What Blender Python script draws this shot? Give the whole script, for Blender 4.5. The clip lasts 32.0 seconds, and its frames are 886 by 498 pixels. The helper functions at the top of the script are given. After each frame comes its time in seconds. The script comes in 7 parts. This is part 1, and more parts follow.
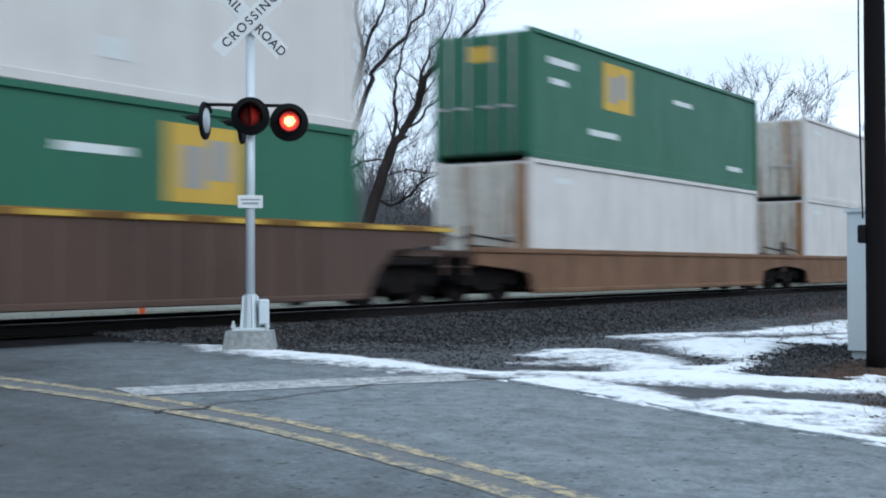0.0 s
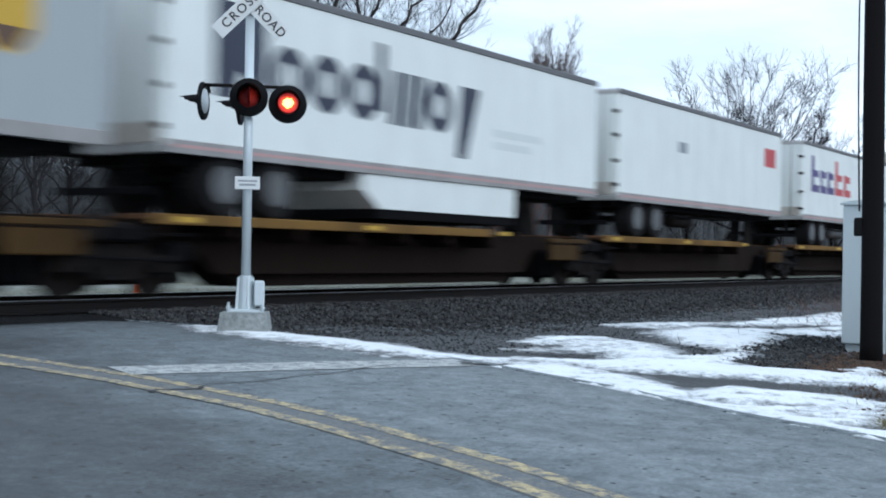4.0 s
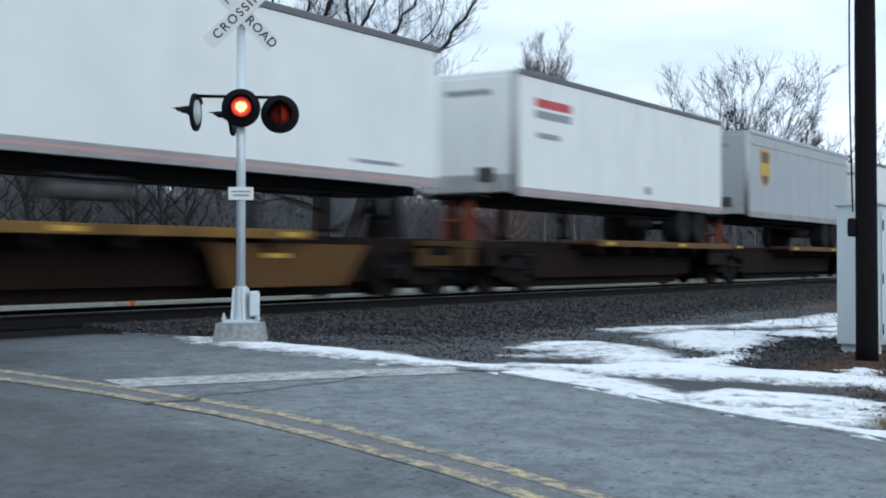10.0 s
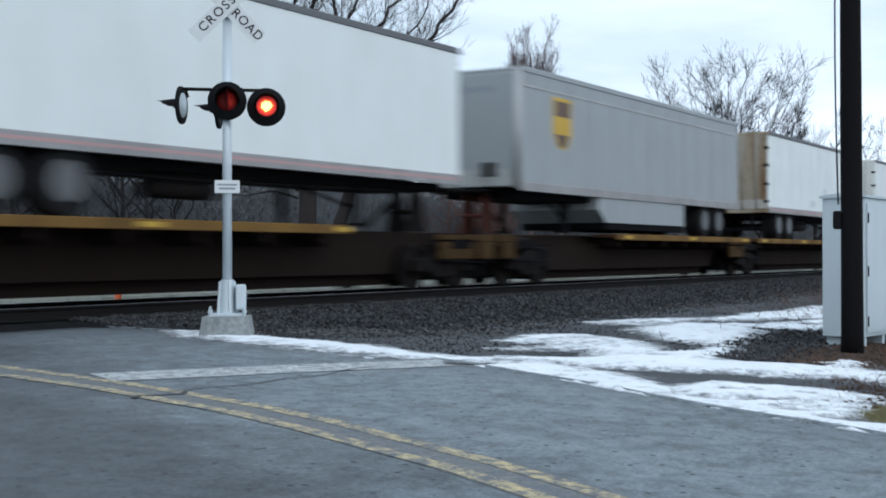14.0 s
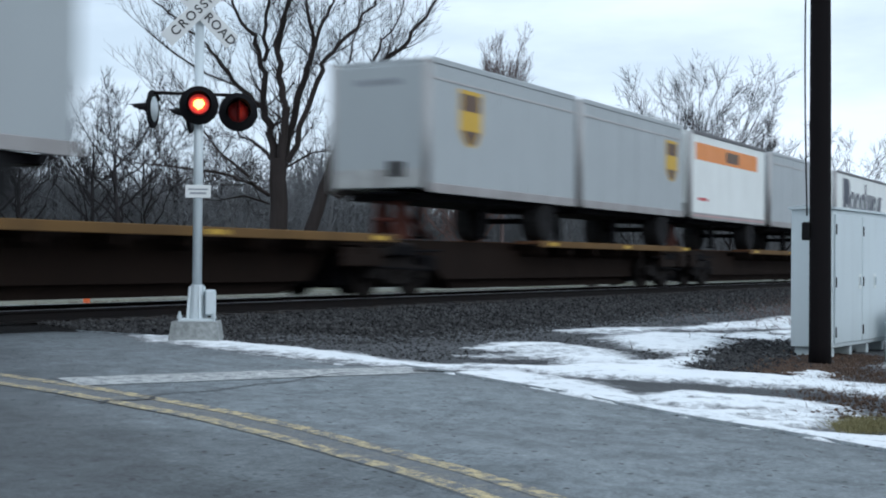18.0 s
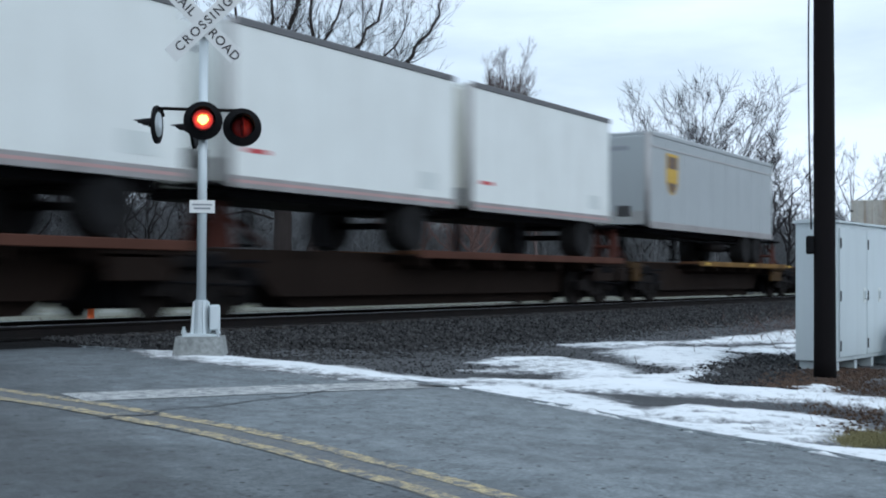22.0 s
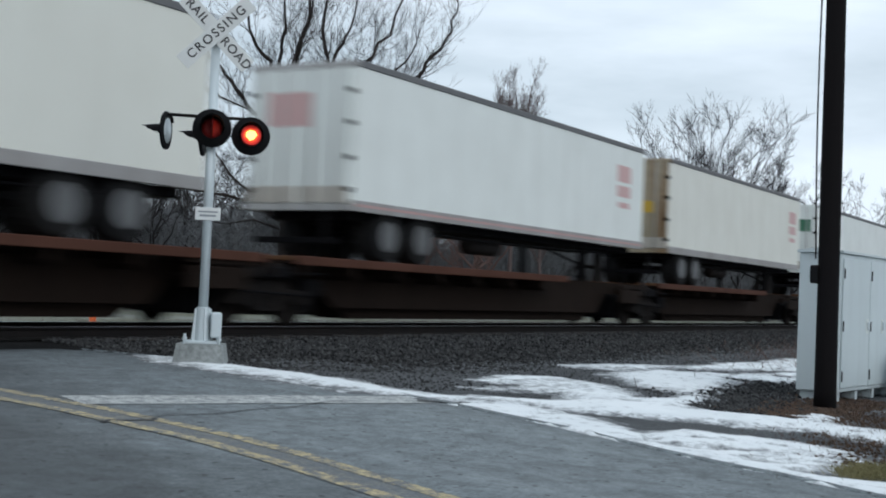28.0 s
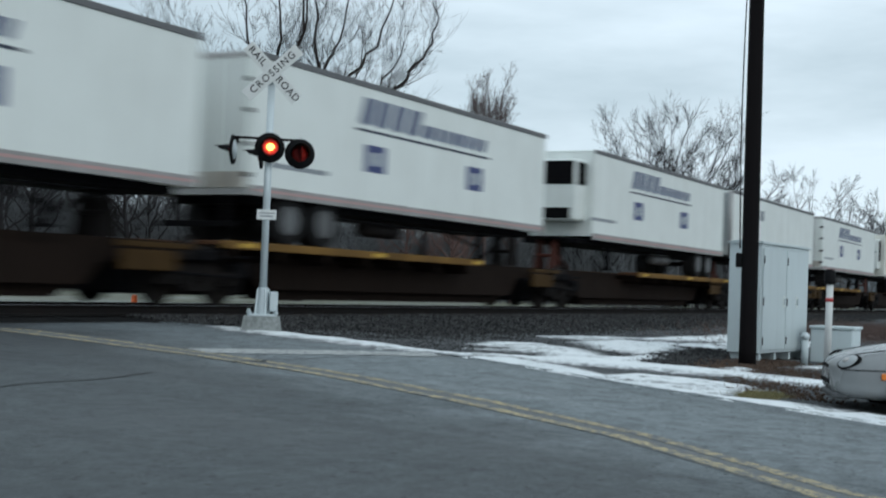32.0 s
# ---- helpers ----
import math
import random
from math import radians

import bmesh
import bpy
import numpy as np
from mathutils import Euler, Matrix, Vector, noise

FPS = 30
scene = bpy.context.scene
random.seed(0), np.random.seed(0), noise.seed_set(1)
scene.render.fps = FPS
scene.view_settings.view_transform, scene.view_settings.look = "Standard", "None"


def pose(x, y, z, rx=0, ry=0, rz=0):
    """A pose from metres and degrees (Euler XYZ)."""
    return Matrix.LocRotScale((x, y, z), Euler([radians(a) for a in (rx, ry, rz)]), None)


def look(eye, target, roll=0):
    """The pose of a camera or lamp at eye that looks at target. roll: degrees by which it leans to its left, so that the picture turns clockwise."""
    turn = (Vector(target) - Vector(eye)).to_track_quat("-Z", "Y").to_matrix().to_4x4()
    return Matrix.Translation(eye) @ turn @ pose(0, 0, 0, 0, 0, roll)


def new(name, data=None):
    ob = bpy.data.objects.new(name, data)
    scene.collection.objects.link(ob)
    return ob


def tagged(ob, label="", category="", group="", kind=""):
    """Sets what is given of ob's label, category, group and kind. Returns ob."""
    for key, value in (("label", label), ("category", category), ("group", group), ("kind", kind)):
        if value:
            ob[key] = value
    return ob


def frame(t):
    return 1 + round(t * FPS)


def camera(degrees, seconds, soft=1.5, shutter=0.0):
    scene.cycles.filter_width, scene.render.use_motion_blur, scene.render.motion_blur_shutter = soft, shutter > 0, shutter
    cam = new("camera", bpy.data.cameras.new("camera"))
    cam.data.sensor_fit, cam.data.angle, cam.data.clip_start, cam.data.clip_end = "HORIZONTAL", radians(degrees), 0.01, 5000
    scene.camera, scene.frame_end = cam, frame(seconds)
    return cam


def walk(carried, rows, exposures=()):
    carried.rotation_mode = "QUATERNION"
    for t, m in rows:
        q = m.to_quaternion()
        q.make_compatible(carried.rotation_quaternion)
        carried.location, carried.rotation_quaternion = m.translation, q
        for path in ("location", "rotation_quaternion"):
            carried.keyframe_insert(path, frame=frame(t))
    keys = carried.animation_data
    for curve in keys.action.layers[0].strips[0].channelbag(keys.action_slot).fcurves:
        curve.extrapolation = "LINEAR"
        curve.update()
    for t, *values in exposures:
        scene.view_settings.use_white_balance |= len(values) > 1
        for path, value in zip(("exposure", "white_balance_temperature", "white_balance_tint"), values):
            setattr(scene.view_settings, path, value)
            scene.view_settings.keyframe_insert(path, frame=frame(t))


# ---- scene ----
cam = camera(38.0, 32.0, soft=1.9, shutter=0.75)
PATH = [
    (0.0, 0.000, 0.000, 0.976, 90.881, 0.124, -57.665),
    (0.5, 0.000, 0.000, 0.976, 90.924, -0.084, -57.568),
    (1.0, 0.000, 0.000, 0.976, 90.868, 0.059, -57.641),
    (1.5, 0.000, 0.000, 0.976, 90.718, -0.302, -57.930),
    (2.0, 0.000, 0.000, 0.976, 90.654, -0.504, -57.917),
    (2.5, 0.000, 0.000, 0.976, 90.557, -0.660, -57.884),
    (4.5, 0.000, 0.000, 0.976, 90.147, -0.996, -57.828),
    (5.0, 0.000, 0.000, 0.976, 90.045, -0.926, -57.748),
    (5.5, 0.000, 0.000, 0.976, 89.956, -1.001, -57.705),
    (6.0, 0.000, 0.000, 0.976, 89.905, -1.028, -57.647),
    (6.5, 0.000, 0.000, 0.976, 89.870, -0.829, -57.584),
    (7.0, 0.000, 0.000, 0.976, 89.860, -0.458, -57.775),
    (7.5, 0.000, 0.000, 0.976, 89.845, -0.329, -57.736),
    (8.0, 0.000, 0.000, 0.976, 89.891, -0.322, -57.874),
    (8.5, 0.000, 0.000, 0.976, 89.994, -0.514, -57.840),
    (9.0, 0.000, 0.000, 0.976, 90.159, -0.304, -57.900),
    (9.5, 0.000, 0.000, 0.976, 90.286, -0.107, -57.897),
    (10.0, 0.000, 0.000, 0.976, 90.542, -0.005, -58.078),
    (10.5, 0.000, 0.000, 0.976, 90.640, -0.045, -58.286),
    (11.0, 0.000, 0.000, 0.976, 90.658, 0.024, -58.288),
    (11.5, 0.000, 0.000, 0.976, 90.632, -0.119, -58.305),
    (12.0, 0.000, 0.000, 0.976, 90.610, 0.109, -58.409),
    (12.5, 0.000, 0.000, 0.976, 90.511, 0.282, -58.530),
    (13.0, 0.000, 0.000, 0.976, 90.260, 0.095, -58.600),
    (13.5, 0.000, 0.000, 0.976, 90.234, 0.069, -58.648),
    (15.5, 0.000, 0.000, 0.976, 90.230, -0.092, -59.101),
    (16.0, 0.000, 0.000, 0.976, 90.286, -0.199, -59.885),
    (16.5, 0.000, 0.000, 0.976, 90.353, -0.214, -60.153),
    (17.0, 0.000, 0.000, 0.976, 90.434, -0.202, -60.342),
    (17.5, 0.000, 0.000, 0.976, 90.541, -0.323, -60.372),
    (18.0, 0.000, 0.000, 0.976, 90.557, -0.499, -59.960),
    (18.5, 0.000, 0.000, 0.976, 90.478, -0.955, -60.022),
    (19.0, 0.000, 0.000, 0.976, 90.482, -0.604, -60.419),
    (19.5, 0.000, 0.000, 0.976, 90.504, -0.244, -60.551),
    (20.0, 0.000, 0.000, 0.976, 90.840, -0.467, -60.256),
    (20.5, 0.000, 0.000, 0.976, 91.031, -0.354, -60.193),
    (21.0, 0.000, 0.000, 0.976, 91.120, -0.333, -59.950),
    (21.5, 0.000, 0.000, 0.976, 91.173, -0.504, -59.874),
    (22.0, 0.000, 0.000, 0.976, 91.207, -0.367, -59.779),
    (22.5, 0.000, 0.000, 0.976, 91.030, -0.288, -59.885),
    (23.0, 0.000, 0.000, 0.976, 90.512, -0.982, -60.026),
    (23.5, 0.000, 0.000, 0.976, 90.453, -1.741, -60.453),
    (24.0, 0.000, 0.000, 0.976, 90.416, -1.274, -60.963),
    (24.5, 0.000, 0.000, 0.976, 90.304, -1.569, -60.477),
    (25.0, 0.000, 0.000, 0.976, 90.266, -1.496, -60.339),
    (25.5, 0.000, 0.000, 0.976, 91.266, -1.563, -60.267),
    (27.5, 0.000, 0.000, 0.976, 91.790, -2.223, -59.778),
    (28.0, 0.000, 0.000, 0.976, 91.909, -2.452, -59.656),
    (28.5, 0.000, 0.000, 0.976, 92.283, -2.515, -59.107),
    (29.0, 0.000, 0.000, 0.976, 92.822, -2.377, -59.147),
    (29.5, 0.000, 0.000, 0.976, 93.070, -2.753, -60.966),
    (30.0, 0.000, 0.000, 0.976, 93.870, -2.886, -62.003),
    (30.5, 0.000, 0.000, 0.976, 91.868, -2.563, -59.299),
    (30.8, -2.111, -0.810, 0.900, 92.313, -2.655, -60.600),
    (31.0, -3.553, -1.463, 0.800, 92.525, -2.627, -61.038),
    (31.5, -4.204, -1.724, 0.800, 92.504, -2.306, -61.397),
    (32.0, -4.250, -1.728, 0.800, 91.630, -2.188, -61.169),]
EXPOSURE = [(0.0, 0.52, 5550, 8), (6.0, 0.49, 5600, 8), (10.5, 0.40, 5680, 8), (13.0, 0.38, 5640, 8), (16.0, 0.36, 5720, 8), (20.0, 0.30, 5720, 8), (22.5, 0.28, 5600, 8), (25.0, 0.26, 5840, 7), (28.0, 0.12, 6000, 8), (29.0, 0.0, 5980, 8), (30.0, -0.18, 5900, 6), (31.0, -0.08, 5850, 4), (32.0, 0.02, 5900, 3)]
walk(cam, [(t, pose(*p)) for t, *p in PATH], EXPOSURE)

# ---- light: an overcast winter sky with a faint wide sun behind the cloud ----
world = bpy.data.worlds.new("overcast_sky")
scene.world = world
world.use_nodes = True
wn, wl = world.node_tree.nodes, world.node_tree.links
bg = wn["Background"]
sky = wn.new("ShaderNodeTexSky")
sky.sky_type, sky.sun_disc = "NISHITA", False
sky.sun_elevation, sky.sun_rotation = radians(24), radians(205)
sky.air_density, sky.dust_density, sky.ozone_density = 1.0, 3.0, 1.0
wco = wn.new("ShaderNodeTexCoord")
wmap = wn.new("ShaderNodeMapping")
wmap.inputs["Scale"].default_value = (1.0, 1.0, 4.5)
wl.new(wco.outputs["Generated"], wmap.inputs["Vector"])
cloud = wn.new("ShaderNodeTexNoise")
cloud.inputs["Scale"].default_value, cloud.inputs["Detail"].default_value, cloud.inputs["Roughness"].default_value = 2.3, 6.0, 0.55
wl.new(wmap.outputs["Vector"], cloud.inputs["Vector"])
cramp = wn.new("ShaderNodeValToRGB")
cramp.color_ramp.elements[0].position, cramp.color_ramp.elements[0].color = 0.34, (5.85, 6.5, 6.9, 1)
cramp.color_ramp.elements[1].position, cramp.color_ramp.elements[1].color = 0.62, (8.9, 9.45, 9.9, 1)
wl.new(cloud.outputs["Fac"], cramp.inputs["Fac"])
wmix = wn.new("ShaderNodeMixRGB")
wmix.inputs["Fac"].default_value = 0.92
wl.new(sky.outputs["Color"], wmix.inputs["Color1"])
wl.new(cramp.outputs["Color"], wmix.inputs["Color2"])
wl.new(wmix.outputs["Color"], bg.inputs["Color"])
bg.inputs["Strength"].default_value = 0.1
sun = new("sun", bpy.data.lights.new("sun", "SUN"))
sun.data.energy, sun.data.angle, sun.data.color = 0.55, radians(35), (1.0, 0.97, 0.93)
sun.matrix_world = look((0, 0, 0), (0.35, 0.85, -0.65))

# ---- materials ----
def mat(name):
    m = bpy.data.materials.new(name)
    m.use_nodes = True
    return m, m.node_tree.nodes, m.node_tree.links, m.node_tree.nodes["Principled BSDF"]


def noise_node(n, l, vec, scale, detail=4.0, rough=0.55):
    t = n.new("ShaderNodeTexNoise")
    t.inputs["Scale"].default_value, t.inputs["Detail"].default_value, t.inputs["Roughness"].default_value = scale, detail, rough
    if vec is not None:
        l.new(vec, t.inputs["Vector"])
    return t.outputs["Fac"]


def ramp(n, l, fac, p0, p1, c0=(0, 0, 0, 1), c1=(1, 1, 1, 1)):
    r = n.new("ShaderNodeValToRGB")
    r.color_ramp.elements[0].position, r.color_ramp.elements[0].color = p0, c0
    r.color_ramp.elements[1].position, r.color_ramp.elements[1].color = p1, c1
    l.new(fac, r.inputs["Fac"])
    return r.outputs["Color"]


def mix(n, l, fac, a, b):
    m = n.new("ShaderNodeMixRGB")
    for sock, val in (("Fac", fac), ("Color1", a), ("Color2", b)):
        if isinstance(val, (int, float)):
            m.inputs[sock].default_value = val
        elif isinstance(val, tuple):
            m.inputs[sock].default_value = (*val[:3], 1)
        else:
            l.new(val, m.inputs[sock])
    return m.outputs["Color"]


def bump(n, l, b, height, strength, distance):
    k = n.new("ShaderNodeBump")
    k.inputs["Strength"].default_value, k.inputs["Distance"].default_value = strength, distance
    l.new(height, k.inputs["Height"])
    l.new(k.outputs["Normal"], b.inputs["Normal"])


def paint(name, col, dirt=(0.09, 0.075, 0.06), amount=0.35, rough=0.5, metal=0.0, scale=1.0, streak=5.0, grain=True, spec=0.5):
    """Weathered paint: patches at two scales and streaks that run down."""
    m, n, l, b = mat(name)
    co = n.new("ShaderNodeTexCoord").outputs["Object"]
    mp = n.new("ShaderNodeMapping")
    mp.inputs["Scale"].default_value = (scale * streak * 0.6, scale * streak * 0.6, scale * 0.35)
    l.new(co, mp.inputs["Vector"])
    oi = n.new("ShaderNodeObjectInfo").outputs["Random"]
    sh = n.new("ShaderNodeVectorMath")
    sh.operation = "ADD"
    l.new(mp.outputs["Vector"], sh.inputs[0])
    cmb = n.new("ShaderNodeCombineXYZ")
    mul = n.new("ShaderNodeMath")
    mul.operation, mul.inputs[1].default_value = "MULTIPLY", 37.0
    l.new(oi, mul.inputs[0])
    l.new(mul.outputs[0], cmb.inputs["X"])
    l.new(cmb.outputs[0], sh.inputs[1])
    s = ramp(n, l, noise_node(n, l, sh.outputs[0], 1.0, 5.0, 0.6), 0.44, 0.76)
    p = ramp(n, l, noise_node(n, l, co, 0.9 * scale, 6.0, 0.62), 0.4, 0.8)
    both = mix(n, l, 0.45, s, p)
    sc = n.new("ShaderNodeMath")
    sc.operation, sc.inputs[1].default_value = "MULTIPLY", amount
    l.new(both, sc.inputs[0])
    base = mix(n, l, sc.outputs[0], col, dirt)
    l.new(base, b.inputs["Base Color"])
    b.inputs["Metallic"].default_value = metal
    b.inputs["Specular IOR Level"].default_value = spec
    r = ramp(n, l, both, 0.0, 1.0, (rough,) * 3 + (1,), (min(1, rough + 0.25),) * 3 + (1,))
    l.new(r, b.inputs["Roughness"])
    if grain:
        bump(n, l, b, noise_node(n, l, co, 26 * scale, 3.0), 0.12, 0.01)
    return m


def ground_mat(name, cols, scales, rough=0.9, rel=0.5, dist=0.03, fine=60.0, spec=0.5):
    """Mineral ground: a coarse and a fine noise mix three colours, with relief."""
    m, n, l, b = mat(name)
    co = n.new("ShaderNodeTexCoord").outputs["Object"]
    a = ramp(n, l, noise_node(n, l, co, scales[0], 6.0, 0.6), 0.36, 0.66)
    c = ramp(n, l, noise_node(n, l, co, scales[1], 4.0, 0.65), 0.35, 0.7)
    col = mix(n, l, a, cols[0], cols[1])
    col = mix(n, l, c, col, cols[2])
    l.new(col, b.inputs["Base Color"])
    b.inputs["Roughness"].default_value, b.inputs["Specular IOR Level"].default_value = rough, spec
    bump(n, l, b, noise_node(n, l, co, fine, 4.0), rel, dist)
    return m


M = {}
# road asphalt: mottled, damp in patches, with tracks along the lanes and dark specks
m, n, l, b = mat("asphalt")
co = n.new("ShaderNodeTexCoord").outputs["Object"]
big = ramp(n, l, noise_node(n, l, co, 0.35, 5.0, 0.6), 0.35, 0.68)
lane = n.new("ShaderNodeMapping")
lane.inputs["Scale"].default_value, lane.inputs["Rotation"].default_value = (1.5, 0.12, 1.0), (0, 0, radians(14))
l.new(co, lane.inputs["Vector"])
tracks = ramp(n, l, noise_node(n, l, lane.outputs["Vector"], 1.0, 4.0, 0.55), 0.4, 0.65)
# the far lane is darker than the near one
side_of = n.new("ShaderNodeVectorMath")
side_of.operation, side_of.inputs[1].default_value = "DOT_PRODUCT", (0.92, -0.40, 0.0)
l.new(co, side_of.inputs[0])
lane_no = n.new("ShaderNodeMath")
lane_no.operation, lane_no.inputs[1].default_value = "MULTIPLY_ADD", 0.22
lane_no.inputs[2].default_value = -0.62
l.new(side_of.outputs["Value"], lane_no.inputs[0])
lane_var = n.new("ShaderNodeMath")
lane_var.operation = "ADD"
l.new(lane_no.outputs[0], lane_var.inputs[0])
l.new(noise_node(n, l, co, 0.8, 5.0, 0.65), lane_var.inputs[1])
near_lane = ramp(n, l, lane_var.outputs[0], 0.55, 1.25)
mott = ramp(n, l, noise_node(n, l, co, 5.5, 9.0, 0.74), 0.33, 0.67, (0.66, 0.66, 0.66, 1), (1.28, 1.28, 1.28, 1))
fine = ramp(n, l, noise_node(n, l, co, 34, 6.0, 0.8), 0.34, 0.66, (0.62, 0.62, 0.63, 1), (1.3, 1.3, 1.3, 1))
vor = n.new("ShaderNodeTexVoronoi")
vor.voronoi_dimensions = "2D"
vor.inputs["Scale"].default_value = 2.7
l.new(co, vor.inputs["Vector"])
speck = ramp(n, l, vor.outputs["Distance"], 0.04, 0.065, (1, 1, 1, 1), (0, 0, 0, 1))
vor2 = n.new("ShaderNodeTexVoronoi")
vor2.voronoi_dimensions = "2D"
vor2.inputs["Scale"].default_value = 12
l.new(co, vor2.inputs["Vector"])
speck2 = ramp(n, l, vor2.outputs["Distance"], 0.13, 0.24, (1, 1, 1, 1), (0, 0, 0, 1))
specksel = ramp(n, l, noise_node(n, l, co, 1.3, 4.0), 0.5, 0.66, (0, 0, 0, 1), (0.65, 0.65, 0.65, 1))
col = mix(n, l, big, (0.112, 0.127, 0.131), (0.158, 0.179, 0.185))
col = mix(n, l, mix(n, l, 0.5, tracks, (0, 0, 0)), col, (0.20, 0.227, 0.235))
# the asphalt gets darker towards the crossing
sepr = n.new("ShaderNodeSeparateXYZ")
l.new(co, sepr.inputs[0])
xband = n.new("ShaderNodeMath")
xband.operation, xband.inputs[1].default_value = "MULTIPLY_ADD", 1.2
l.new(noise_node(n, l, co, 0.9, 5.0, 0.6), xband.inputs[0])
l.new(sepr.outputs["Y"], xband.inputs[2])
n_in = n.new("ShaderNodeMapRange")
n_in.inputs["From Min"].default_value, n_in.inputs["From Max"].default_value = 8.0, 10.4
n_in.inputs["To Max"].default_value = 0.62
l.new(xband.outputs[0], n_in.inputs["Value"])
col = mix(n, l, n_in.outputs["Result"], col, (0.055, 0.061, 0.066))
col = mix(n, l, near_lane, mix(n, l, 0.62, col, (0.033, 0.036, 0.040)), mix(n, l, 0.36, col, (0.262, 0.297, 0.315)))
blot = ramp(n, l, noise_node(n, l, co, 2.4, 6.0, 0.74), 0.47, 0.66)
col = mix(n, l, mix(n, l, 0.55, (0, 0, 0), blot), col, (0.06, 0.066, 0.073))


def times(a, b2):
    k = n.new("ShaderNodeMixRGB")
    k.blend_type = "MULTIPLY"
    k.inputs["Fac"].default_value = 1.0
    l.new(a, k.inputs["Color1"])
    l.new(b2, k.inputs["Color2"])
    return k.outputs["Color"]


col = times(times(col, mott), fine)
col = mix(n, l, times(speck2, specksel), col, (0.035, 0.037, 0.04))
col = mix(n, l, speck, col, (0.022, 0.023, 0.025))
l.new(col, b.inputs["Base Color"])
l.new(ramp(n, l, big, 0.0, 1.0, (0.6, 0.6, 0.6, 1), (0.8, 0.8, 0.8, 1)), b.inputs["Roughness"])
b.inputs["Specular IOR Level"].default_value = 0.42
bump(n, l, b, noise_node(n, l, co, 24, 6.0, 0.75), 0.6, 0.02)
M["asphalt"] = m


def worn_line(name, col, keep, soft=0.14, bare=(0.12, 0.13, 0.14)):
    """Road paint, worn through to the asphalt in flecks and thin along its length."""
    m, n, l, b = mat(name)
    co = n.new("ShaderNodeTexCoord").outputs["Object"]
    w = ramp(n, l, noise_node(n, l, co, 9, 8.0, 0.8), keep, keep + soft)
    w2 = ramp(n, l, noise_node(n, l, co, 1.1, 4.0, 0.6), 0.35, 0.75)
    c = mix(n, l, w, bare, mix(n, l, w2, col, tuple(v * 0.7 + u * 0.3 for v, u in zip(col, bare))))
    fl = ramp(n, l, noise_node(n, l, co, 34, 6.0, 0.8), 0.34, 0.66, (0.55, 0.55, 0.55, 1), (1.35, 1.35, 1.35, 1))
    k = n.new("ShaderNodeMixRGB")
    k.blend_type = "MULTIPLY"
    k.inputs["Fac"].default_value = 1.0
    l.new(c, k.inputs["Color1"])
    l.new(fl, k.inputs["Color2"])
    l.new(k.outputs["Color"], b.inputs["Base Color"])
    b.inputs["Roughness"].default_value = 0.8
    bump(n, l, b, noise_node(n, l, co, 70, 3.0), 0.4, 0.01)
    return m


M["yellow_line"] = worn_line("yellow_line_paint", (0.52, 0.42, 0.22), 0.44, 0.13)
M["line_ghost"] = worn_line("ghost_of_old_paint", (0.24, 0.225, 0.17), 0.48, 0.22)
M["white_line"] = worn_line("white_line_paint", (0.52, 0.53, 0.515), 0.36, 0.2)
M["tar"] = ground_mat("tar", [(0.012, 0.012, 0.013), (0.03, 0.03, 0.03), (0.02, 0.02, 0.02)], (3, 20), 0.55)
M["gravel"] = ground_mat("dark_gravel", [(0.04, 0.042, 0.045), (0.10, 0.105, 0.11), (0.062, 0.065, 0.07)], (0.8, 14), 0.92, 0.9, 0.05, 45)
M["cinder"] = ground_mat("ballast_bed", [(0.008, 0.008, 0.009), (0.024, 0.023, 0.023), (0.014, 0.014, 0.014)], (2.0, 18), 0.95, 1.0, 0.06, 30, 0.15)
M["field"] = ground_mat("winter_field", [(0.10, 0.105, 0.06), (0.27, 0.285, 0.275), (0.13, 0.125, 0.08)], (0.22, 1.1), 0.95, 0.5, 0.05, 12)
# snow that thins out over the gravel: how much lies at each place is a value of the mesh
m, n, l, b = mat("snow")
co = n.new("ShaderNodeTexCoord").outputs["Object"]
cover = n.new("ShaderNodeAttribute")
cover.attribute_name = "cover"
lay = n.new("ShaderNodeMath")
lay.operation, lay.inputs[1].default_value = "MULTIPLY_ADD", 4.8
l.new(noise_node(n, l, co, 5.0, 10.0, 0.8), lay.inputs[0])
l.new(cover.outputs["Fac"], lay.inputs[2])
lay_n = n.new("ShaderNodeMapRange")
lay_n.inputs["From Min"].default_value, lay_n.inputs["From Max"].default_value = 2.0, 2.95
l.new(lay.outputs[0], lay_n.inputs["Value"])
white_fac = lay_n.outputs["Result"]
soil = ramp(n, l, noise_node(n, l, co, 1.2, 6.0, 0.6), 0.36, 0.66)
white = mix(n, l, soil, (0.74, 0.765, 0.78), (0.82, 0.84, 0.85))
grit = mix(n, l, noise_node(n, l, co, 9.0, 6.0, 0.75), (0.035, 0.037, 0.04), (0.13, 0.136, 0.145))
l.new(mix(n, l, white_fac, grit, white), b.inputs["Base Color"])
b.inputs["Roughness"].default_value = 0.85
bump(n, l, b, noise_node(n, l, co, 25, 4.0), 0.35, 0.012)
M["snow"] = m
M["leaves"] = ground_mat("dead_leaves", [(0.045, 0.03, 0.022), (0.12, 0.068, 0.04), (0.075, 0.048, 0.032)], (6, 40), 0.95, 1.0, 0.03, 50)
M["weeds"] = ground_mat("dry_weeds", [(0.085, 0.05, 0.04), (0.15, 0.09, 0.07), (0.06, 0.04, 0.035)], (1.5, 9), 0.95, 0.6, 0.02, 80)
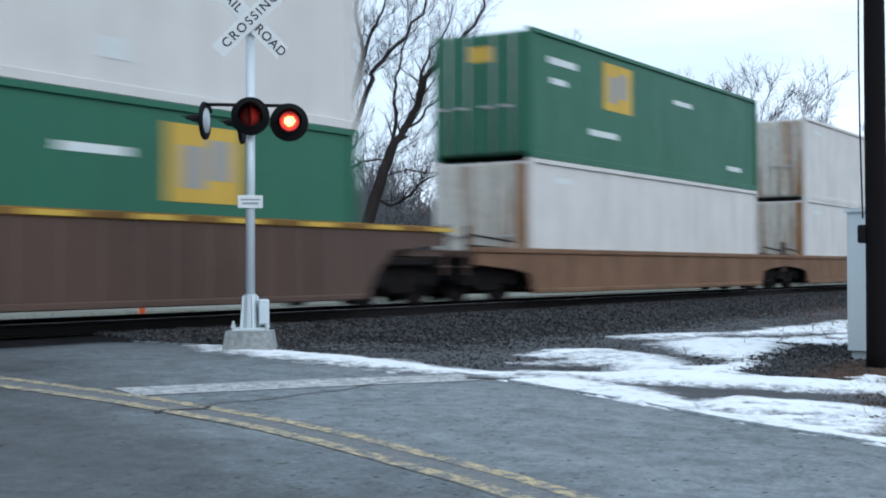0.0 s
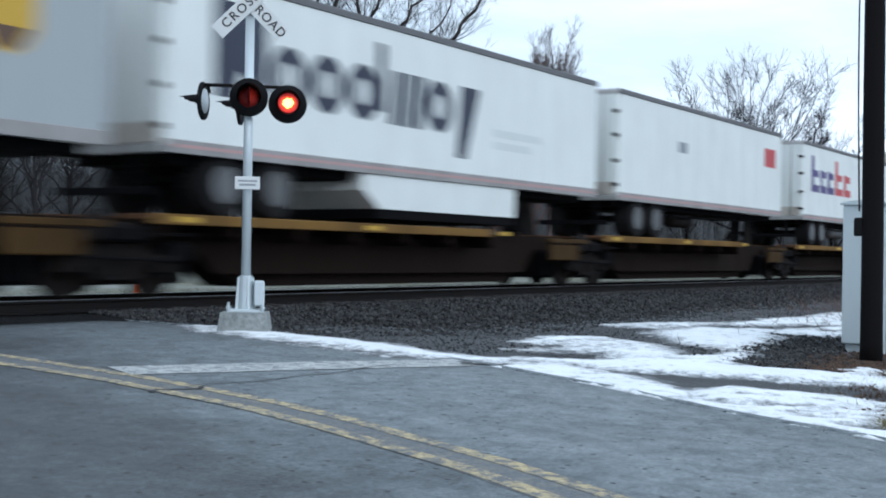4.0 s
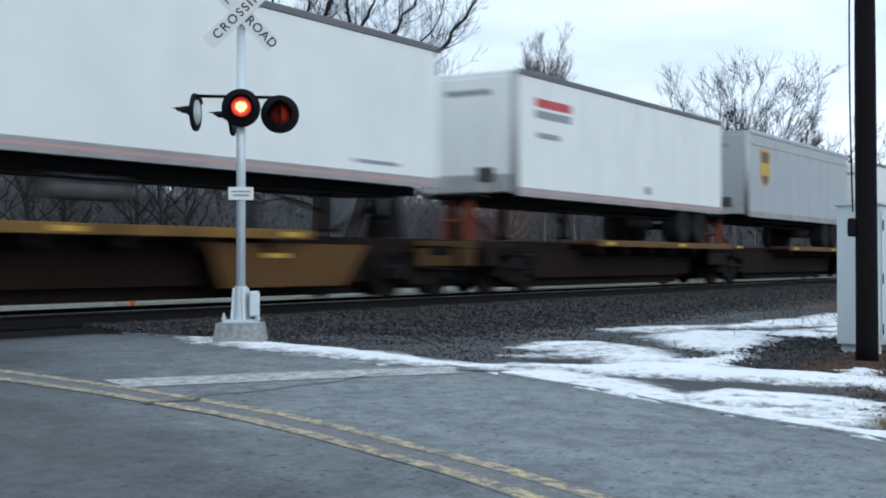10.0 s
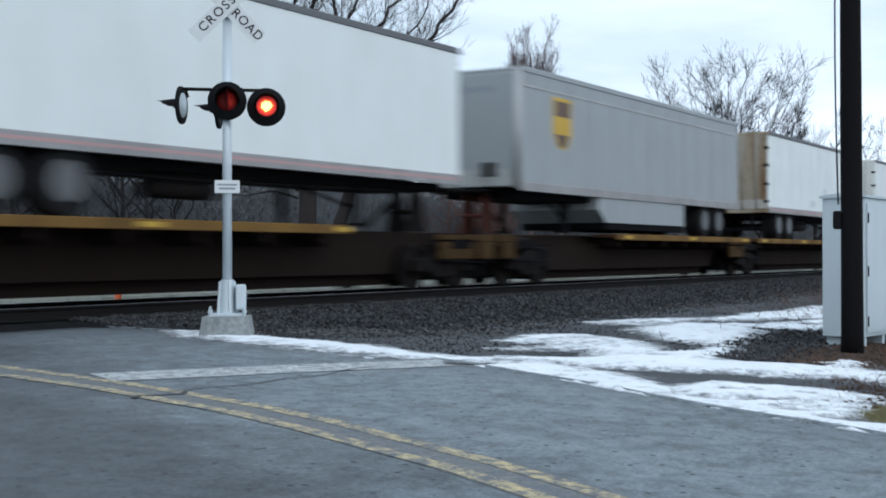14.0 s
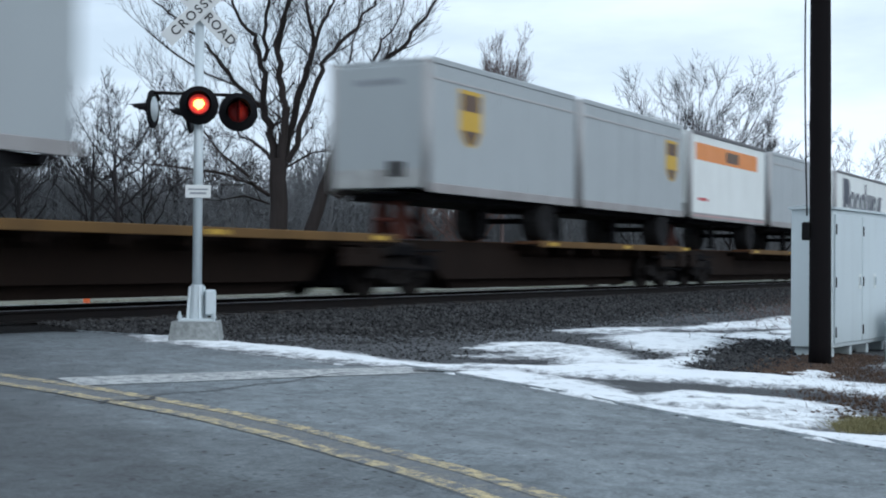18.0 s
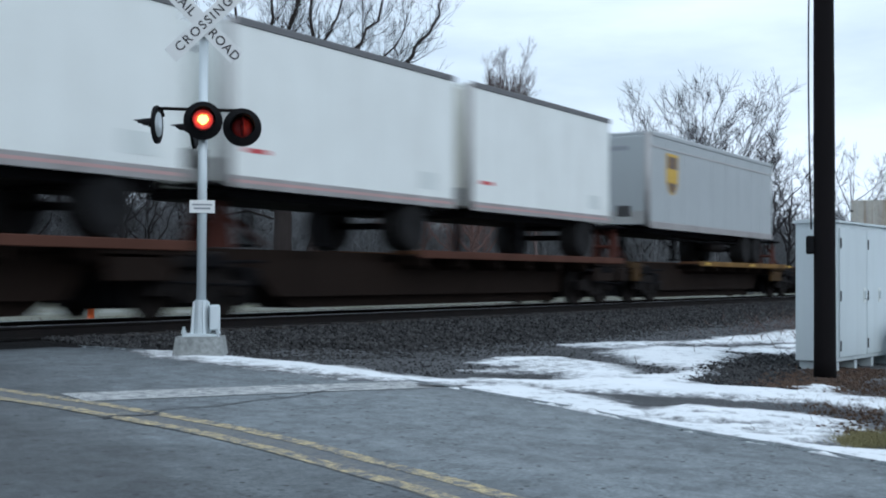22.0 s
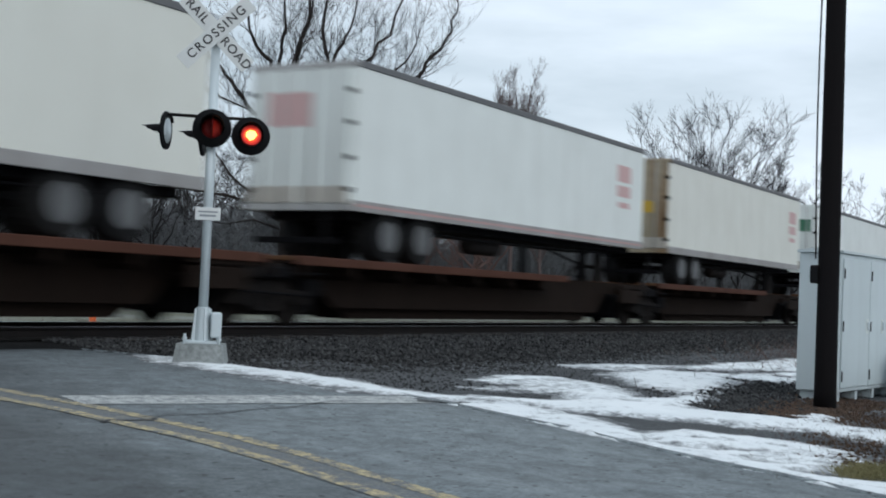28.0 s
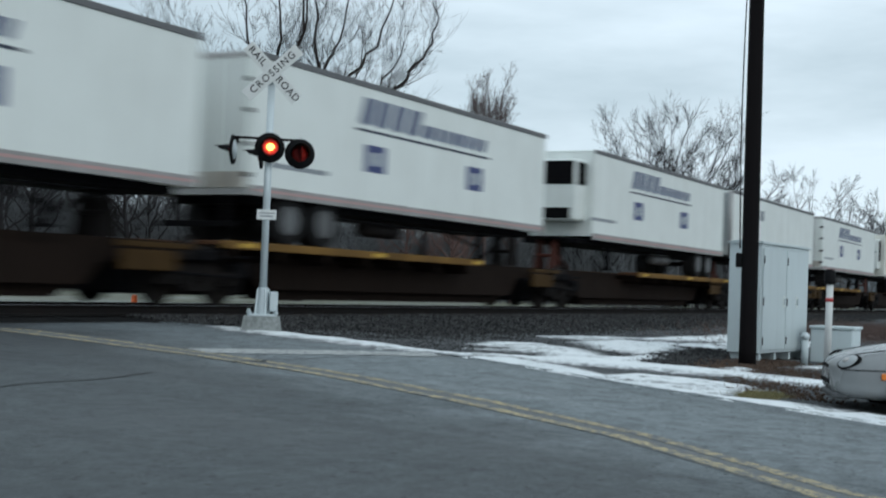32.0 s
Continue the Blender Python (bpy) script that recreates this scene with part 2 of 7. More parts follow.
M["straw"] = ground_mat("dry_grass", [(0.20, 0.17, 0.07), (0.30, 0.25, 0.12), (0.13, 0.13, 0.05)], (9, 60), 0.95, 0.6, 0.02, 80)

m, n, l, b = mat("ballast_stone")
isl = n.new("ShaderNodeNewGeometry").outputs["Random Per Island"]
l.new(ramp(n, l, isl, 0.0, 1.0, (0.007, 0.007, 0.008, 1), (0.066, 0.066, 0.066, 1)), b.inputs["Base Color"])
b.inputs["Specular IOR Level"].default_value = 0.2
b.inputs["Roughness"].default_value = 0.85
M["stone"] = m

M["concrete"] = ground_mat("concrete", [(0.23, 0.245, 0.24), (0.35, 0.365, 0.36), (0.17, 0.182, 0.178)], (1.8, 16), 0.9, 0.4, 0.01, 60)
M["silver"] = paint("aluminium_paint", (0.58, 0.635, 0.655), (0.25, 0.26, 0.27), 0.25, 0.42, 0.35)
M["black"] = paint("black_enamel", (0.007, 0.007, 0.008), (0.02, 0.02, 0.02), 0.3, 0.7, spec=0.12)
M["sign"] = paint("sign_sheeting", (0.66, 0.67, 0.66), (0.33, 0.33, 0.31), 0.3, 0.6)
M["letter"] = paint("sign_black", (0.02, 0.02, 0.022), amount=0.15, rough=0.6)
M["creosote"] = paint("creosoted_wood", (0.005, 0.004, 0.0045), (0.014, 0.011, 0.011), 0.6, 0.85, streak=14, spec=0.15)
M["cabinet"] = paint("cabinet_grey", (0.53, 0.59, 0.605), (0.30, 0.32, 0.32), 0.25, 0.5)
M["steel_dark"] = paint("dark_steel", (0.008, 0.007, 0.007), (0.026, 0.017, 0.012), 0.5, 0.8, 0.0, spec=0.12)
M["rail"] = paint("rail_steel", (0.010, 0.009, 0.009), (0.022, 0.016, 0.013), 0.5, 0.85, 0.0, spec=0.1)
M["rail_top"] = paint("polished_rail", (0.45, 0.46, 0.48), (0.2, 0.2, 0.2), 0.3, 0.28, 0.9)
M["tie"] = paint("tie_wood", (0.028, 0.024, 0.021), (0.07, 0.06, 0.05), 0.5, 0.9, streak=10)
M["tyre"] = paint("tyre_rubber", (0.010, 0.010, 0.011), (0.04, 0.036, 0.03), 0.4, 0.9, spec=0.15)
M["rim"] = paint("wheel_rim", (0.13, 0.133, 0.137), (0.04, 0.035, 0.03), 0.9, 0.55, 0.2)
M["white"] = paint("trailer_white", (0.735, 0.765, 0.74), (0.32, 0.31, 0.28), 0.26, 0.42)
M["cream"] = paint("trailer_cream", (0.70, 0.70, 0.64), (0.36, 0.33, 0.26), 0.25, 0.45)
M["grey"] = paint("trailer_grey", (0.345, 0.375, 0.385), (0.22, 0.22, 0.22), 0.16, 0.45)
M["midgrey"] = paint("trailer_mid_grey", (0.295, 0.315, 0.318), (0.17, 0.17, 0.17), 0.16, 0.45)
M["alu"] = paint("aluminium_rail", (0.41, 0.405, 0.40), (0.17, 0.145, 0.12), 0.5, 0.5, 0.2)
M["bottom_rail"] = paint("grimy_bottom_rail", (0.33, 0.32, 0.315), (0.12, 0.10, 0.085), 0.8, 0.6, 0.1)
M["tape"] = paint("faded_red_tape", (0.46, 0.27, 0.26), (0.3, 0.28, 0.26), 0.8, 0.6)
M["grime"] = paint("grimy_box", (0.055, 0.055, 0.055), (0.02, 0.02, 0.02), 0.6, 0.8)
M["door_grime"] = paint("brown_door_grime", (0.52, 0.49, 0.44), (0.22, 0.18, 0.14), 1.0, 0.8, scale=1.6, streak=3.0)
M["road_grime"] = paint("road_grime", (0.42, 0.43, 0.42), (0.13, 0.12, 0.105), 1.0, 0.8, scale=1.6, streak=3.0)
M["roof"] = paint("roof_edge", (0.13, 0.13, 0.135), (0.3, 0.3, 0.3), 0.3, 0.6, 0.3)
# the deep shade under the train is part of this near-black base colour
M["under"] = paint("underframe_shade_black", (0.004, 0.004, 0.005), (0.012, 0.010, 0.009), 0.4, 0.9, spec=0.08)


def rusty(name, col, rust, p0, p1, toward=0.0):
    """Old paint with rust that runs down it in broad streaks, more of it towards one edge."""
    m, n, l, b = mat(name)
    co = n.new("ShaderNodeTexCoord").outputs["Object"]
    mp = n.new("ShaderNodeMapping")
    mp.inputs["Scale"].default_value = (1.6, 3.2, 0.22)
    l.new(co, mp.inputs["Vector"])
    sep = n.new("ShaderNodeSeparateXYZ")
    l.new(co, sep.inputs[0])
    lean = n.new("ShaderNodeMath")
    lean.operation, lean.inputs[1].default_value = "MULTIPLY_ADD", -toward
    l.new(sep.outputs["Y"], lean.inputs[0])
    l.new(noise_node(n, l, mp.outputs["Vector"], 1.0, 6.0, 0.62), lean.inputs[2])
    fine = noise_node(n, l, co, 5.0, 6.0, 0.7)
    s1 = ramp(n, l, lean.outputs[0], p0, p1)
    s2 = ramp(n, l, fine, 0.35, 0.75)
    pale = mix(n, l, s2, col, tuple(v * 0.72 for v in col))
    l.new(mix(n, l, s1, pale, mix(n, l, s2, rust, tuple(v * 0.45 for v in rust))), b.inputs["Base Color"])
    b.inputs["Roughness"].default_value = 0.65
    return m


M["rusty_white"] = rusty("rust_streaked_white", (0.56, 0.545, 0.48), (0.27, 0.125, 0.035), 0.46, 0.72, 0.09)
M["tan"] = rusty("stained_tan", (0.42, 0.37, 0.27), (0.22, 0.12, 0.05), 0.44, 0.74, 0.07)
M["green"] = paint("container_green", (0.010, 0.105, 0.052), (0.05, 0.075, 0.055), 0.3, 0.5)
M["cwhite"] = paint("container_white", (0.60, 0.58, 0.55), (0.26, 0.22, 0.18), 0.45, 0.55)
M["well_brown"] = paint("well_brown", (0.080, 0.044, 0.030), (0.035, 0.026, 0.02), 0.6, 0.7, streak=8)
M["well_tan"] = paint("well_tan", (0.18, 0.10, 0.056), (0.04, 0.028, 0.02), 0.8, 0.75, spec=0.25)
M["ochre"] = paint("railcar_yellow", (0.20, 0.112, 0.030), (0.03, 0.02, 0.014), 1.0, 0.8, streak=1.6, spec=0.15)
M["rust_deck"] = paint("rusty_deck", (0.115, 0.055, 0.027), (0.035, 0.024, 0.018), 0.7, 0.8, spec=0.2)
M["rust_edge"] = paint("red_brown_edge", (0.085, 0.038, 0.026), (0.03, 0.014, 0.01), 0.9, 0.85, streak=2.0, spec=0.12)
M["dull_ochre"] = paint("faded_railcar_yellow", (0.15, 0.086, 0.03), (0.03, 0.022, 0.016), 0.85, 0.8, spec=0.2)
M["low_web"] = paint("rusty_ochre_web", (0.10, 0.052, 0.018), (0.03, 0.016, 0.008), 0.8, 0.8, spec=0.12)
# sill yellow and spine brown are darkened to hold the shade below the decks
M["sill_ochre"] = paint("grimy_shaded_sill", (0.06, 0.034, 0.011), (0.012, 0.008, 0.006), 0.9, 0.8, spec=0.12)
M["spine_shade_brown"] = paint("spine_shade_brown", (0.015, 0.0095, 0.007), (0.007, 0.006, 0.006), 0.6, 0.85, spec=0.1)
M["flat_red"] = paint("flatcar_red", (0.085, 0.014, 0.010), (0.03, 0.016, 0.013), 0.8, 0.75, spec=0.12)
M["hitch_dark"] = paint("hitch_dark_red", (0.06, 0.016, 0.010), (0.02, 0.010, 0.008), 0.7, 0.75, spec=0.2)
M["hitch_orange"] = paint("hitch_orange", (0.14, 0.032, 0.016), (0.04, 0.016, 0.01), 0.7, 0.75, spec=0.2)
M["mark_yellow"] = paint("marking_yellow", (0.55, 0.35, 0.035), (0.2, 0.13, 0.06), 0.4, 0.6)
M["mark_blue"] = paint("marking_blue", (0.03, 0.045, 0.16), amount=0.2)
M["mark_navy"] = paint("marking_navy", (0.018, 0.025, 0.05), amount=0.2)
M["mark_purple"] = paint("marking_purple", (0.06, 0.04, 0.17), amount=0.2)
M["mark_red"] = paint("marking_red", (0.48, 0.045, 0.05), amount=0.25)
M["mark_pink"] = paint("marking_faded_red", (0.56, 0.34, 0.33), (0.5, 0.45, 0.42), 0.5)
M["mark_orange"] = paint("marking_orange", (0.72, 0.25, 0.05), amount=0.2)
M["mark_brown"] = paint("marking_brown", (0.10, 0.055, 0.03), amount=0.2)
M["mark_slate"] = paint("marking_slate", (0.13, 0.15, 0.22), amount=0.2)
M["mark_grey"] = paint("marking_grey", (0.25, 0.27, 0.29), amount=0.2)
M["mark_light"] = paint("marking_light", (0.62, 0.66, 0.64), amount=0.25)
M["mark_faded"] = paint("marking_faded", (0.36, 0.30, 0.29), amount=0.5)
M["worn_strip"] = paint("worn_strip", (0.26, 0.19, 0.12), (0.07, 0.03, 0.02), 1.0, 0.8, scale=2.0)
M["mark_green"] = paint("marking_green", (0.04, 0.16, 0.09), amount=0.2)
M["barrel"] = paint("safety_orange", (0.75, 0.13, 0.02), amount=0.2)
M["reflect"] = paint("silver_reflector", (0.55, 0.53, 0.52), (0.2, 0.2, 0.2), 0.3, 0.25, 0.8)
M["bark"] = paint("dark_bark", (0.026, 0.021, 0.02), (0.06, 0.05, 0.048), 0.6, 0.95, streak=12, spec=0.2)
M["bark_far"] = paint("grey_bark", (0.029, 0.027, 0.029), (0.052, 0.049, 0.051), 0.6, 0.95, streak=8, spec=0.1)
M["bark_red"] = paint("russet_twigs", (0.15, 0.095, 0.085), (0.22, 0.155, 0.14), 0.6, 0.95, streak=8, spec=0.1)
# distance haze is mixed into this bark: paler and bluer than the near trees
M["bark_haze"] = paint("haze_tinted_twigs", (0.115, 0.119, 0.125), (0.16, 0.162, 0.17), 0.6, 0.95, streak=8, spec=0.1)
M["bark_pink"] = paint("pale_russet_twigs", (0.115, 0.09, 0.088), (0.17, 0.14, 0.135), 0.6, 0.95, streak=8, spec=0.1)
# blue-grey base colours stand for the air haze over the far ridge
M["ridge"] = ground_mat("haze_painted_woods", [(0.17, 0.20, 0.225), (0.20, 0.23, 0.255), (0.15, 0.175, 0.19)], (0.03, 0.25), 1.0, 0.3, 0.5, 0.6, 0.1)
M["carsilver"] = paint("car_silver", (0.25, 0.26, 0.265), (0.16, 0.15, 0.14), 0.3, 0.2, 0.1)
M["cargrey"] = paint("car_lower_grey", (0.10, 0.105, 0.11), (0.07, 0.06, 0.05), 0.4, 0.6)
M["carglass"] = paint("car_glass", (0.02, 0.025, 0.03), amount=0.1, rough=0.08, grain=False)
M["headlamp"] = paint("clear_lamp_cover", (0.42, 0.44, 0.45), (0.2, 0.2, 0.2), 0.2, 0.08, 0.0, grain=False)
M["amber"] = paint("amber_lens", (0.70, 0.20, 0.03), amount=0.1, rough=0.2, grain=False)
m, n, l, b = mat("lamp_lens")
b.inputs["Base Color"].default_value, b.inputs["Roughness"].default_value = (0.12, 0.008, 0.007, 1), 0.5
b.inputs["Specular IOR Level"].default_value = 0.12
M["lens"] = m


def glow(name, col, strength):
    m, n, l, b = mat(name)
    b.inputs["Base Color"].default_value = (*col, 1)
    b.inputs["Emission Color"].default_value, b.inputs["Emission Strength"].default_value = (*col, 1), strength
    return m


M["glow_core"] = glow("lamp_core_glow", (1.0, 0.50, 0.10), 3.4)
M["glow_mid"] = glow("lamp_mid_glow", (1.0, 0.07, 0.010), 0.95)
M["glow_ring"] = glow("lamp_ring_glow", (0.8, 0.02, 0.008), 0.09)


# ---- mesh helpers ----
class Shape:
    """Collects vertices and faces for one mesh."""

    def __init__(self):
        self.v, self.f, self.smooth = [], [], False

    def add(self, vs, fs):
        o = len(self.v)
        self.v += vs
        self.f += [tuple(i + o for i in f) for f in fs]
        return self

    def box(self, x0, x1, y0, y1, z0, z1, c=0.012):
        """A box with chamfered edges."""
        c = min(c, (x1 - x0) * 0.3, (y1 - y0) * 0.3, (z1 - z0) * 0.3)
        if c < 0.0008:
            vs = [(x, y, z) for x in (x0, x1) for y in (y0, y1) for z in (z0, z1)]
            return self.add(vs, [(0, 1, 3, 2), (4, 6, 7, 5), (0, 4, 5, 1), (2, 3, 7, 6), (0, 2, 6, 4), (1, 5, 7, 3)])
        vs, idx = [], {}
        for i, x in enumerate((x0, x1)):
            for j, y in enumerate((y0, y1)):
                for k, z in enumerate((z0, z1)):
                    sx, sy, sz = (c if i == 0 else -c), (c if j == 0 else -c), (c if k == 0 else -c)
                    for a, p in (("x", (x, y + sy, z + sz)), ("y", (x + sx, y, z + sz)), ("z", (x + sx, y + sy, z))):
                        idx[i, j, k, a] = len(vs)
                        vs.append(p)
        g = lambda i, j, k, a: idx[i, j, k, a]
        fs = []
        for i in (0, 1):
            q = [g(i, 0, 0, "x"), g(i, 1, 0, "x"), g(i, 1, 1, "x"), g(i, 0, 1, "x")]
            fs.append(tuple(q if i else q[::-1]))
            q = [g(0, i, 0, "y"), g(1, i, 0, "y"), g(1, i, 1, "y"), g(0, i, 1, "y")]
            fs.append(tuple(q[::-1] if i else q))
            q = [g(0, 0, i, "z"), g(1, 0, i, "z"), g(1, 1, i, "z"), g(0, 1, i, "z")]
            fs.append(tuple(q if i else q[::-1]))
        for i in (0, 1):
            for j in (0, 1):
                fs.append((g(i, j, 0, "x"), g(i, j, 1, "x"), g(i, j, 1, "y"), g(i, j, 0, "y")))
                fs.append((g(i, 0, j, "x"), g(i, 1, j, "x"), g(i, 1, j, "z"), g(i, 0, j, "z")))
                fs.append((g(0, i, j, "y"), g(1, i, j, "y"), g(1, i, j, "z"), g(0, i, j, "z")))
                for k in (0, 1):
                    fs.append((g(i, j, k, "x"), g(i, j, k, "y"), g(i, j, k, "z")))
        return self.add(vs, fs)

    def tube(self, p0, p1, r0, r1=None, n=10, caps=True):
        r1 = r0 if r1 is None else r1
        p0, p1 = Vector(p0), Vector(p1)
        d = (p1 - p0).normalized()
        a = d.orthogonal().normalized()
        b2 = d.cross(a)
        vs = []
        for p, r in ((p0, r0), (p1, r1)):
            for i in range(n):
                t = 2 * math.pi * i / n
                vs.append(tuple(p + a * (r * math.cos(t)) + b2 * (r * math.sin(t))))
        fs = [(i, (i + 1) % n, n + (i + 1) % n, n + i) for i in range(n)]
        if caps:
            fs += [tuple(range(n))[::-1], tuple(range(n, 2 * n))]
        return self.add(vs, fs)

    def limb(self, pts, r0, r1, n=8):
        """A round tapering limb in one skin through a chain of points."""
        m, vs = len(pts) - 1, []
        for k, p in enumerate(pts):
            d = (pts[min(k + 1, m)] - pts[max(k - 1, 0)]).normalized()
            a = (Vector((1, 0, 0)) - d * d.x).normalized() if abs(d.x) < 0.9 else Vector((0, 1, 0))
            b2, r = d.cross(a), r0 + (r1 - r0) * k / m
            vs += [tuple(p + a * (r * math.cos(6.2832 * i / n)) + b2 * (r * math.sin(6.2832 * i / n))) for i in range(n)]
        return self.add(vs, [(k * n + i, k * n + (i + 1) % n, (k + 1) * n + (i + 1) % n, (k + 1) * n + i) for k in range(m) for i in range(n)])

    def pipe(self, pts, r, n=6):
        """A round rod through a chain of points."""
        vs = []
        for k, p in enumerate(pts):
            d = (Vector(pts[min(k + 1, len(pts) - 1)]) - Vector(pts[max(k - 1, 0)])).normalized()
            a = Vector((1, 0, 0)) if abs(d.x) < 0.8 else Vector((0, 1, 0))
            a = (a - d * a.dot(d)).normalized()
            b2 = d.cross(a)
            vs += [tuple(Vector(p) + a * (r * math.cos(6.2832 * i / n)) + b2 * (r * math.sin(6.2832 * i / n))) for i in range(n)]
        return self.add(vs, [(k * n + i, k * n + (i + 1) % n, (k + 1) * n + (i + 1) % n, (k + 1) * n + i) for k in range(len(pts) - 1) for i in range(n)])

    def prism(self, pts, y0, y1, axis="y"):
        """A closed outline pushed along an axis. pts are (x, z) for y, (y, z) for x, (x, y) for z."""
        put = {"y": lambda p, h: (p[0], h, p[1]), "x": lambda p, h: (h, p[0], p[1]), "z": lambda p, h: (p[0], p[1], h)}[axis]
        n = len(pts)
        vs = [put(p, y0) for p in pts] + [put(p, y1) for p in pts]
        fs = [(i, (i + 1) % n, n + (i + 1) % n, n + i) for i in range(n)] + [tuple(range(n))[::-1], tuple(range(n, 2 * n))]
        return self.add(vs, fs)

    def lathe(self, prof, n=20, axis=((0, 0, 0), (0, 0, 1))):
        """Turns (radius, height) pairs round an axis."""
        o, d = Vector(axis[0]), Vector(axis[1]).normalized()
        a = d.orthogonal().normalized()
        b2 = d.cross(a)
        vs = [tuple(o + d * h + a * (r * math.cos(2 * math.pi * i / n)) + b2 * (r * math.sin(2 * math.pi * i / n))) for r, h in prof for i in range(n)]
        fs = [(k * n + i, k * n + (i + 1) % n, (k + 1) * n + (i + 1) % n, (k + 1) * n + i) for k in range(len(prof) - 1) for i in range(n)]
        fs += [tuple(range(n))[::-1], tuple(range((len(prof) - 1) * n, len(prof) * n))]
        return self.add(vs, fs)

    def mesh(self, name, material):
        me = bpy.data.meshes.new(name)
        me.from_pydata(self.v, [], self.f)
        me.materials.append(material)
        if self.smooth:
            me.polygons.foreach_set("use_smooth", [True] * len(me.polygons))
        me.update()
        return me


def S(smooth=False):
    s = Shape()
    s.smooth = smooth
    return s


def part(name, shape, material, parent, label="", m=None):
    me = shape if isinstance(shape, bpy.types.Mesh) else shape.mesh(name, material)
    ob = new(name, me)
    ob.parent = parent
    if m is not None:
        ob.matrix_basis = m
    if label:
        ob["label"] = label
    return ob


def thing(name, label, category, m=None, group="", kind="", shape=None, material=None):
    ob = new(name, shape.mesh(name, material) if shape else None)
    if m is not None:
        ob.matrix_basis = m
    return tagged(ob, label, category, group, kind)

# ---- the ground, the road and the track bed ----
TRACK_Y, RAIL_Z = 14.7, 0.25


def lerp(x, xs, ys):
    return float(np.interp(x, xs, ys))


def road_right(y):
    return lerp(y, [-20, 0, 2.2, 3.7, 5.0, 6.8, 8.2, 10, 13, 40], [7.0, 9.1, 9.9, 10.4, 11.06, 11.75, 12.1, 12.25, 12.5, 13.0])


def centre_line(y):
    return lerp(y, [-20, 0, 2.0, 3.4, 3.9, 4.65, 5.43, 6.3, 7.2, 8, 9, 13], [-3.0, 4.27, 5.81, 6.48, 6.73, 7.0, 7.29, 7.54, 7.69, 7.81, 7.85, 7.85])


def ground_z(x, y):
    """The land rises towards the railway and lies level beyond it."""
    z = 0.04 * (min(y, 11.3) - 11.3)
    if y < -10:
        z = -0.85 - 0.01 * (-10 - y)
    if y > 18:
        z -= 0.05 * min(1, (y - 18) / 6)
    if y > 34:
        z -= 0.004 * (y - 34)
    return max(z, -2.5)


def bed_z(x, y):
    """The ballast shoulder over the land, from its toe up to the ties."""
    toe = lerp(x, [12.2, 13.2, 15.5, 19, 26, 60], [12.9, 11.6, 9.3, 9.0, 9.2, 9.6])
    t = (y - toe) / (13.4 - toe)
    return (RAIL_Z - 0.20 + 0.06) * max(0.0, min(1.0, t)) ** 0.8


def sheet(xs, ys, z):
    s = S()
    s.v = [(x, y, z(x, y)) for y in ys for x in xs]
    w = len(xs)
    s.f = [(j * w + i, j * w + i + 1, (j + 1) * w + i + 1, (j + 1) * w + i) for j in range(len(ys) - 1) for i in range(w - 1)]
    s.smooth = True
    return s


def rough(x, y, k, a):
    return a * noise.noise((x * k, y * k, 3.1))


gx = [-900, -400, -150, -60, -30] + list(np.arange(-20, 60, 1.0)) + [62, 66, 72, 80, 95, 120, 160, 240, 400, 900, 2500]
gy = [-900, -300, -100, -50, -25] + list(np.arange(-15, 30, 1.0)) + [32, 36, 42, 50, 60, 80, 110, 160, 260, 500, 1000, 2500]
ground = thing("ground", "dark gravelly ground with thin snow beside the railway", "ground", kind="structure",
               shape=sheet(gx, gy, lambda x, y: ground_z(x, y) - (0.07 if x < road_right(y) + 0.3 and -20 < y < 14 else 0.03) + (rough(x, y, 0.8, 0.012) if abs(x) < 60 and abs(y) < 30 else 0)), material=M["gravel"])
field = thing("field", "winter field of pale grass and patchy snow beyond the tracks", "field", kind="structure",
              shape=sheet(list(np.arange(-80, 60, 4.0)) + [70, 90, 130, 200, 400, 1200], list(np.arange(17.2, 40, 1.2)) + [45, 55, 70, 100, 160, 300, 800, 1800],
                          lambda x, y: ground_z(x, y) + 0.03 + (rough(x, y, 0.5, 0.05) if y < 60 else 0.02)), material=M["field"])

ys = list(np.arange(-20, 13.5, 0.4))
road_s = S(True)
NA = 14
for y in ys:
    r, lft = road_right(y), lerp(y, [-20, 6, 9, 13.2], [-14, -9, 1.5, 2.6])
    for i in range(NA + 1):
        u = i / NA
        x = lft + (r - lft) * u + (0.05 * noise.noise((y * 1.7, 8.0, 0)) if i == NA else 0)
        road_s.v.append((x, y, ground_z(x, y) - 0.012 + 0.012 * (1 - (2 * u - 1) ** 4) + rough(x, y, 0.4, 0.008)))
for j in range(len(ys) - 1):
    for i in range(NA):
        a = j * (NA + 1) + i
        road_s.f.append((a, a + 1, a + NA + 2, a + NA + 1))
# the broken edge of the asphalt stands proud of the gravel
for j in range(len(ys) - 1):
    a, b2 = road_s.v[j * (NA + 1) + NA], road_s.v[(j + 1) * (NA + 1) + NA]
    road_s.add([a, b2, (b2[0] + 0.03, b2[1], b2[2] - 0.08), (a[0] + 0.03, a[1], a[2] - 0.08)], [(0, 1, 2, 3)])
road = thing("road", "worn grey asphalt road leading up to the crossing", "road", kind="structure", shape=road_s, material=M["asphalt"])
road.modifiers.new("thickness", "SOLIDIFY").thickness = 0.06
road.modifiers["thickness"].offset = -1


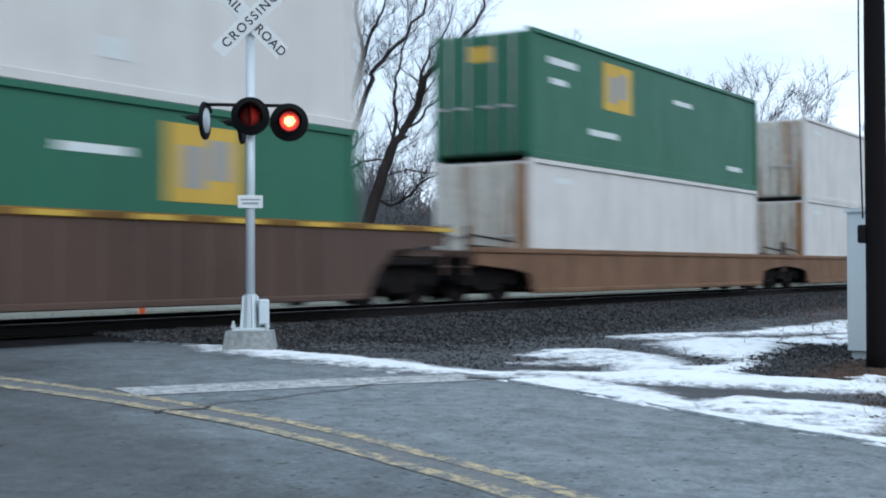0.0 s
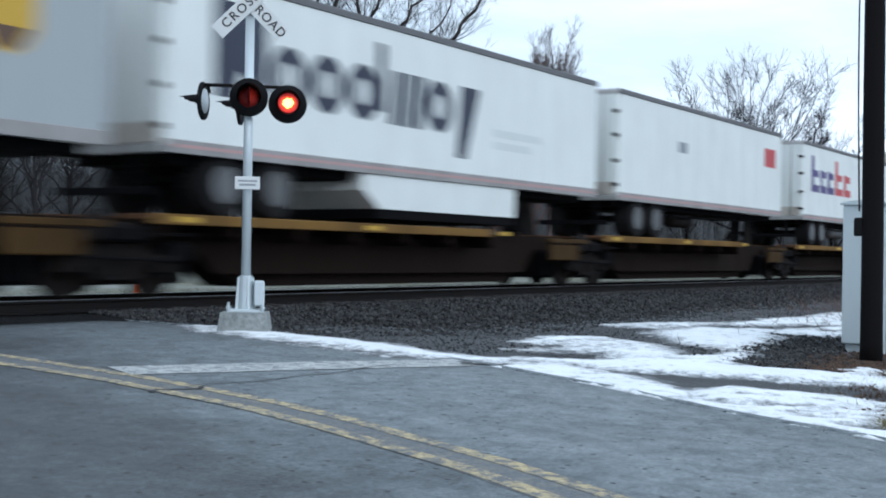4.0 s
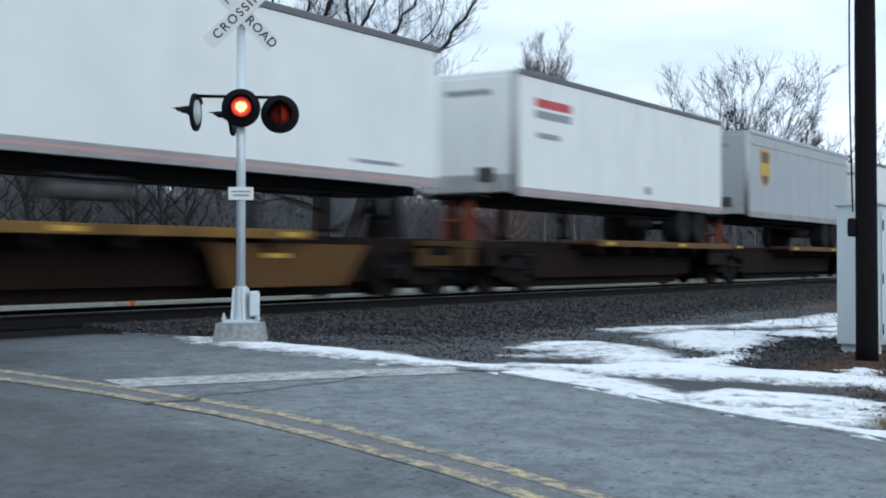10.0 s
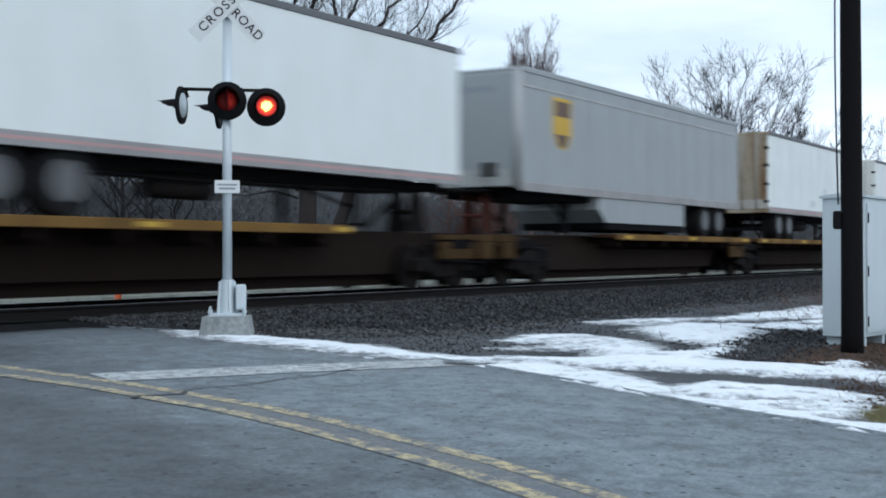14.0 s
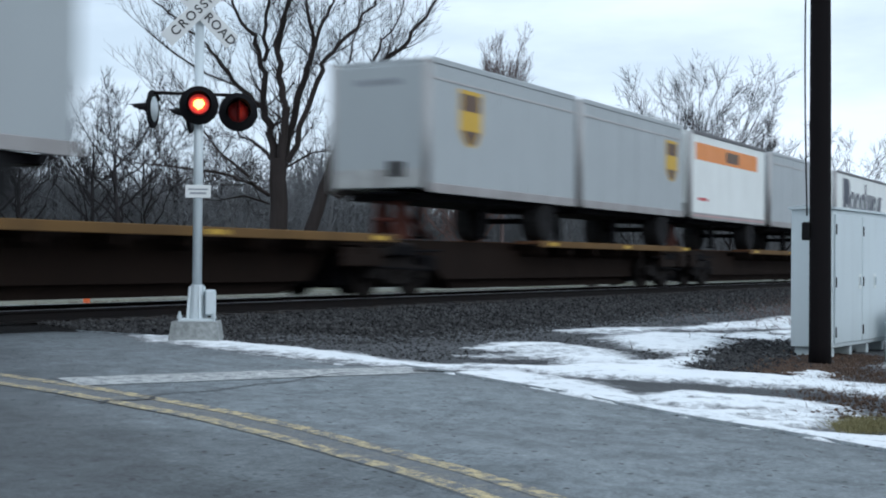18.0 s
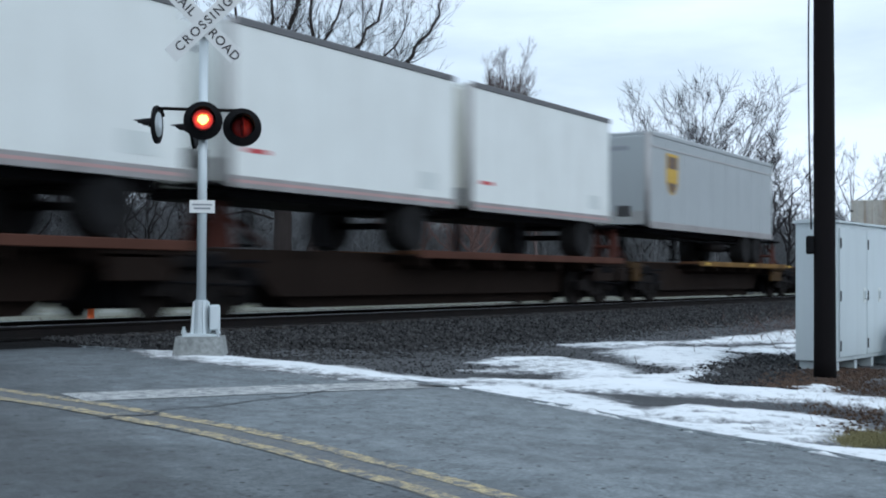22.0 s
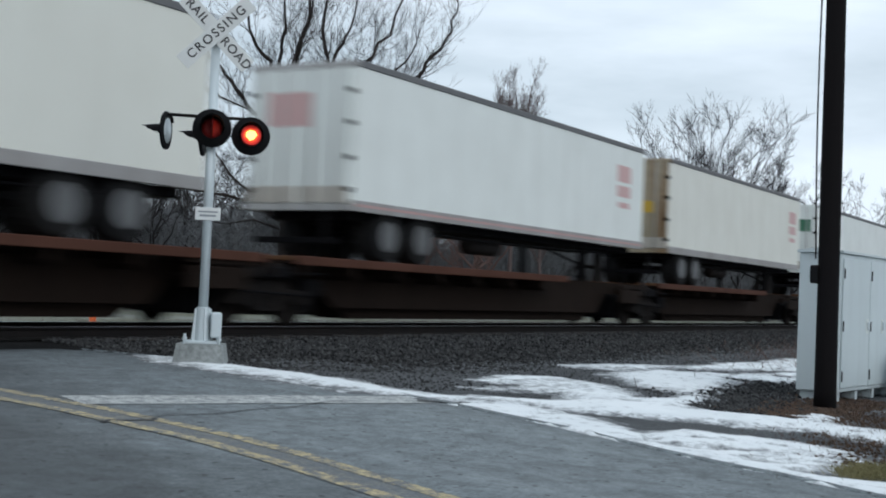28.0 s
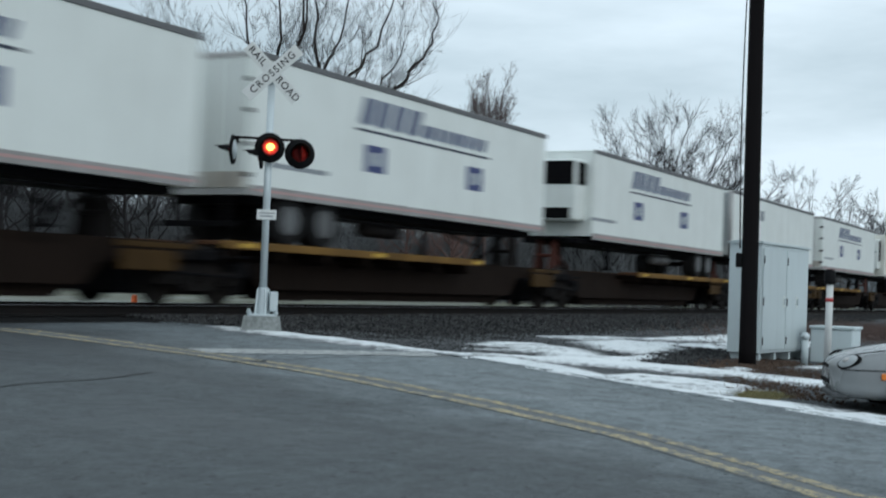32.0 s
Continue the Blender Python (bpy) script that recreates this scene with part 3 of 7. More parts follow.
def road_z(x, y):
    r, lft = road_right(y), lerp(y, [-20, 6, 9, 13.2], [-14, -9, 1.5, 2.6])
    u = max(0, min(1, (x - lft) / (r - lft)))
    return ground_z(x, y) - 0.012 + 0.012 * (1 - (2 * u - 1) ** 4) + rough(x, y, 0.4, 0.008)


def strip(points, width, lift=0.006):
    """A painted band that follows the road's surface."""
    s = S()
    for k, (x, y) in enumerate(points):
        x2, y2 = points[min(k + 1, len(points) - 1)]
        x1, y1 = points[max(k - 1, 0)]
        d = Vector((x2 - x1, y2 - y1)).normalized()
        for sgn in (-1, 1):
            px, py = x - sgn * d.y * width / 2, y + sgn * d.x * width / 2
            s.v.append((px, py, road_z(px, py) + lift))
    s.f = [(2 * k, 2 * k + 1, 2 * k + 3, 2 * k + 2) for k in range(len(points) - 1)]
    return s


part("line_ghost", strip([(centre_line(y), y) for y in np.arange(-6, 12.9, 0.25)], 0.54, 0.003), M["line_ghost"], road, "pale ghost of old paint between the stripes")
for side in (-0.195, 0.195):
    part("centre_stripe", strip([(centre_line(y) + side + 0.015 * noise.noise((y * 2.3, side * 9, 0)), y) for y in np.arange(-6, 12.9, 0.25)], 0.15), M["yellow_line"], road, "worn double yellow centre stripe")
part("stop_line", strip([(8.15 + 3.55 * t, 8.5 - 1.4 * t) for t in np.linspace(0, 1, 16)], 0.58), M["white_line"], road, "worn white stop line")
part("tar_seam", strip([(7.35 + 0.5 * t + 0.04 * math.sin(9 * t), 7.33 + 0.08 * math.sin(5 * t)) for t in np.linspace(0, 1.3, 14)], 0.045, 0.009), M["tar"], road, "tar-filled crack")
part("tar_seam", strip([(7.9 + 2.9 * t, 7.42 - 0.12 * math.sin(3 * t) + 0.03 * math.sin(17 * t)) for t in np.linspace(0, 1, 22)], 0.022, 0.009), M["tar"], road, "thin dark crack")
part("tar_seam", strip([(3.3 + 2.3 * t, 6.6 + 0.3 * t + 0.05 * math.sin(8 * t)) for t in np.linspace(0, 1, 16)], 0.03, 0.007), M["tar"], road, "dark open crack")
part("tar_seam", strip([(11.55 + 0.5 * t, 6.95 + 0.1 * math.sin(6 * t) - 0.2 * t) for t in np.linspace(0, 1, 8)], 0.13, 0.01), M["tar"], road, "dark broken edge of the asphalt")

# ballast bed and its stones
bed = thing("ballast_bed", "bed of dark crushed stone under the railway track", "ballast", kind="structure",
            shape=sheet(list(np.arange(-14, 12, 1.0)) + list(np.arange(12.0, 40, 0.4)) + list(np.arange(40, 120, 3.0)) + [150, 220, 400, 900, 1500], list(np.arange(8.4, 17.6, 0.3)),
                        lambda x, y: ground_z(x, min(y, 16.5)) - (0.06 if x > 12.3 or y > 13.3 else 0.12) + (bed_z(x, y) if y < 16.2 else 0.27 * max(0, (17.6 - y) / 1.4)) + rough(x, y, 2.2, 0.02)), material=M["cinder"])


def stones(name, count, x0, x1, pick_y, zf, size, seed):
    rnd = random.Random(seed)
    s = S()
    base = [(1, 0, 0), (-1, 0, 0), (0, 1, 0), (0, -1, 0), (0, 0, 1), (0, 0, -1)]
    tri = [(0, 2, 4), (2, 1, 4), (1, 3, 4), (3, 0, 4), (2, 0, 5), (1, 2, 5), (3, 1, 5), (0, 3, 5)]
    for _ in range(count):
        x = x0 + (x1 - x0) * rnd.random() ** 1.5
        y = pick_y(x, rnd)
        if y is None:
            continue
        r = size * rnd.uniform(0.55, 1.35)
        rot = Euler((rnd.random() * 6, rnd.random() * 6, rnd.random() * 6)).to_matrix()
        z = zf(x, y)
        s.add([tuple(rot @ Vector([c * r * rnd.uniform(0.6, 1.1) for c in p]) + Vector((x, y, z + r * 0.25))) for p in base], tri)
    return s


def shoulder_y(x, rnd):
    toe = lerp(x, [12.3, 13.2, 15.5, 19, 26, 60], [11.6, 9.9, 8.9, 8.8, 9.2, 9.6])
    return toe - 0.25 + (13.75 - toe + 0.25) * rnd.random()


def bed_top(x, y):
    return ground_z(x, min(y, 16.5)) - 0.06 + bed_z(x, y) + rough(x, y, 2.2, 0.02)


thing("ballast_stones", "loose angular dark grey ballast stones", "stones", kind="stuff", shape=stones("ballast", 26000, 12.6, 60, shoulder_y, bed_top, 0.042, 5), material=M["stone"])
thing("gravel_heap", "scatter of dark stones in the snow beside the cabinet", "stones", kind="stuff",
      shape=stones("gravel", 2300, 14.8, 22.0, lambda x, rnd: rnd.gauss(4.95 + 0.14 * (x - 15.5), 0.42), lambda x, y: ground_z(x, y) - 0.045, 0.042, 6), material=M["stone"])

thing("verge_gravel", "fine dark gravel on the verge between road and track", "gravel", kind="stuff",
      shape=stones("gravel", 9000, 12.6, 30.0, lambda x, rnd: rnd.uniform(4.6, 9.6) if x > 13.4 else rnd.uniform(7.5, 11.5), lambda x, y: ground_z(x, y) - 0.04 + bed_z(x, y), 0.022, 61), material=M["stone"])

# rails and ties
track = thing("railway_track", "single railway track on wooden ties", "railway track", kind="structure")
RP = [(-0.075, 0), (0.075, 0), (0.07, 0.015), (0.012, 0.035), (0.012, 0.125), (0.037, 0.14), (0.037, 0.17), (-0.037, 0.17), (-0.037, 0.14), (-0.012, 0.125), (-0.012, 0.035), (-0.07, 0.015)]
for y in (TRACK_Y - 0.75, TRACK_Y + 0.75):
    part("rail", S().prism([(y + a, RAIL_Z - 0.175 + b2) for a, b2 in RP], -400, 1400, "x"), M["rail"], track, "dark rusty steel rail")
    part("rail_head", S().box(-400, 1400, y - 0.03, y + 0.03, RAIL_Z - 0.006, RAIL_Z, 0.002), M["rail_top"], track, "polished running surface")
tie_me = S().box(-0.11, 0.11, -1.3, 1.3, -0.17, 0, 0.015).mesh("tie", M["tie"])
rt = random.Random(3)
for k in range(150):
    part("tie", tie_me, None, track, m=pose(12.9 + 0.53 * k, TRACK_Y + rt.uniform(-0.04, 0.04), RAIL_Z - 0.165 + rt.uniform(-0.008, 0.008), 0, 0, rt.uniform(-1, 1)))

# ---- snow: a thin blanket, thick only where it has not melted ----
# outlines of the drifts on the ground
WINDROW = [(12.55, 11.7), (12.64, 11.2), (12.68, 10.4), (12.7, 9.6), (12.68, 8.8), (12.5, 7.9), (12.14, 7.4), (11.68, 8.0), (11.72, 8.9), (11.83, 9.9), (11.9, 10.9)]
WINDROW_VERGE = [(12.27, 8.4), (12.52, 7.3), (13.04, 6.7), (13.5, 6.35), (14.16, 6.2), (14.5, 5.7), (14.46, 5.05), (14.82, 4.2), (14.8, 3.4), (14.8, 0), (13.9, 0), (13.6, 3.1), (13.55, 3.9), (13.37, 4.65), (12.7, 5.45), (12.8, 6.0), (12.6, 6.5), (12.1, 7.0), (11.6, 8.0)]
EDGE_SNOW = [(11.87, 7.0), (12.55, 6.45), (12.5, 5.85), (12.0, 5.05), (11.38, 4.33), (11.08, 3.5), (10.5, 2.5), (10.7, 2.0), (10.4, 0.5), (10.0, -3), (8, -3), (9.5, 1.8), (9.9, 2.4), (10.1, 3.2), (10.5, 4.0), (10.9, 4.9), (11.2, 5.9), (11.4, 6.7)]
VERGE_SNOW = [(11.5, 4.55), (12.34, 4.4), (12.4, 3.9), (12.65, 3.4), (12.3, 2.8), (11.7, 2.55), (10.7, 2.55), (10.3, 2.95), (10.5, 3.5), (10.9, 4.1)]
FLAT_A = [(14.8, 8.05), (16.06, 8.15), (16.55, 7.72), (16.5, 7.2), (16.1, 6.7), (15.1, 6.05), (14.0, 5.7), (13.5, 6.1), (14.3, 6.5), (14.2, 7.05), (13.8, 7.5), (14.8, 7.3)]
FLAT_B = [(18.2, 7.6), (20.2, 7.75), (20.5, 7.0), (19.9, 6.3), (18.3, 6.0), (16.9, 5.75), (15.9, 5.4), (14.6, 5.1), (14.1, 5.7), (14.8, 6.0), (15.7, 5.7), (16.4, 5.7), (16.7, 6.1), (16.85, 6.65)]
FAR_STRIP = [(21.3, 7.7), (23.4, 7.75), (26.1, 7.65), (31, 7.5), (30, 6.3), (24, 6.3), (23.2, 6.95), (21.9, 7.2)]
FAR_BANK = [(20.8, 7.3), (21.2, 6.7), (22.0, 5.9), (24, 5.0), (20.65, 5.5), (20.4, 6.1), (20.1, 6.8)]
STREAK = [(18.85, 8.8), (19.8, 8.6), (21.0, 8.3), (21.75, 7.85), (20.2, 7.85), (19.0, 8.2)]
POLE_PATCH = [(15.2, 4.05), (16.0, 3.95), (15.6, 3.55), (14.7, 3.6)]
BANK_A = [(21.3, 6.6), (24, 6.2), (29, 5.6), (28, 4.4), (24, 5.4)]
BANK_B = [(17.3, 3.5), (20, 2.7), (28, 1.8), (28, -1.2), (20, 1.6), (17.6, 3.1)]
# each drift with the depth of its cover
DRIFTS = ((WINDROW, 0.85), (WINDROW_VERGE, 0.75), (EDGE_SNOW, 0.62), (VERGE_SNOW, 0.50), (FLAT_A, 0.30), (FLAT_B, 0.62), (FAR_STRIP, 0.4), (FAR_BANK, 0.4), (STREAK, 0.3), (POLE_PATCH, 0.6), (BANK_A, 0.6), (BANK_B, 0.6))


def reach(xs, ys, ring):
    """Distance to a closed outline over a grid, above nought inside it."""
    gx2, gy2 = np.meshgrid(xs, ys)
    inside, best = np.zeros(gx2.shape, bool), np.full(gx2.shape, 99.0)
    for (ax, ay), (bx, by) in zip(ring, ring[1:] + ring[:1]):
        vx, vy = bx - ax, by - ay
        t = np.clip(((gx2 - ax) * vx + (gy2 - ay) * vy) / (vx * vx + vy * vy), 0, 1)
        best = np.minimum(best, np.hypot(gx2 - ax - t * vx, gy2 - ay - t * vy))
        if ay != by:
            inside ^= ((ay > gy2) != (by > gy2)) & (gx2 < ax + (gy2 - ay) * vx / vy)
    return np.where(inside, best, -best)


def snow_grid(xs, ys):
    """Above nought where snow lies: the drifts, frayed at their edges."""
    d = np.full((len(ys), len(xs)), -1.0)
    for ring, most in DRIFTS:
        d = np.maximum(d, np.clip(reach(xs, ys, ring) / 0.42, -1.0, most))
    for j, y in enumerate(ys):
        e = road_right(y)
        for i, x in enumerate(xs):
            a, b2 = 0.5 * x - 0.87 * y, 0.87 * x + 0.5 * y
            v = d[j, i] + 0.22 * noise.noise((a * 1.3, b2 * 0.7, 1.7)) + 0.32 * noise.noise((a * 2.4, b2 * 2.6, 4.2)) + 0.26 * noise.noise((a * 5, b2 * 5, 9.2))
            if y < 5.8 and x < e + 1.7:
                v -= (1.0 if x > e + 0.3 else 0.3) * max(0.0, noise.noise((a * 1.2, b2 * 3.4, 22.0)) + 0.03)
            # none on the asphalt, the leaves round the pole, or the bare grass
            v = min(v, (x - e + (0.03 if y < 7.3 else 0.62)) * 6, (math.hypot((x - 17.0) / 1.6, y - 4.2) - 0.5) * 2.0, (math.hypot((x - 11.1) / 0.7, (y - 2.3) / 0.3) - 0.5) * 1.5)
            d[j, i] = v + 0.06
    return d


def snow_mesh(x0, x1, y0, y1, step, level=-0.75, thick=0.03):
    """The snow's sheet, cut where its last crumbs end, with the cover at each point."""
    s = S(True)
    s.cover = []
    nx, ny = int((x1 - x0) / step), int((y1 - y0) / step)
    depth = (snow_grid([x0 + i * step for i in range(nx + 1)], [y0 + j * step for j in range(ny + 1)]) - level).tolist()
    idx = {}

    def vert(key, x, y, d):
        if key not in idx:
            idx[key] = len(s.v)
            base = ground_z(x, y) - 0.03 + rough(x, y, 0.8, 0.012) + (max(0, bed_z(x, y) - 0.03) if x > 12.3 else 0)
            if x < road_right(y) + 0.12 and y > 7.0:
                base = max(base, road_z(x, y) - 0.004)
            s.cover.append(d + level)
            s.v.append((x, y, base - 0.012 + 0.022 * min(1.0, d / 0.4) + max(0.0, min(thick, 0.05 * (d + level))) + 0.004 * noise.noise((x * 9, y * 9, 2))))
        return idx[key]

    for j in range(ny):
        for i in range(nx):
            ring = ((i, j), (i + 1, j), (i + 1, j + 1), (i, j + 1))
            ds = [depth[b2][a] for a, b2 in ring]
            if max(ds) <= 0:
                continue
            face = []
            for k in range(4):
                (a, b2), d = ring[k], ds[k]
                (a2, b3), d2 = ring[(k + 1) % 4], ds[(k + 1) % 4]
                if d > 0:
                    face.append(vert((a, b2), x0 + a * step, y0 + b2 * step, d))
                if (d > 0) != (d2 > 0):
                    t = d / (d - d2)
                    face.append(vert(("e",) + tuple(sorted(((a, b2), (a2, b3)))), x0 + (a + (a2 - a) * t) * step, y0 + (b2 + (b3 - b2) * t) * step, 0.0))
            if len(face) > 2:
                s.f.append(tuple(face))
    return s


def lay_snow(name, label, shape):
    ob = thing(name, label, "snow", kind="stuff", shape=shape, material=M["snow"])
    ob.data.attributes.new("cover", "FLOAT", "POINT").data.foreach_set("value", shape.cover)
    return ob


lay_snow("snow_patches", "thin melting snow in drifts on the gravel verge", snow_mesh(9.0, 24.0, -3.0, 12.4, 0.07))
lay_snow("snow_far", "thin snow lying beside the ballast further along", snow_mesh(24.0, 46.0, -3.0, 9.6, 0.2))
thing("leaf_litter", "brown dead leaves and soil round the foot of the pole", "leaves", kind="stuff",
      shape=stones("leaves", 3800, 15.0, 19.0, lambda x, rnd: rnd.gauss(4.1, 0.30), lambda x, y: ground_z(x, y) - 0.03, 0.024, 8), material=M["leaves"])

thing("leaf_litter", "brown dead leaves and twigs scattered over the verge by the parked car", "leaves", kind="stuff",
      shape=stones("leaves", 1100, 11.4, 16.5, lambda x, rnd: rnd.gauss(2.3 + 0.18 * (x - 11.6), 0.40), lambda x, y: ground_z(x, y) - 0.025, 0.022, 18), material=M["leaves"])


def tufts(count, cx, cy, sx, sy, h, seed):
    rnd = random.Random(seed)
    s = S()
    for _ in range(count):
        x, y = rnd.gauss(cx, sx), rnd.gauss(cy, sy)
        z = ground_z(x, y) - 0.02
        a, le, w = rnd.random() * 6.28, h * rnd.uniform(0.5, 1.4), 0.006 + 0.012 * h
        tip = (x + math.cos(a) * le * 0.9, y + math.sin(a) * le * 0.9, z + le * rnd.uniform(0.3, 0.9))
        s.add([(x - w, y, z), (x + w, y, z + 0.002), (x, y + w, z), tip], [(0, 1, 3), (1, 2, 3), (2, 0, 3)])
    return s


thing("dry_grass", "flattened yellow winter grass at the verge", "grass", kind="stuff", shape=tufts(2200, 11.15, 2.34, 0.24, 0.11, 0.06, 4), material=M["straw"])
thing("dry_grass", "sparse dry grass and twigs by the cabinet", "grass", kind="stuff", shape=tufts(1800, 15.2, 3.0, 1.6, 0.35, 0.07, 14), material=M["leaves"])

thing("dry_weeds", "russet dry weeds on the bank beyond the cabinet", "weeds", kind="stuff", shape=tufts(9000, 38, 6.4, 5.5, 1.3, 0.35, 24), material=M["weeds"])
thing("dry_weeds", "dark dry weeds along the far side of the track", "weeds", kind="stuff", shape=tufts(16000, 36, 18.8, 10.5, 0.6, 0.2, 34), material=M["weeds"])

# ---- the crossing signal ----
def text_mesh(body, size, material, spread=1.0):
    cu = bpy.data.curves.new("lettering", "FONT")
    cu.body, cu.size, cu.align_x, cu.align_y, cu.extrude, cu.space_character, cu.offset = body, size, "CENTER", "CENTER", 0.0015, spread, 0.002
    ob = bpy.data.objects.new("lettering", cu)
    scene.collection.objects.link(ob)
    me = bpy.data.meshes.new_from_object(ob.evaluated_get(bpy.context.evaluated_depsgraph_get()))
    bpy.data.objects.remove(ob)
    me.materials.clear()
    me.materials.append(material)
    return me


signal = thing("crossing_signal", "silver railway crossing signal mast with flashing red lamps and crossbuck", "crossing signal", pose(12.35, 10.68, -0.02, 0, 0, -49.15))
part("footing", S().prism([(-0.31, 0.0), (0.31, 0.0), (0.27, 0.23), (-0.27, 0.23)], -0.3, 0.3), M["concrete"], signal, "weathered concrete footing", pose(0, 0, 0, 0, 0, -7))
for x in (-0.21, 0.21):
    for y in (-0.21, 0.21):
        part("anchor_bolt", S().tube((x, y, 0.22), (x, y, 0.34), 0.016, n=8).tube((x, y, 0.27), (x, y, 0.295), 0.032, n=6), M["silver"], signal)
sk = S()
for a in range(4):
    c, s_ = math.cos(a * math.pi / 2 + 0.3), math.sin(a * math.pi / 2 + 0.3)
    sk.add([(c * 0.05 - s_ * 0.012, s_ * 0.05 + c * 0.012, 0.24), (c * 0.135 - s_ * 0.012, s_ * 0.135 + c * 0.012, 0.24), (c * 0.105 - s_ * 0.012, s_ * 0.105 + c * 0.012, 0.66), (c * 0.05 - s_ * 0.012, s_ * 0.05 + c * 0.012, 0.66),
            (c * 0.05 + s_ * 0.012, s_ * 0.05 - c * 0.012, 0.24), (c * 0.135 + s_ * 0.012, s_ * 0.135 - c * 0.012, 0.24), (c * 0.105 + s_ * 0.012, s_ * 0.105 - c * 0.012, 0.66), (c * 0.05 + s_ * 0.012, s_ * 0.05 - c * 0.012, 0.66)],
           [(0, 1, 2, 3), (7, 6, 5, 4), (1, 5, 6, 2), (2, 6, 7, 3), (0, 4, 5, 1)])
sk.box(-0.2, 0.2, -0.2, 0.2, 0.225, 0.262, 0.008).tube((0, 0, 0.24), (0, 0, 0.68), 0.1, 0.082, 16)
part("mast_base", sk, M["silver"], signal, "cast mast base with fins")
jb = part("junction_box", S().box(0.1, 0.235, -0.12, 0.09, 0.3, 0.62, 0.02), M["silver"], signal, "small junction box")
part("lid", S().box(0.108, 0.228, -0.136, -0.117, 0.315, 0.605, 0.008), M["silver"], jb)
part("mast", S(True).tube((0, 0, 0.6), (0, 0, 4.0), 0.060, 0.057, 20), M["silver"], signal, "silver painted steel mast")
part("mast_cap", S(True).lathe([(0.068, 3.99), (0.068, 4.03), (0.05, 4.06), (0.0, 4.08)], 16), M["silver"], signal)
plate = part("number_plate", S().box(-0.155, 0.155, -0.085, -0.068, 1.76, 1.92, 0.004), M["sign"], signal, "small white plate with dark bars")
part("bar", S().box(-0.12, 0.12, -0.0885, -0.0845, 1.855, 1.875, 0.001), M["mark_grey"], plate)
part("bar", S().box(-0.10, 0.10, -0.0885, -0.0845, 1.805, 1.83, 0.001), M["mark_grey"], plate)
part("clamp", S(True).tube((0, 0, 1.8), (0, 0, 1.88), 0.069, n=16), M["silver"], signal)
CB = 4.11
for k, (ang, words, dy) in enumerate(((45, [("CROSSING", 0.0)], -0.105), (-45, [("RAIL", -0.35), ("ROAD", 0.35)], -0.088))):
    t = Matrix.Translation((0, dy, CB)) @ Matrix.Rotation(radians(-ang), 4, "Y")
    blade = part("crossbuck_blade", S().box(-0.575, 0.575, -0.004, 0.004, -0.104, 0.104, 0.003), M["sign"], signal, "white crossbuck blade with black lettering", t)
    for w, off in words:
        part("lettering", text_mesh(w, 0.160, M["letter"], 1.28 if w == "CROSSING" else 1.12), None, blade, "black capital letters", pose(off, -0.0062, 0.0, 90, 0, 0))
part("crossbuck_bracket", S().box(-0.04, 0.04, -0.082, 0.0, CB - 0.12, CB + 0.1, 0.01), M["silver"], signal)
part("crossarm", S(True).tube((-0.55, 0.02, 3.06), (0.50, 0.02, 3.06), 0.022, n=10), M["steel_dark"], signal, "dark pipe crossarm")
part("crossarm_clamp", S().box(-0.09, 0.09, -0.075, 0.09, 3.0, 3.12, 0.015), M["silver"], signal)


def lamp(x, z, facing, y=-0.16, away=False):
    """One flasher: a black disc, a hood, a housing, a red lens and the turning bulb plate. facing: degrees about z, 0 looks at -y."""
    t = Matrix.Translation((x, y, z)) @ Matrix.Rotation(radians(facing), 4, "Z")
    g = part("lamp", S(True).lathe([(0.0, 0.02), (0.236, 0.02), (0.240, 0.0), (0.236, -0.012), (0.105, -0.02), (0.1, 0.03), (0.0, 0.03)], 40, ((0, 0, 0), (0, -1, 0))), M["black"], signal, "round black signal lamp", t)
    if not away:
        part("housing", S(True).lathe([(0.0, -0.17), (0.09, -0.17), (0.125, -0.1), (0.13, -0.01), (0.0, -0.01)], 24, ((0, 0, 0), (0, -1, 0))), M["black"], g)
    part("lens", S(True).lathe([(0.128, 0.028), (0.125, 0.045), (0.08, 0.062), (0.0, 0.068)], 24, ((0, 0, 0), (0, -1, 0))), M["lens"], g, "dark red lens")
    hood = S(True)
    n = 16
    for r in (0.152, 0.147):
        for i in range(n + 1):
            a = radians(-20 + 220 * i / n)
            for d in (0.02, 0.27 - 0.09 * abs(math.cos(a)) - (0.07 if math.sin(a) < 0 else 0)):
                hood.v.append((r * math.cos(a) * (0.6 if away else 1), -d * (1.2 if away else 1), r * math.sin(a) * (0.6 if away else 1) * (0.65 if away and d > 0.1 else 1)))
    for o, fl in ((0, False), (2 * (n + 1), True)):
        for i in range(n):
            q = (o + 2 * i, o + 2 * i + 2, o + 2 * i + 3, o + 2 * i + 1)
            hood.f.append(q[::-1] if fl else q)
    part("hood", hood, M["black"], g, "visor over the lens")
    part("hanger", S(True).tube((0, 0.08, 0.1), (0, 0.14 if facing == 0 else 0.05, 0.2), 0.018, n=8), M["steel_dark"], g)
    return g


lamp_mast = lamp(0.0, 2.90, 0)
lamp_side = lamp(0.48, 2.83, 0)
lamp_back = lamp(-0.56, 2.86, -104, 0.05, True)
lamp_back2 = lamp(-0.10, 2.82, -100, 0.16, True)
# the polished rim that shows on the lamp turned away
part("reflector_back", S(True).lathe([(0.0, -0.045), (0.09, -0.04), (0.15, -0.024), (0.16, -0.014), (0.0, -0.012)], 28, ((0, 0, 0), (0, -1, 0))), M["silver"], lamp_back, "bright metal back of the disc")


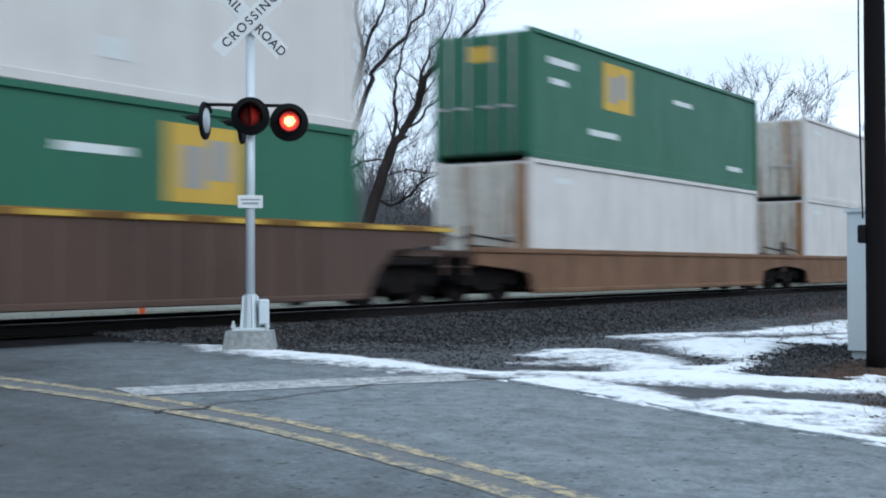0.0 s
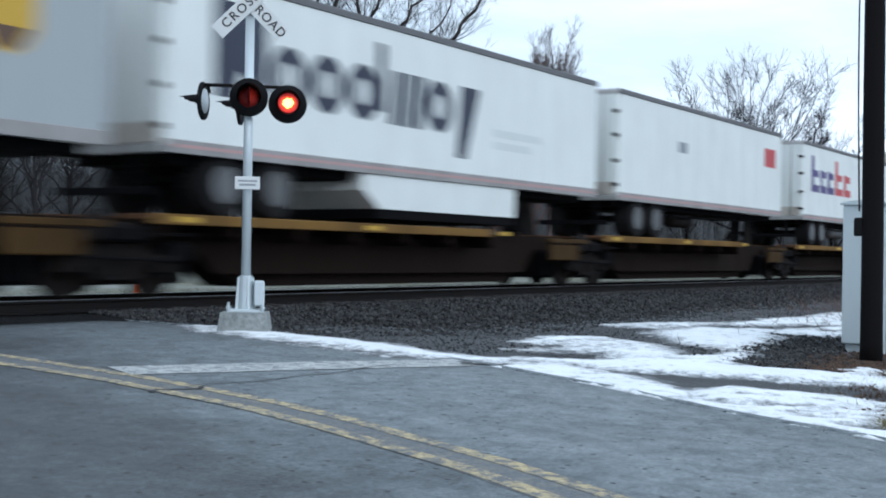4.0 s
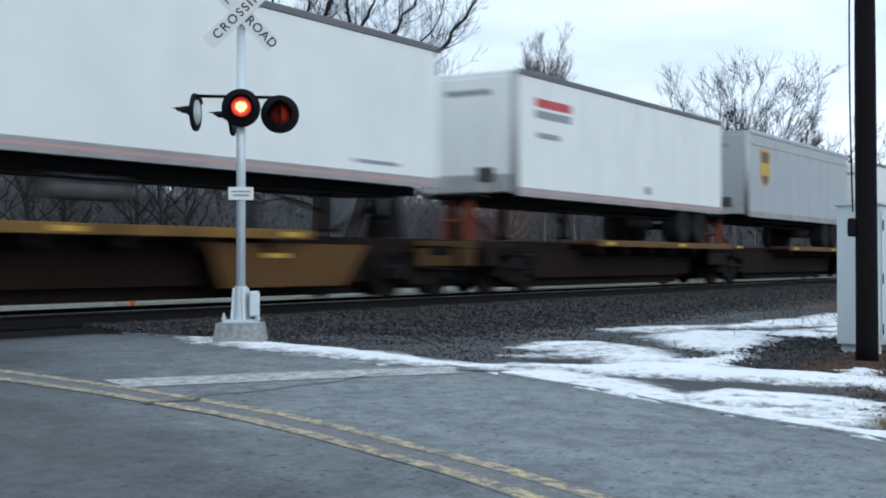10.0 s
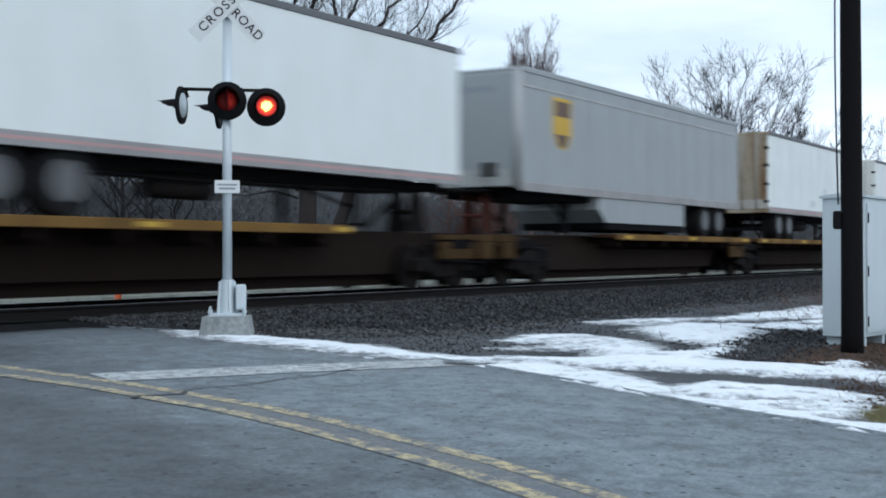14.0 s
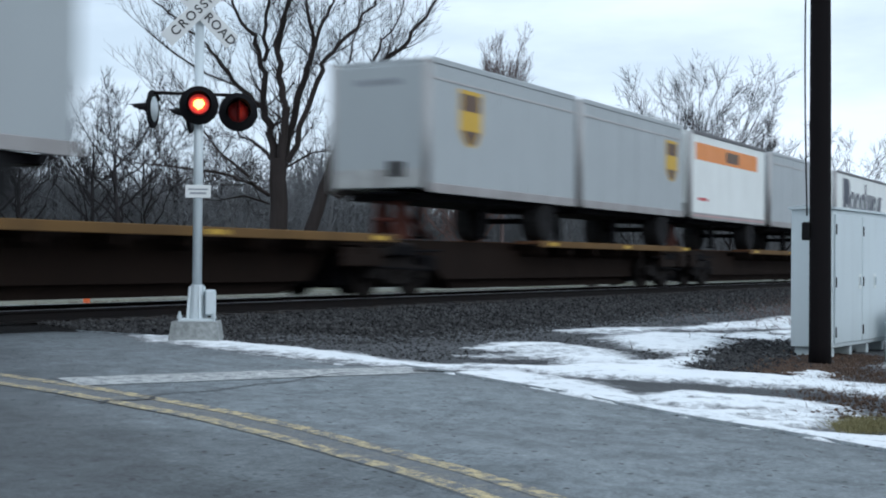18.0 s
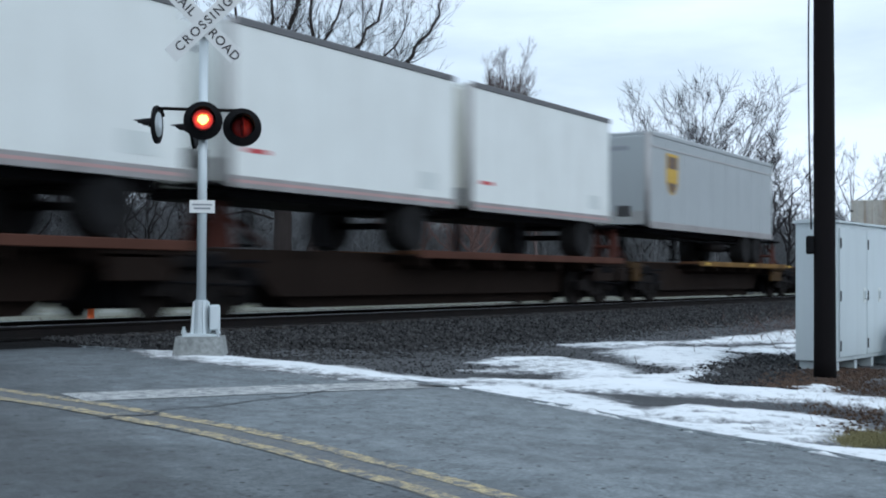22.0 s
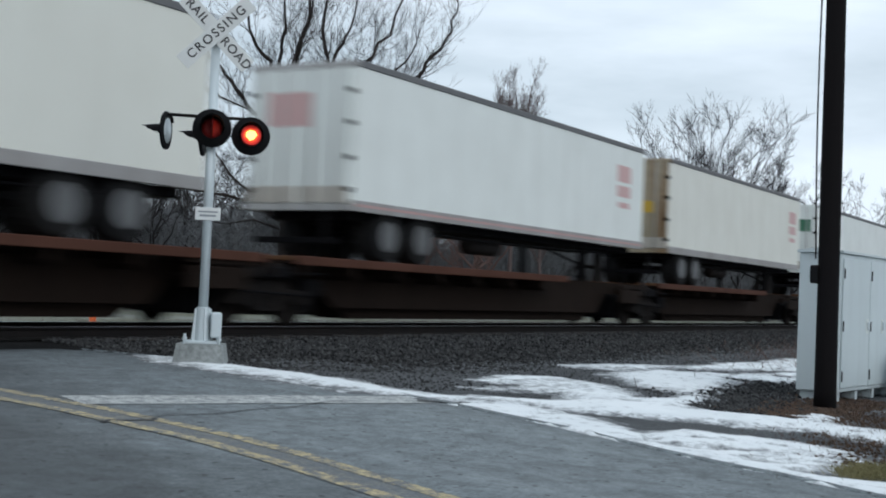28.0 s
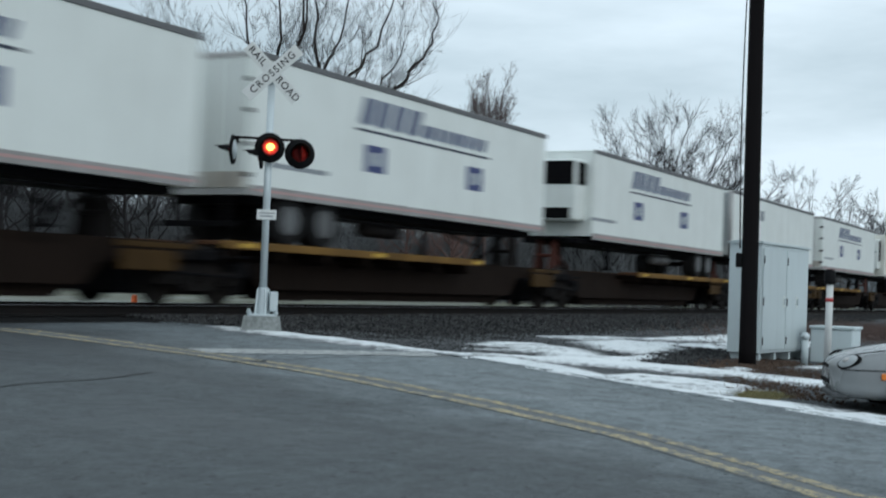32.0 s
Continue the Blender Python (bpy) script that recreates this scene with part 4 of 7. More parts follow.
def bulb(parent):
    """A thin glowing plate that turns on an upright pin: broadside when lit, edge-on when dark."""
    p = part("bulb_plate", S(True).lathe([(0.0, -0.003), (0.13, -0.003), (0.13, 0.0), (0.0, 0.0)], 28, ((0, 0, 0), (0, -1, 0))), M["lens"], parent, "thin turning plate", pose(0, -0.14, 0))
    part("glow_ring", S().lathe([(0.122, 0.0005), (0.122, 0.001), (0.0, 0.001)], 28, ((0, 0, 0), (0, -1, 0))), M["glow_ring"], p, "dim red outer lens")
    for r0, r1, h, mt, lb in ((0.086, 0.003, 0.0022, "glow_mid", "orange-red glow of the lit lens"), (0.060, 0.004, 0.0042, "glow_core", "yellow-hot centre of the lamp")):
        rim = [((r0 + r1 * math.cos(7 * a) + 0.006 * math.sin(2 * a + 1)) * math.cos(a), (r0 + r1 * math.cos(7 * a) + 0.005 * math.sin(3 * a)) * math.sin(a)) for a in np.linspace(0, 2 * math.pi, 48, endpoint=False)]
        part("filament_spot", S().prism(rim, -h, -h + 0.001), M[mt], p, lb)
    return p


bulb_mast, bulb_side = bulb(lamp_mast), bulb(lamp_side)

# ---- the pole, the cabinet and the small things beside them ----
PX, PY = 16.96, 4.13
pole = thing("utility_pole", "tall black creosoted wooden utility pole", "utility pole", pose(PX, PY, ground_z(PX, PY) - 0.1, 0, -0.9, 0))
ps = S(True).lathe([(0.150, 0.0)] + [(0.142 - 0.0026 * k + 0.002 * math.sin(5 * k), 0.3 + 0.9 * k) for k in range(13)] + [(0.0, 11.15)], 20)
part("shaft", ps, M["creosote"], pole, "black weathered timber")
mb = part("meter_box", S().box(-0.1, 0.06, 0.1, 0.22, 1.68, 1.92, 0.02), M["steel_dark"], pole, "small dark metal box on the pole")
part("lid", S().box(-0.115, -0.098, 0.11, 0.21, 1.7, 1.9, 0.004), M["black"], mb)
wire = S(True).pipe([(-0.06, 0.155 + 0.03 * math.sin(0.5 * k), 2.0 + 0.65 * k) for k in range(15)], 0.011)
part("service_wire", wire, M["black"], pole, "thin black service cable hanging down the pole")

CX, CY = 18.0, 4.22
cab = thing("signal_cabinet", "tall pale grey metal signal cabinet with two doors on short feet", "cabinet", pose(CX, CY, ground_z(CX, CY) - 0.03, 0, 0, -5.3))
CL, CW, CH = 2.5, 0.59, 2.06
part("body", S().box(0, CL, 0, CW, 0.14, CH, 0.012), M["cabinet"], cab, "pale grey steel body")
part("roof_cap", S().prism([(-0.04, CH), (CW + 0.03, CH), (CW + 0.03, CH + 0.03), (CW / 2, CH + 0.075), (-0.04, CH + 0.03)], -0.035, CL + 0.035, "x"), M["cabinet"], cab, "overhanging low roof cap")
for k in range(2):
    x0 = 0.06 + k * 1.2
    d = part("door", S().box(x0, x0 + 1.17, -0.022, -0.002, 0.2, CH - 0.07, 0.006), M["cabinet"], cab, "flat steel door")
    part("handle", S().box(x0 + (1.05 if k == 0 else 0.55), x0 + (1.10 if k == 0 else 0.6), -0.06, -0.022, 1.0, 1.12, 0.01), M["silver"], d, "bright latch handle")
    part("latch_plate", S().box(x0 + (1.02 if k == 0 else 0.52), x0 + (1.13 if k == 0 else 0.63), -0.0285, -0.0215, 0.95, 1.16, 0.002), M["mark_light"], d)
    for z in (0.36, 1.05, 1.78):
        part("hinge", S().tube((x0 + 0.02, -0.026, z - 0.07), (x0 + 0.02, -0.026, z + 0.07), 0.013, n=8), M["steel_dark"], d)
for x in (0.08, 0.85, 1.62, 2.36):
    part("foot", S().box(x, x + 0.1, 0.03, CW - 0.03, 0.0, 0.14, 0.006), M["cabinet"], cab, "short steel foot")

gb = thing("equipment_case", "low grey equipment case behind the cabinet", "case", pose(19.8, 3.0, ground_z(19.8, 3.2) - 0.02, 0, 0, 2))
part("body", S().box(0, 0.9, 0, 0.75, 0.0, 0.62, 0.02), M["cabinet"], gb)
part("lid", S().box(-0.03, 0.93, -0.03, 0.78, 0.62, 0.67, 0.012), M["cabinet"], gb)
bl = thing("bollard", "short pale metal pedestal with a domed top", "bollard", pose(18.5, 3.55, ground_z(18.5, 3.5) - 0.02))
part("post", S(True).tube((0, 0, 0), (0, 0, 0.46), 0.06, n=16), M["cabinet"], bl)
part("cap", S(True).lathe([(0.075, 0.44), (0.08, 0.5), (0.05, 0.55), (0.0, 0.56)], 16), M["silver"], bl)
mp = thing("marker_post", "white marker post with a red band and a black head", "post", pose(17.6, 2.97, ground_z(17.6, 3) - 0.05, 0, 2, 0))
part("post", S(True).tube((0, 0, 0), (0, 0, 1.5), 0.062, 0.056, 14), M["sign"], mp)
part("head", S(True).lathe([(0.085, 1.45), (0.09, 1.5), (0.09, 1.66), (0.06, 1.7), (0.0, 1.71)], 16), M["black"], mp, "black cap")
for z in (1.16,):
    part("band", S(True).tube((0, 0, z), (0, 0, z + 0.06), 0.0635, n=14), M["mark_red"], mp, "small red band")

# the parked car: nose towards the track
def car_body():
    """Half sections along the car, skinned from nose to tail; x forward."""
    st = [(2.24, 0.34, 0.34, 0.50, 0.60), (2.21, 0.52, 0.28, 0.54, 0.645), (2.13, 0.66, 0.235, 0.58, 0.685), (2.0, 0.755, 0.215, 0.615, 0.73), (1.8, 0.815, 0.20, 0.65, 0.785), (1.55, 0.845, 0.20, 0.69, 0.835), (1.2, 0.86, 0.20, 0.745, 0.885),
          (0.8, 0.865, 0.20, 0.81, 0.925), (0.2, 0.87, 0.20, 0.86, 0.96), (-0.6, 0.87, 0.20, 0.88, 0.975), (-1.4, 0.865, 0.20, 0.89, 0.99), (-1.9, 0.84, 0.23, 0.87, 0.98), (-2.15, 0.77, 0.28, 0.82, 0.94), (-2.27, 0.6, 0.36, 0.74, 0.86)]
    s = S(True)
    for x, w, zb, zs, zt in st:
        ring = [(w * 0.55, zb), (w * 0.9, zb + 0.01), (w * 0.985, zb + 0.07), (w, zb + 0.17), (w * 1.005, zs - 0.1), (w * 0.985, zs - 0.02), (w * 0.9, zs + (zt - zs) * 0.45), (w * 0.68, zs + (zt - zs) * 0.82), (w * 0.35, zt - 0.008), (0, zt)]
        s.v += [(x, y, z) for y, z in ring] + [(x, -y, z) for y, z in ring[-2::-1]]
    k = 19
    for j in range(len(st) - 1):
        for i in range(k):
            a, b2 = j * k + i, j * k + (i + 1) % k
            s.f.append((a, b2, b2 + k, a + k))
    s.f += [tuple(range(k)), tuple(range((len(st) - 1) * k, len(st) * k))[::-1]]
    return s


def oval(cx, cy, cz, facing, prof, long, tall, tilt=0.0):
    """A lens-like oval turned about its own axis: radius and height pairs, stretched sideways and upright."""
    s = S(True).lathe(prof, 28, ((0, 0, 0), (0, 0, 1)))
    n_ = Vector(facing).normalized()
    u = Vector((0, 0, 1)).cross(n_).normalized()
    v = n_.cross(u)
    u, v = u * math.cos(tilt) + v * math.sin(tilt), v * math.cos(tilt) - u * math.sin(tilt)
    s.v = [tuple(Vector((cx, cy, cz)) + u * (p[0] * long) + v * (p[1] * tall) + n_ * p[2]) for p in s.v]
    return s


car = thing("parked_car", "silver parked saloon car with an amber side marker", "car", pose(11.97, -0.5, ground_z(11, 0.2) - 0.07, 0, 0, 109))
shell = part("body", car_body(), M["carsilver"], car, "dirty silver bodywork")
shell.modifiers.new("round", "SUBSURF").levels = 1
shell.modifiers["round"].render_levels = 2
cabn = S(True)
for x, w, z in ((0.95, 0.74, 0.93), (0.2, 0.62, 1.38), (-1.0, 0.62, 1.42), (-1.85, 0.72, 0.97)):
    cabn.v += [(x, w, z), (x, w * 0.6, z + 0.02), (x, -w * 0.6, z + 0.02), (x, -w, z)]
for j in range(3):
    for i in range(3):
        a = j * 4 + i
        cabn.f.append((a, a + 1, a + 5, a + 4))
cabn.f += [(0, 4, 8, 12), (15, 11, 7, 3)]
part("greenhouse", cabn, M["carglass"], car, "dark window glass")
part("roof_panel", S().box(-1.0, 0.15, -0.58, 0.58, 1.40, 1.44, 0.02), M["carsilver"], car)
for sy in (-1, 1):
    at, out, lean = (2.07, sy * 0.645, 0.635), (0.7, sy * 0.58, 0.42), sy * 0.36
    h = part("headlight", oval(*at, out, [(0.0, -0.06), (0.9, -0.05), (1.0, 0.0), (0.85, 0.026), (0.5, 0.042), (0.0, 0.048)], 0.14, 0.075, lean), M["headlamp"], car, "oval clear headlight")
    part("lamp_rim", oval(*at, out, [(0.98, -0.05), (1.1, -0.03), (1.1, 0.004), (1.0, 0.012)], 0.14, 0.075, lean), M["black"], h, "dark headlight surround")
    part("reflector_bowl", oval(*at, out, [(0.0, 0.047), (0.4, 0.047), (0.45, 0.052), (0.0, 0.058)], 0.10, 0.062, lean), M["reflect"], h, "bright reflector")
    part("sill_panel", S().box(-1.0, 1.0, sy * 0.862 - 0.014, sy * 0.862 + 0.014, 0.2, 0.36, 0.012), M["cargrey"], car, "dark lower sill")
    part("side_marker", S().box(1.50, 1.74, sy * 0.832 - 0.022, sy * 0.832 + 0.022, 0.45, 0.525, 0.012), M["amber"], car, "amber side marker", None)
    part("bumper_seam", S().pipe([(2.15, sy * 0.64, 0.545), (2.0, sy * 0.758, 0.545), (1.8, sy * 0.82, 0.55), (1.6, sy * 0.845, 0.555), (1.45, sy * 0.855, 0.56)], 0.007, 6), M["black"], car, "dark seam over the bumper")
    part("hood_seam", S().pipe([(2.06, sy * 0.60, 0.705), (1.8, sy * 0.665, 0.755), (1.4, sy * 0.715, 0.82), (1.0, sy * 0.74, 0.875)], 0.006, 6), M["black"], car, "dark shut line of the bonnet")
    part("wheel_arch", S(True).lathe([(0.345, -0.02), (0.365, 0.0), (0.365, 0.012), (0.33, 0.012), (0.0, 0.004)], 28, ((1.32, sy * 0.852, 0.31), (0, sy, 0))), M["under"], car, "dark wheel opening")
    part("fog_recess", oval(2.12, sy * 0.55, 0.40, (0.85, sy * 0.5, 0.0), [(0.0, -0.02), (0.9, -0.02), (1.0, 0.03), (0.0, 0.02)], 0.10, 0.05), M["black"], car, "dark recess in the bumper")
    for x in (1.32, -1.35):
        w = part("wheel", S(True).lathe([(0.0, -0.10), (0.2, -0.10), (0.3, -0.09), (0.31, 0.0), (0.3, 0.09), (0.2, 0.10), (0.0, 0.10)], 24, ((x, sy * 0.79, 0.31), (0, 1, 0))), M["tyre"], car)
        part("hubcap", S(True).lathe([(0.19, 0.101), (0.17, 0.115), (0.0, 0.125)], 20, ((x, sy * 0.80, 0.31), (0, sy, 0))), M["rim"], w)
part("bumper", S().box(2.02, 2.22, -0.56, 0.56, 0.205, 0.27, 0.03), M["cargrey"], car, "dark lower lip of the bumper")
part("grille", S().box(2.19, 2.245, -0.28, 0.28, 0.535, 0.585, 0.012), M["black"], car)
part("intake", S().box(2.20, 2.25, -0.34, 0.34, 0.36, 0.42, 0.01), M["black"], car)

br = thing("warning_barrel", "small orange safety marker standing in the snowy field", "safety marker", pose(19.75, 20.1, -0.03))
part("drum", S(True).lathe([(0.09, 0.0), (0.075, 0.03), (0.07, 0.26), (0.06, 0.3), (0.0, 0.31)], 14), M["barrel"], br)

# ---- the train ----
SIDE = 1.25        # half the width of a load
TRAIN = []         # every thing that rolls, with its place at the start


def rolling(ob, s, z=0.25):
    TRAIN.append((ob, s, z))
    return ob


def on_side(s, x0, x1, z0, z1, y=-SIDE, d=0.006):
    """A thin painted marking on the side that faces the road."""
    return s.box(x0, x1, y - d, y - 0.001, z0, z1, 0.001)


wheel_me = S(True).lathe([(0.0, -0.07), (0.1, -0.07), (0.12, -0.05), (0.36, -0.05), (0.39, -0.065), (0.455, -0.065), (0.46, 0.03), (0.485, 0.045), (0.485, 0.07), (0.38, 0.065), (0.36, 0.04), (0.12, 0.05), (0.1, 0.08), (0.0, 0.08)], 20, ((0, 0, 0), (0, 1, 0))).mesh("wheel", M["steel_dark"])
axle_me = S(True).tube((0, -0.95, 0), (0, 0.95, 0), 0.07, n=12).mesh("axle", M["steel_dark"])
frame_s = S()
frame_s.prism([(-1.15, 0.40), (-1.1, 0.62), (-0.62, 0.66), (-0.35, 0.80), (0.35, 0.80), (0.62, 0.66), (1.1, 0.62), (1.15, 0.40), (0.78, 0.40), (0.6, 0.50), (0.42, 0.28), (-0.42, 0.28), (-0.6, 0.50), (-0.78, 0.40)], -0.07, 0.07)
for x in (-0.86, 0.86):
    frame_s.box(x - 0.14, x + 0.14, -0.13, 0.08, 0.36, 0.62, 0.03)
for x in (-0.13, 0.0, 0.13):
    frame_s.tube((x, -0.04, 0.34), (x, -0.04, 0.62), 0.06, n=8)
frame_me = frame_s.mesh("side_frame", M["steel_dark"])
bolster_me = S().box(-0.22, 0.22, -1.05, 1.05, 0.55, 0.82, 0.04).mesh("bolster", M["steel_dark"])
plank_me = S().box(-0.3, 0.3, -0.9, 0.9, 0.2, 0.36, 0.03).mesh("spring_plank", M["steel_dark"])
beam_me = S().box(-0.1, 0.1, -0.66, 0.66, 0.2, 0.62, 0.03).mesh("brake_beam", M["under"])


def truck(parent, x):
    """A two-axle railway truck under a car."""
    b2 = part("truck_bolster", bolster_me, None, parent, m=pose(x, 0, 0))
    for sy in (-1, 1):
        part("side_frame", frame_me, None, b2, m=pose(0, sy * 1.0, 0, 0, 0, 0 if sy < 0 else 180))
    part("spring_plank", plank_me, None, b2)
    for dx in (-1.22, -0.52, 0.52, 1.22):
        part("brake_beam", beam_me, None, b2, m=pose(dx, 0, 0))
    for dx in (-0.86, 0.86):
        part("axle", axle_me, None, b2, m=pose(dx, 0, 0.485))
        for sy in (-1, 1):
            part("wheel", wheel_me, None, b2, m=pose(dx, sy * 0.76, 0.485, 0, 0, 0 if sy > 0 else 180))
    return b2


def well_car(s0, length, style, label):
    """One well of an articulated double-stack car; its floor hangs low between the trucks."""
    c = rolling(thing("well_car", label, "railway car", group="cars of the train"), s0)
    col, top, rib = {"ribbed": (M["well_brown"], 1.42, True), "smooth": (M["well_tan"], 1.46, False), "low": (M["well_tan"], 1.05, False)}[style]
    L = length
    for sy in (-1, 1):
        w = S()
        w.prism([(0.3, top), (0.3, top - 0.24), (2.0, top - 0.34), (2.6, 0.62), (2.85, 0.2), (L - 2.85, 0.2), (L - 2.6, 0.62), (L - 2.0, top - 0.34), (L - 0.3, top - 0.24), (L - 0.3, top)], -0.03, 0.03)
        side = part("side_sill", w, col, c, "deep steel side of the well", pose(0, sy * 1.33, 0))
        part("top_chord", S().box(0.3, L - 0.3, -0.075, 0.075, top, top + 0.12, 0.02), M["ochre"] if rib else col, side, "top rail of the well")
        part("bottom_chord", S().box(2.9, L - 2.9, -0.08, 0.08, 0.18, 0.29, 0.02), col, side)
        if sy < 0:
            if rib:
                for k in range(int((L - 7) / 0.72)):
                    part("rib", S().box(3.5 + 0.72 * k, 3.57 + 0.72 * k, -0.085, -0.03, 0.3, top, 0.012), col, side)
            n_m = int(L / 1.9)
            for k in range(n_m if style != "low" else 0):
                x = 0.9 + k * (L - 1.8) / max(1, n_m - 1)
                z = top + 0.02 if rib else top - 0.45
                part("reflector_strip", S().box(x, x + (0.9 if rib else 0.55), -0.0815 if rib else -0.036, -0.0755 if rib else -0.0305, z, z + 0.075, 0.001), M["mark_yellow"], side, "yellow reflective strip")
            if style == "smooth":
                p = part("side_panel", S().box(L * 0.4, L * 0.62, -0.036, -0.0305, top - 0.95, top - 0.42, 0.002), M["well_brown"], side, "framed darker panel")
                part("panel_edge", S().box(L * 0.4, L * 0.62, -0.042, -0.0365, top - 0.46, top - 0.41, 0.001), M["mark_navy"], p)
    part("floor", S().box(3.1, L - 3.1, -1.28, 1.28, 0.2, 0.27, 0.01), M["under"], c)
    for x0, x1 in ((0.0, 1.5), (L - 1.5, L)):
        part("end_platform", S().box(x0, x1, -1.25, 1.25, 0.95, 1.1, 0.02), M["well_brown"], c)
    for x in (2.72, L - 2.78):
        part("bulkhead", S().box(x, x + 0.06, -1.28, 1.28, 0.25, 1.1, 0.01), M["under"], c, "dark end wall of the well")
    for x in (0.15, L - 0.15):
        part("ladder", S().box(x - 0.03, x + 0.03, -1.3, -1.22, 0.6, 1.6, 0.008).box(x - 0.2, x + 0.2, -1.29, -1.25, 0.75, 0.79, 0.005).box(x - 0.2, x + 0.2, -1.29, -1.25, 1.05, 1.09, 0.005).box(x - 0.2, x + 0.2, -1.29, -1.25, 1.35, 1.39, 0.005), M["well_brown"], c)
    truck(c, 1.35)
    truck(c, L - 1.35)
    # plain blocks in the shade-black colour fill the dark space round the trucks
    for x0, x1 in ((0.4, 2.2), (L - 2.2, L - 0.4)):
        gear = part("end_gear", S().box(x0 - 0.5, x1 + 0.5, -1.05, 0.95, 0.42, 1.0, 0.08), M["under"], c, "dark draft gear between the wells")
        part("brake_rigging", S().box(x0 + 0.1, x1 - 0.1, -1.3, -0.85, 0.78, 0.94, 0.03).tube((x0, -1.1, 1.2), (x1, -1.1, 1.15), 0.03, n=6).tube((x0, -1.2, 1.42), (x1, -1.2, 1.3), 0.022, n=6), M["steel_dark"], gear)
    return c


def container(s0, length, z, col, label, door_mat=None, logo=None, marks=()):
    """A domestic container with doors at its trailing end."""
    c = rolling(thing("shipping_container", label, "container", group="containers on the train"), s0, 0.0)
    H, L = 2.90, length
    part("box", S().box(0.06, L - 0.06, -SIDE + 0.025, SIDE - 0.025, z + 0.1, z + H - 0.06, 0.015), col, c)
    for sy in (-1, 1):
        part("bottom_rail", S().box(0, L, sy * SIDE - 0.03, sy * SIDE + 0.03, z, z + 0.16, 0.012), col, c)
        part("top_rail", S().box(0, L, sy * SIDE - 0.028, sy * SIDE + 0.028, z + H - 0.11, z + H, 0.012), col, c)
        for x in (0.0, L - 0.14):
            part("corner_post", S().box(x, x + 0.14, sy * (SIDE - 0.05) - 0.075, sy * (SIDE - 0.05) + 0.075, z, z + H, 0.012), col, c)
    dm = door_mat or col
    for y0 in (-SIDE + 0.1, 0.01):
        d = part("door", S().box(-0.025, 0.058, y0, y0 + SIDE - 0.11, z + 0.14, z + H - 0.12, 0.012), dm, c, "rear door")
        for fy in (0.28, 0.72):
            y = y0 + fy * (SIDE - 0.11)
            part("lock_rod", S(True).tube((-0.055, y, z + 0.1), (-0.055, y, z + H - 0.1), 0.02, n=8), M["alu"], d)
            part("handle", S().box(-0.07, -0.045, y, y + 0.35, z + 1.15, z + 1.2, 0.004), M["alu"], d)
    if logo:
        x, w = logo
        p = part("emblem", on_side(S(), x, x + w, z + 1.45, z + 2.62, -SIDE + 0.02), M["mark_yellow"], c, "yellow emblem with grey bars")
        part("bar", on_side(S(), x + w * 0.2, x + w * 0.46, z + 1.66, z + 2.3, -SIDE + 0.014), M["mark_grey"], p)
        part("bar", on_side(S(), x + w * 0.54, x + w * 0.8, z + 1.8, z + 2.42, -SIDE + 0.014), M["mark_grey"], p)
        part("end_emblem", S().box(-0.03, -0.0255, -0.35, 0.35, z + 2.2, z + 2.55, 0.001), M["mark_yellow"], c, "small yellow emblem on the doors")
    for x, w, zz, h in marks:
        part("marking", on_side(S(), x, x + w, z + zz, z + zz + h, -SIDE + 0.02), M["mark_light"], c, "pale painted mark")
    return c


def load_wheels(t, x, tandem=2, rim=True, r=0.50, z=1.99):
    """A trailer's axles: hub, two tyres a side, on springs."""
    g = part("bogie", S().box(x - 0.75, x + 0.75 + 1.25 * (tandem - 1), -0.5, 0.5, z + 0.2, z + 0.5, 0.03), M["under"], t)
    for k in range(tandem):
        xx = x + 1.25 * k
        part("axle", S(True).tube((xx, -1.0, z), (xx, 1.0, z), 0.07, n=10), M["under"], g)
        for sy in (-1, 1):
            w = part("tyre", S().lathe([(0.0, -0.26), (0.30, -0.26), (r - 0.03, -0.25), (r, -0.18), (r, 0.18), (r - 0.03, 0.25), (0.30, 0.26), (0.0, 0.2)], 26, ((xx, sy * 0.93, z), (0, sy, 0))), M["tyre"], g)
            if rim and sy < 0:
                part("rim", S().lathe([(0.295, 0.262), (0.27, 0.2), (0.13, 0.16), (0.10, 0.24), (0.0, 0.25)], 20, ((xx, sy * 0.93, z), (0, sy, 0))), M["rim"], g, "pale wheel rim")


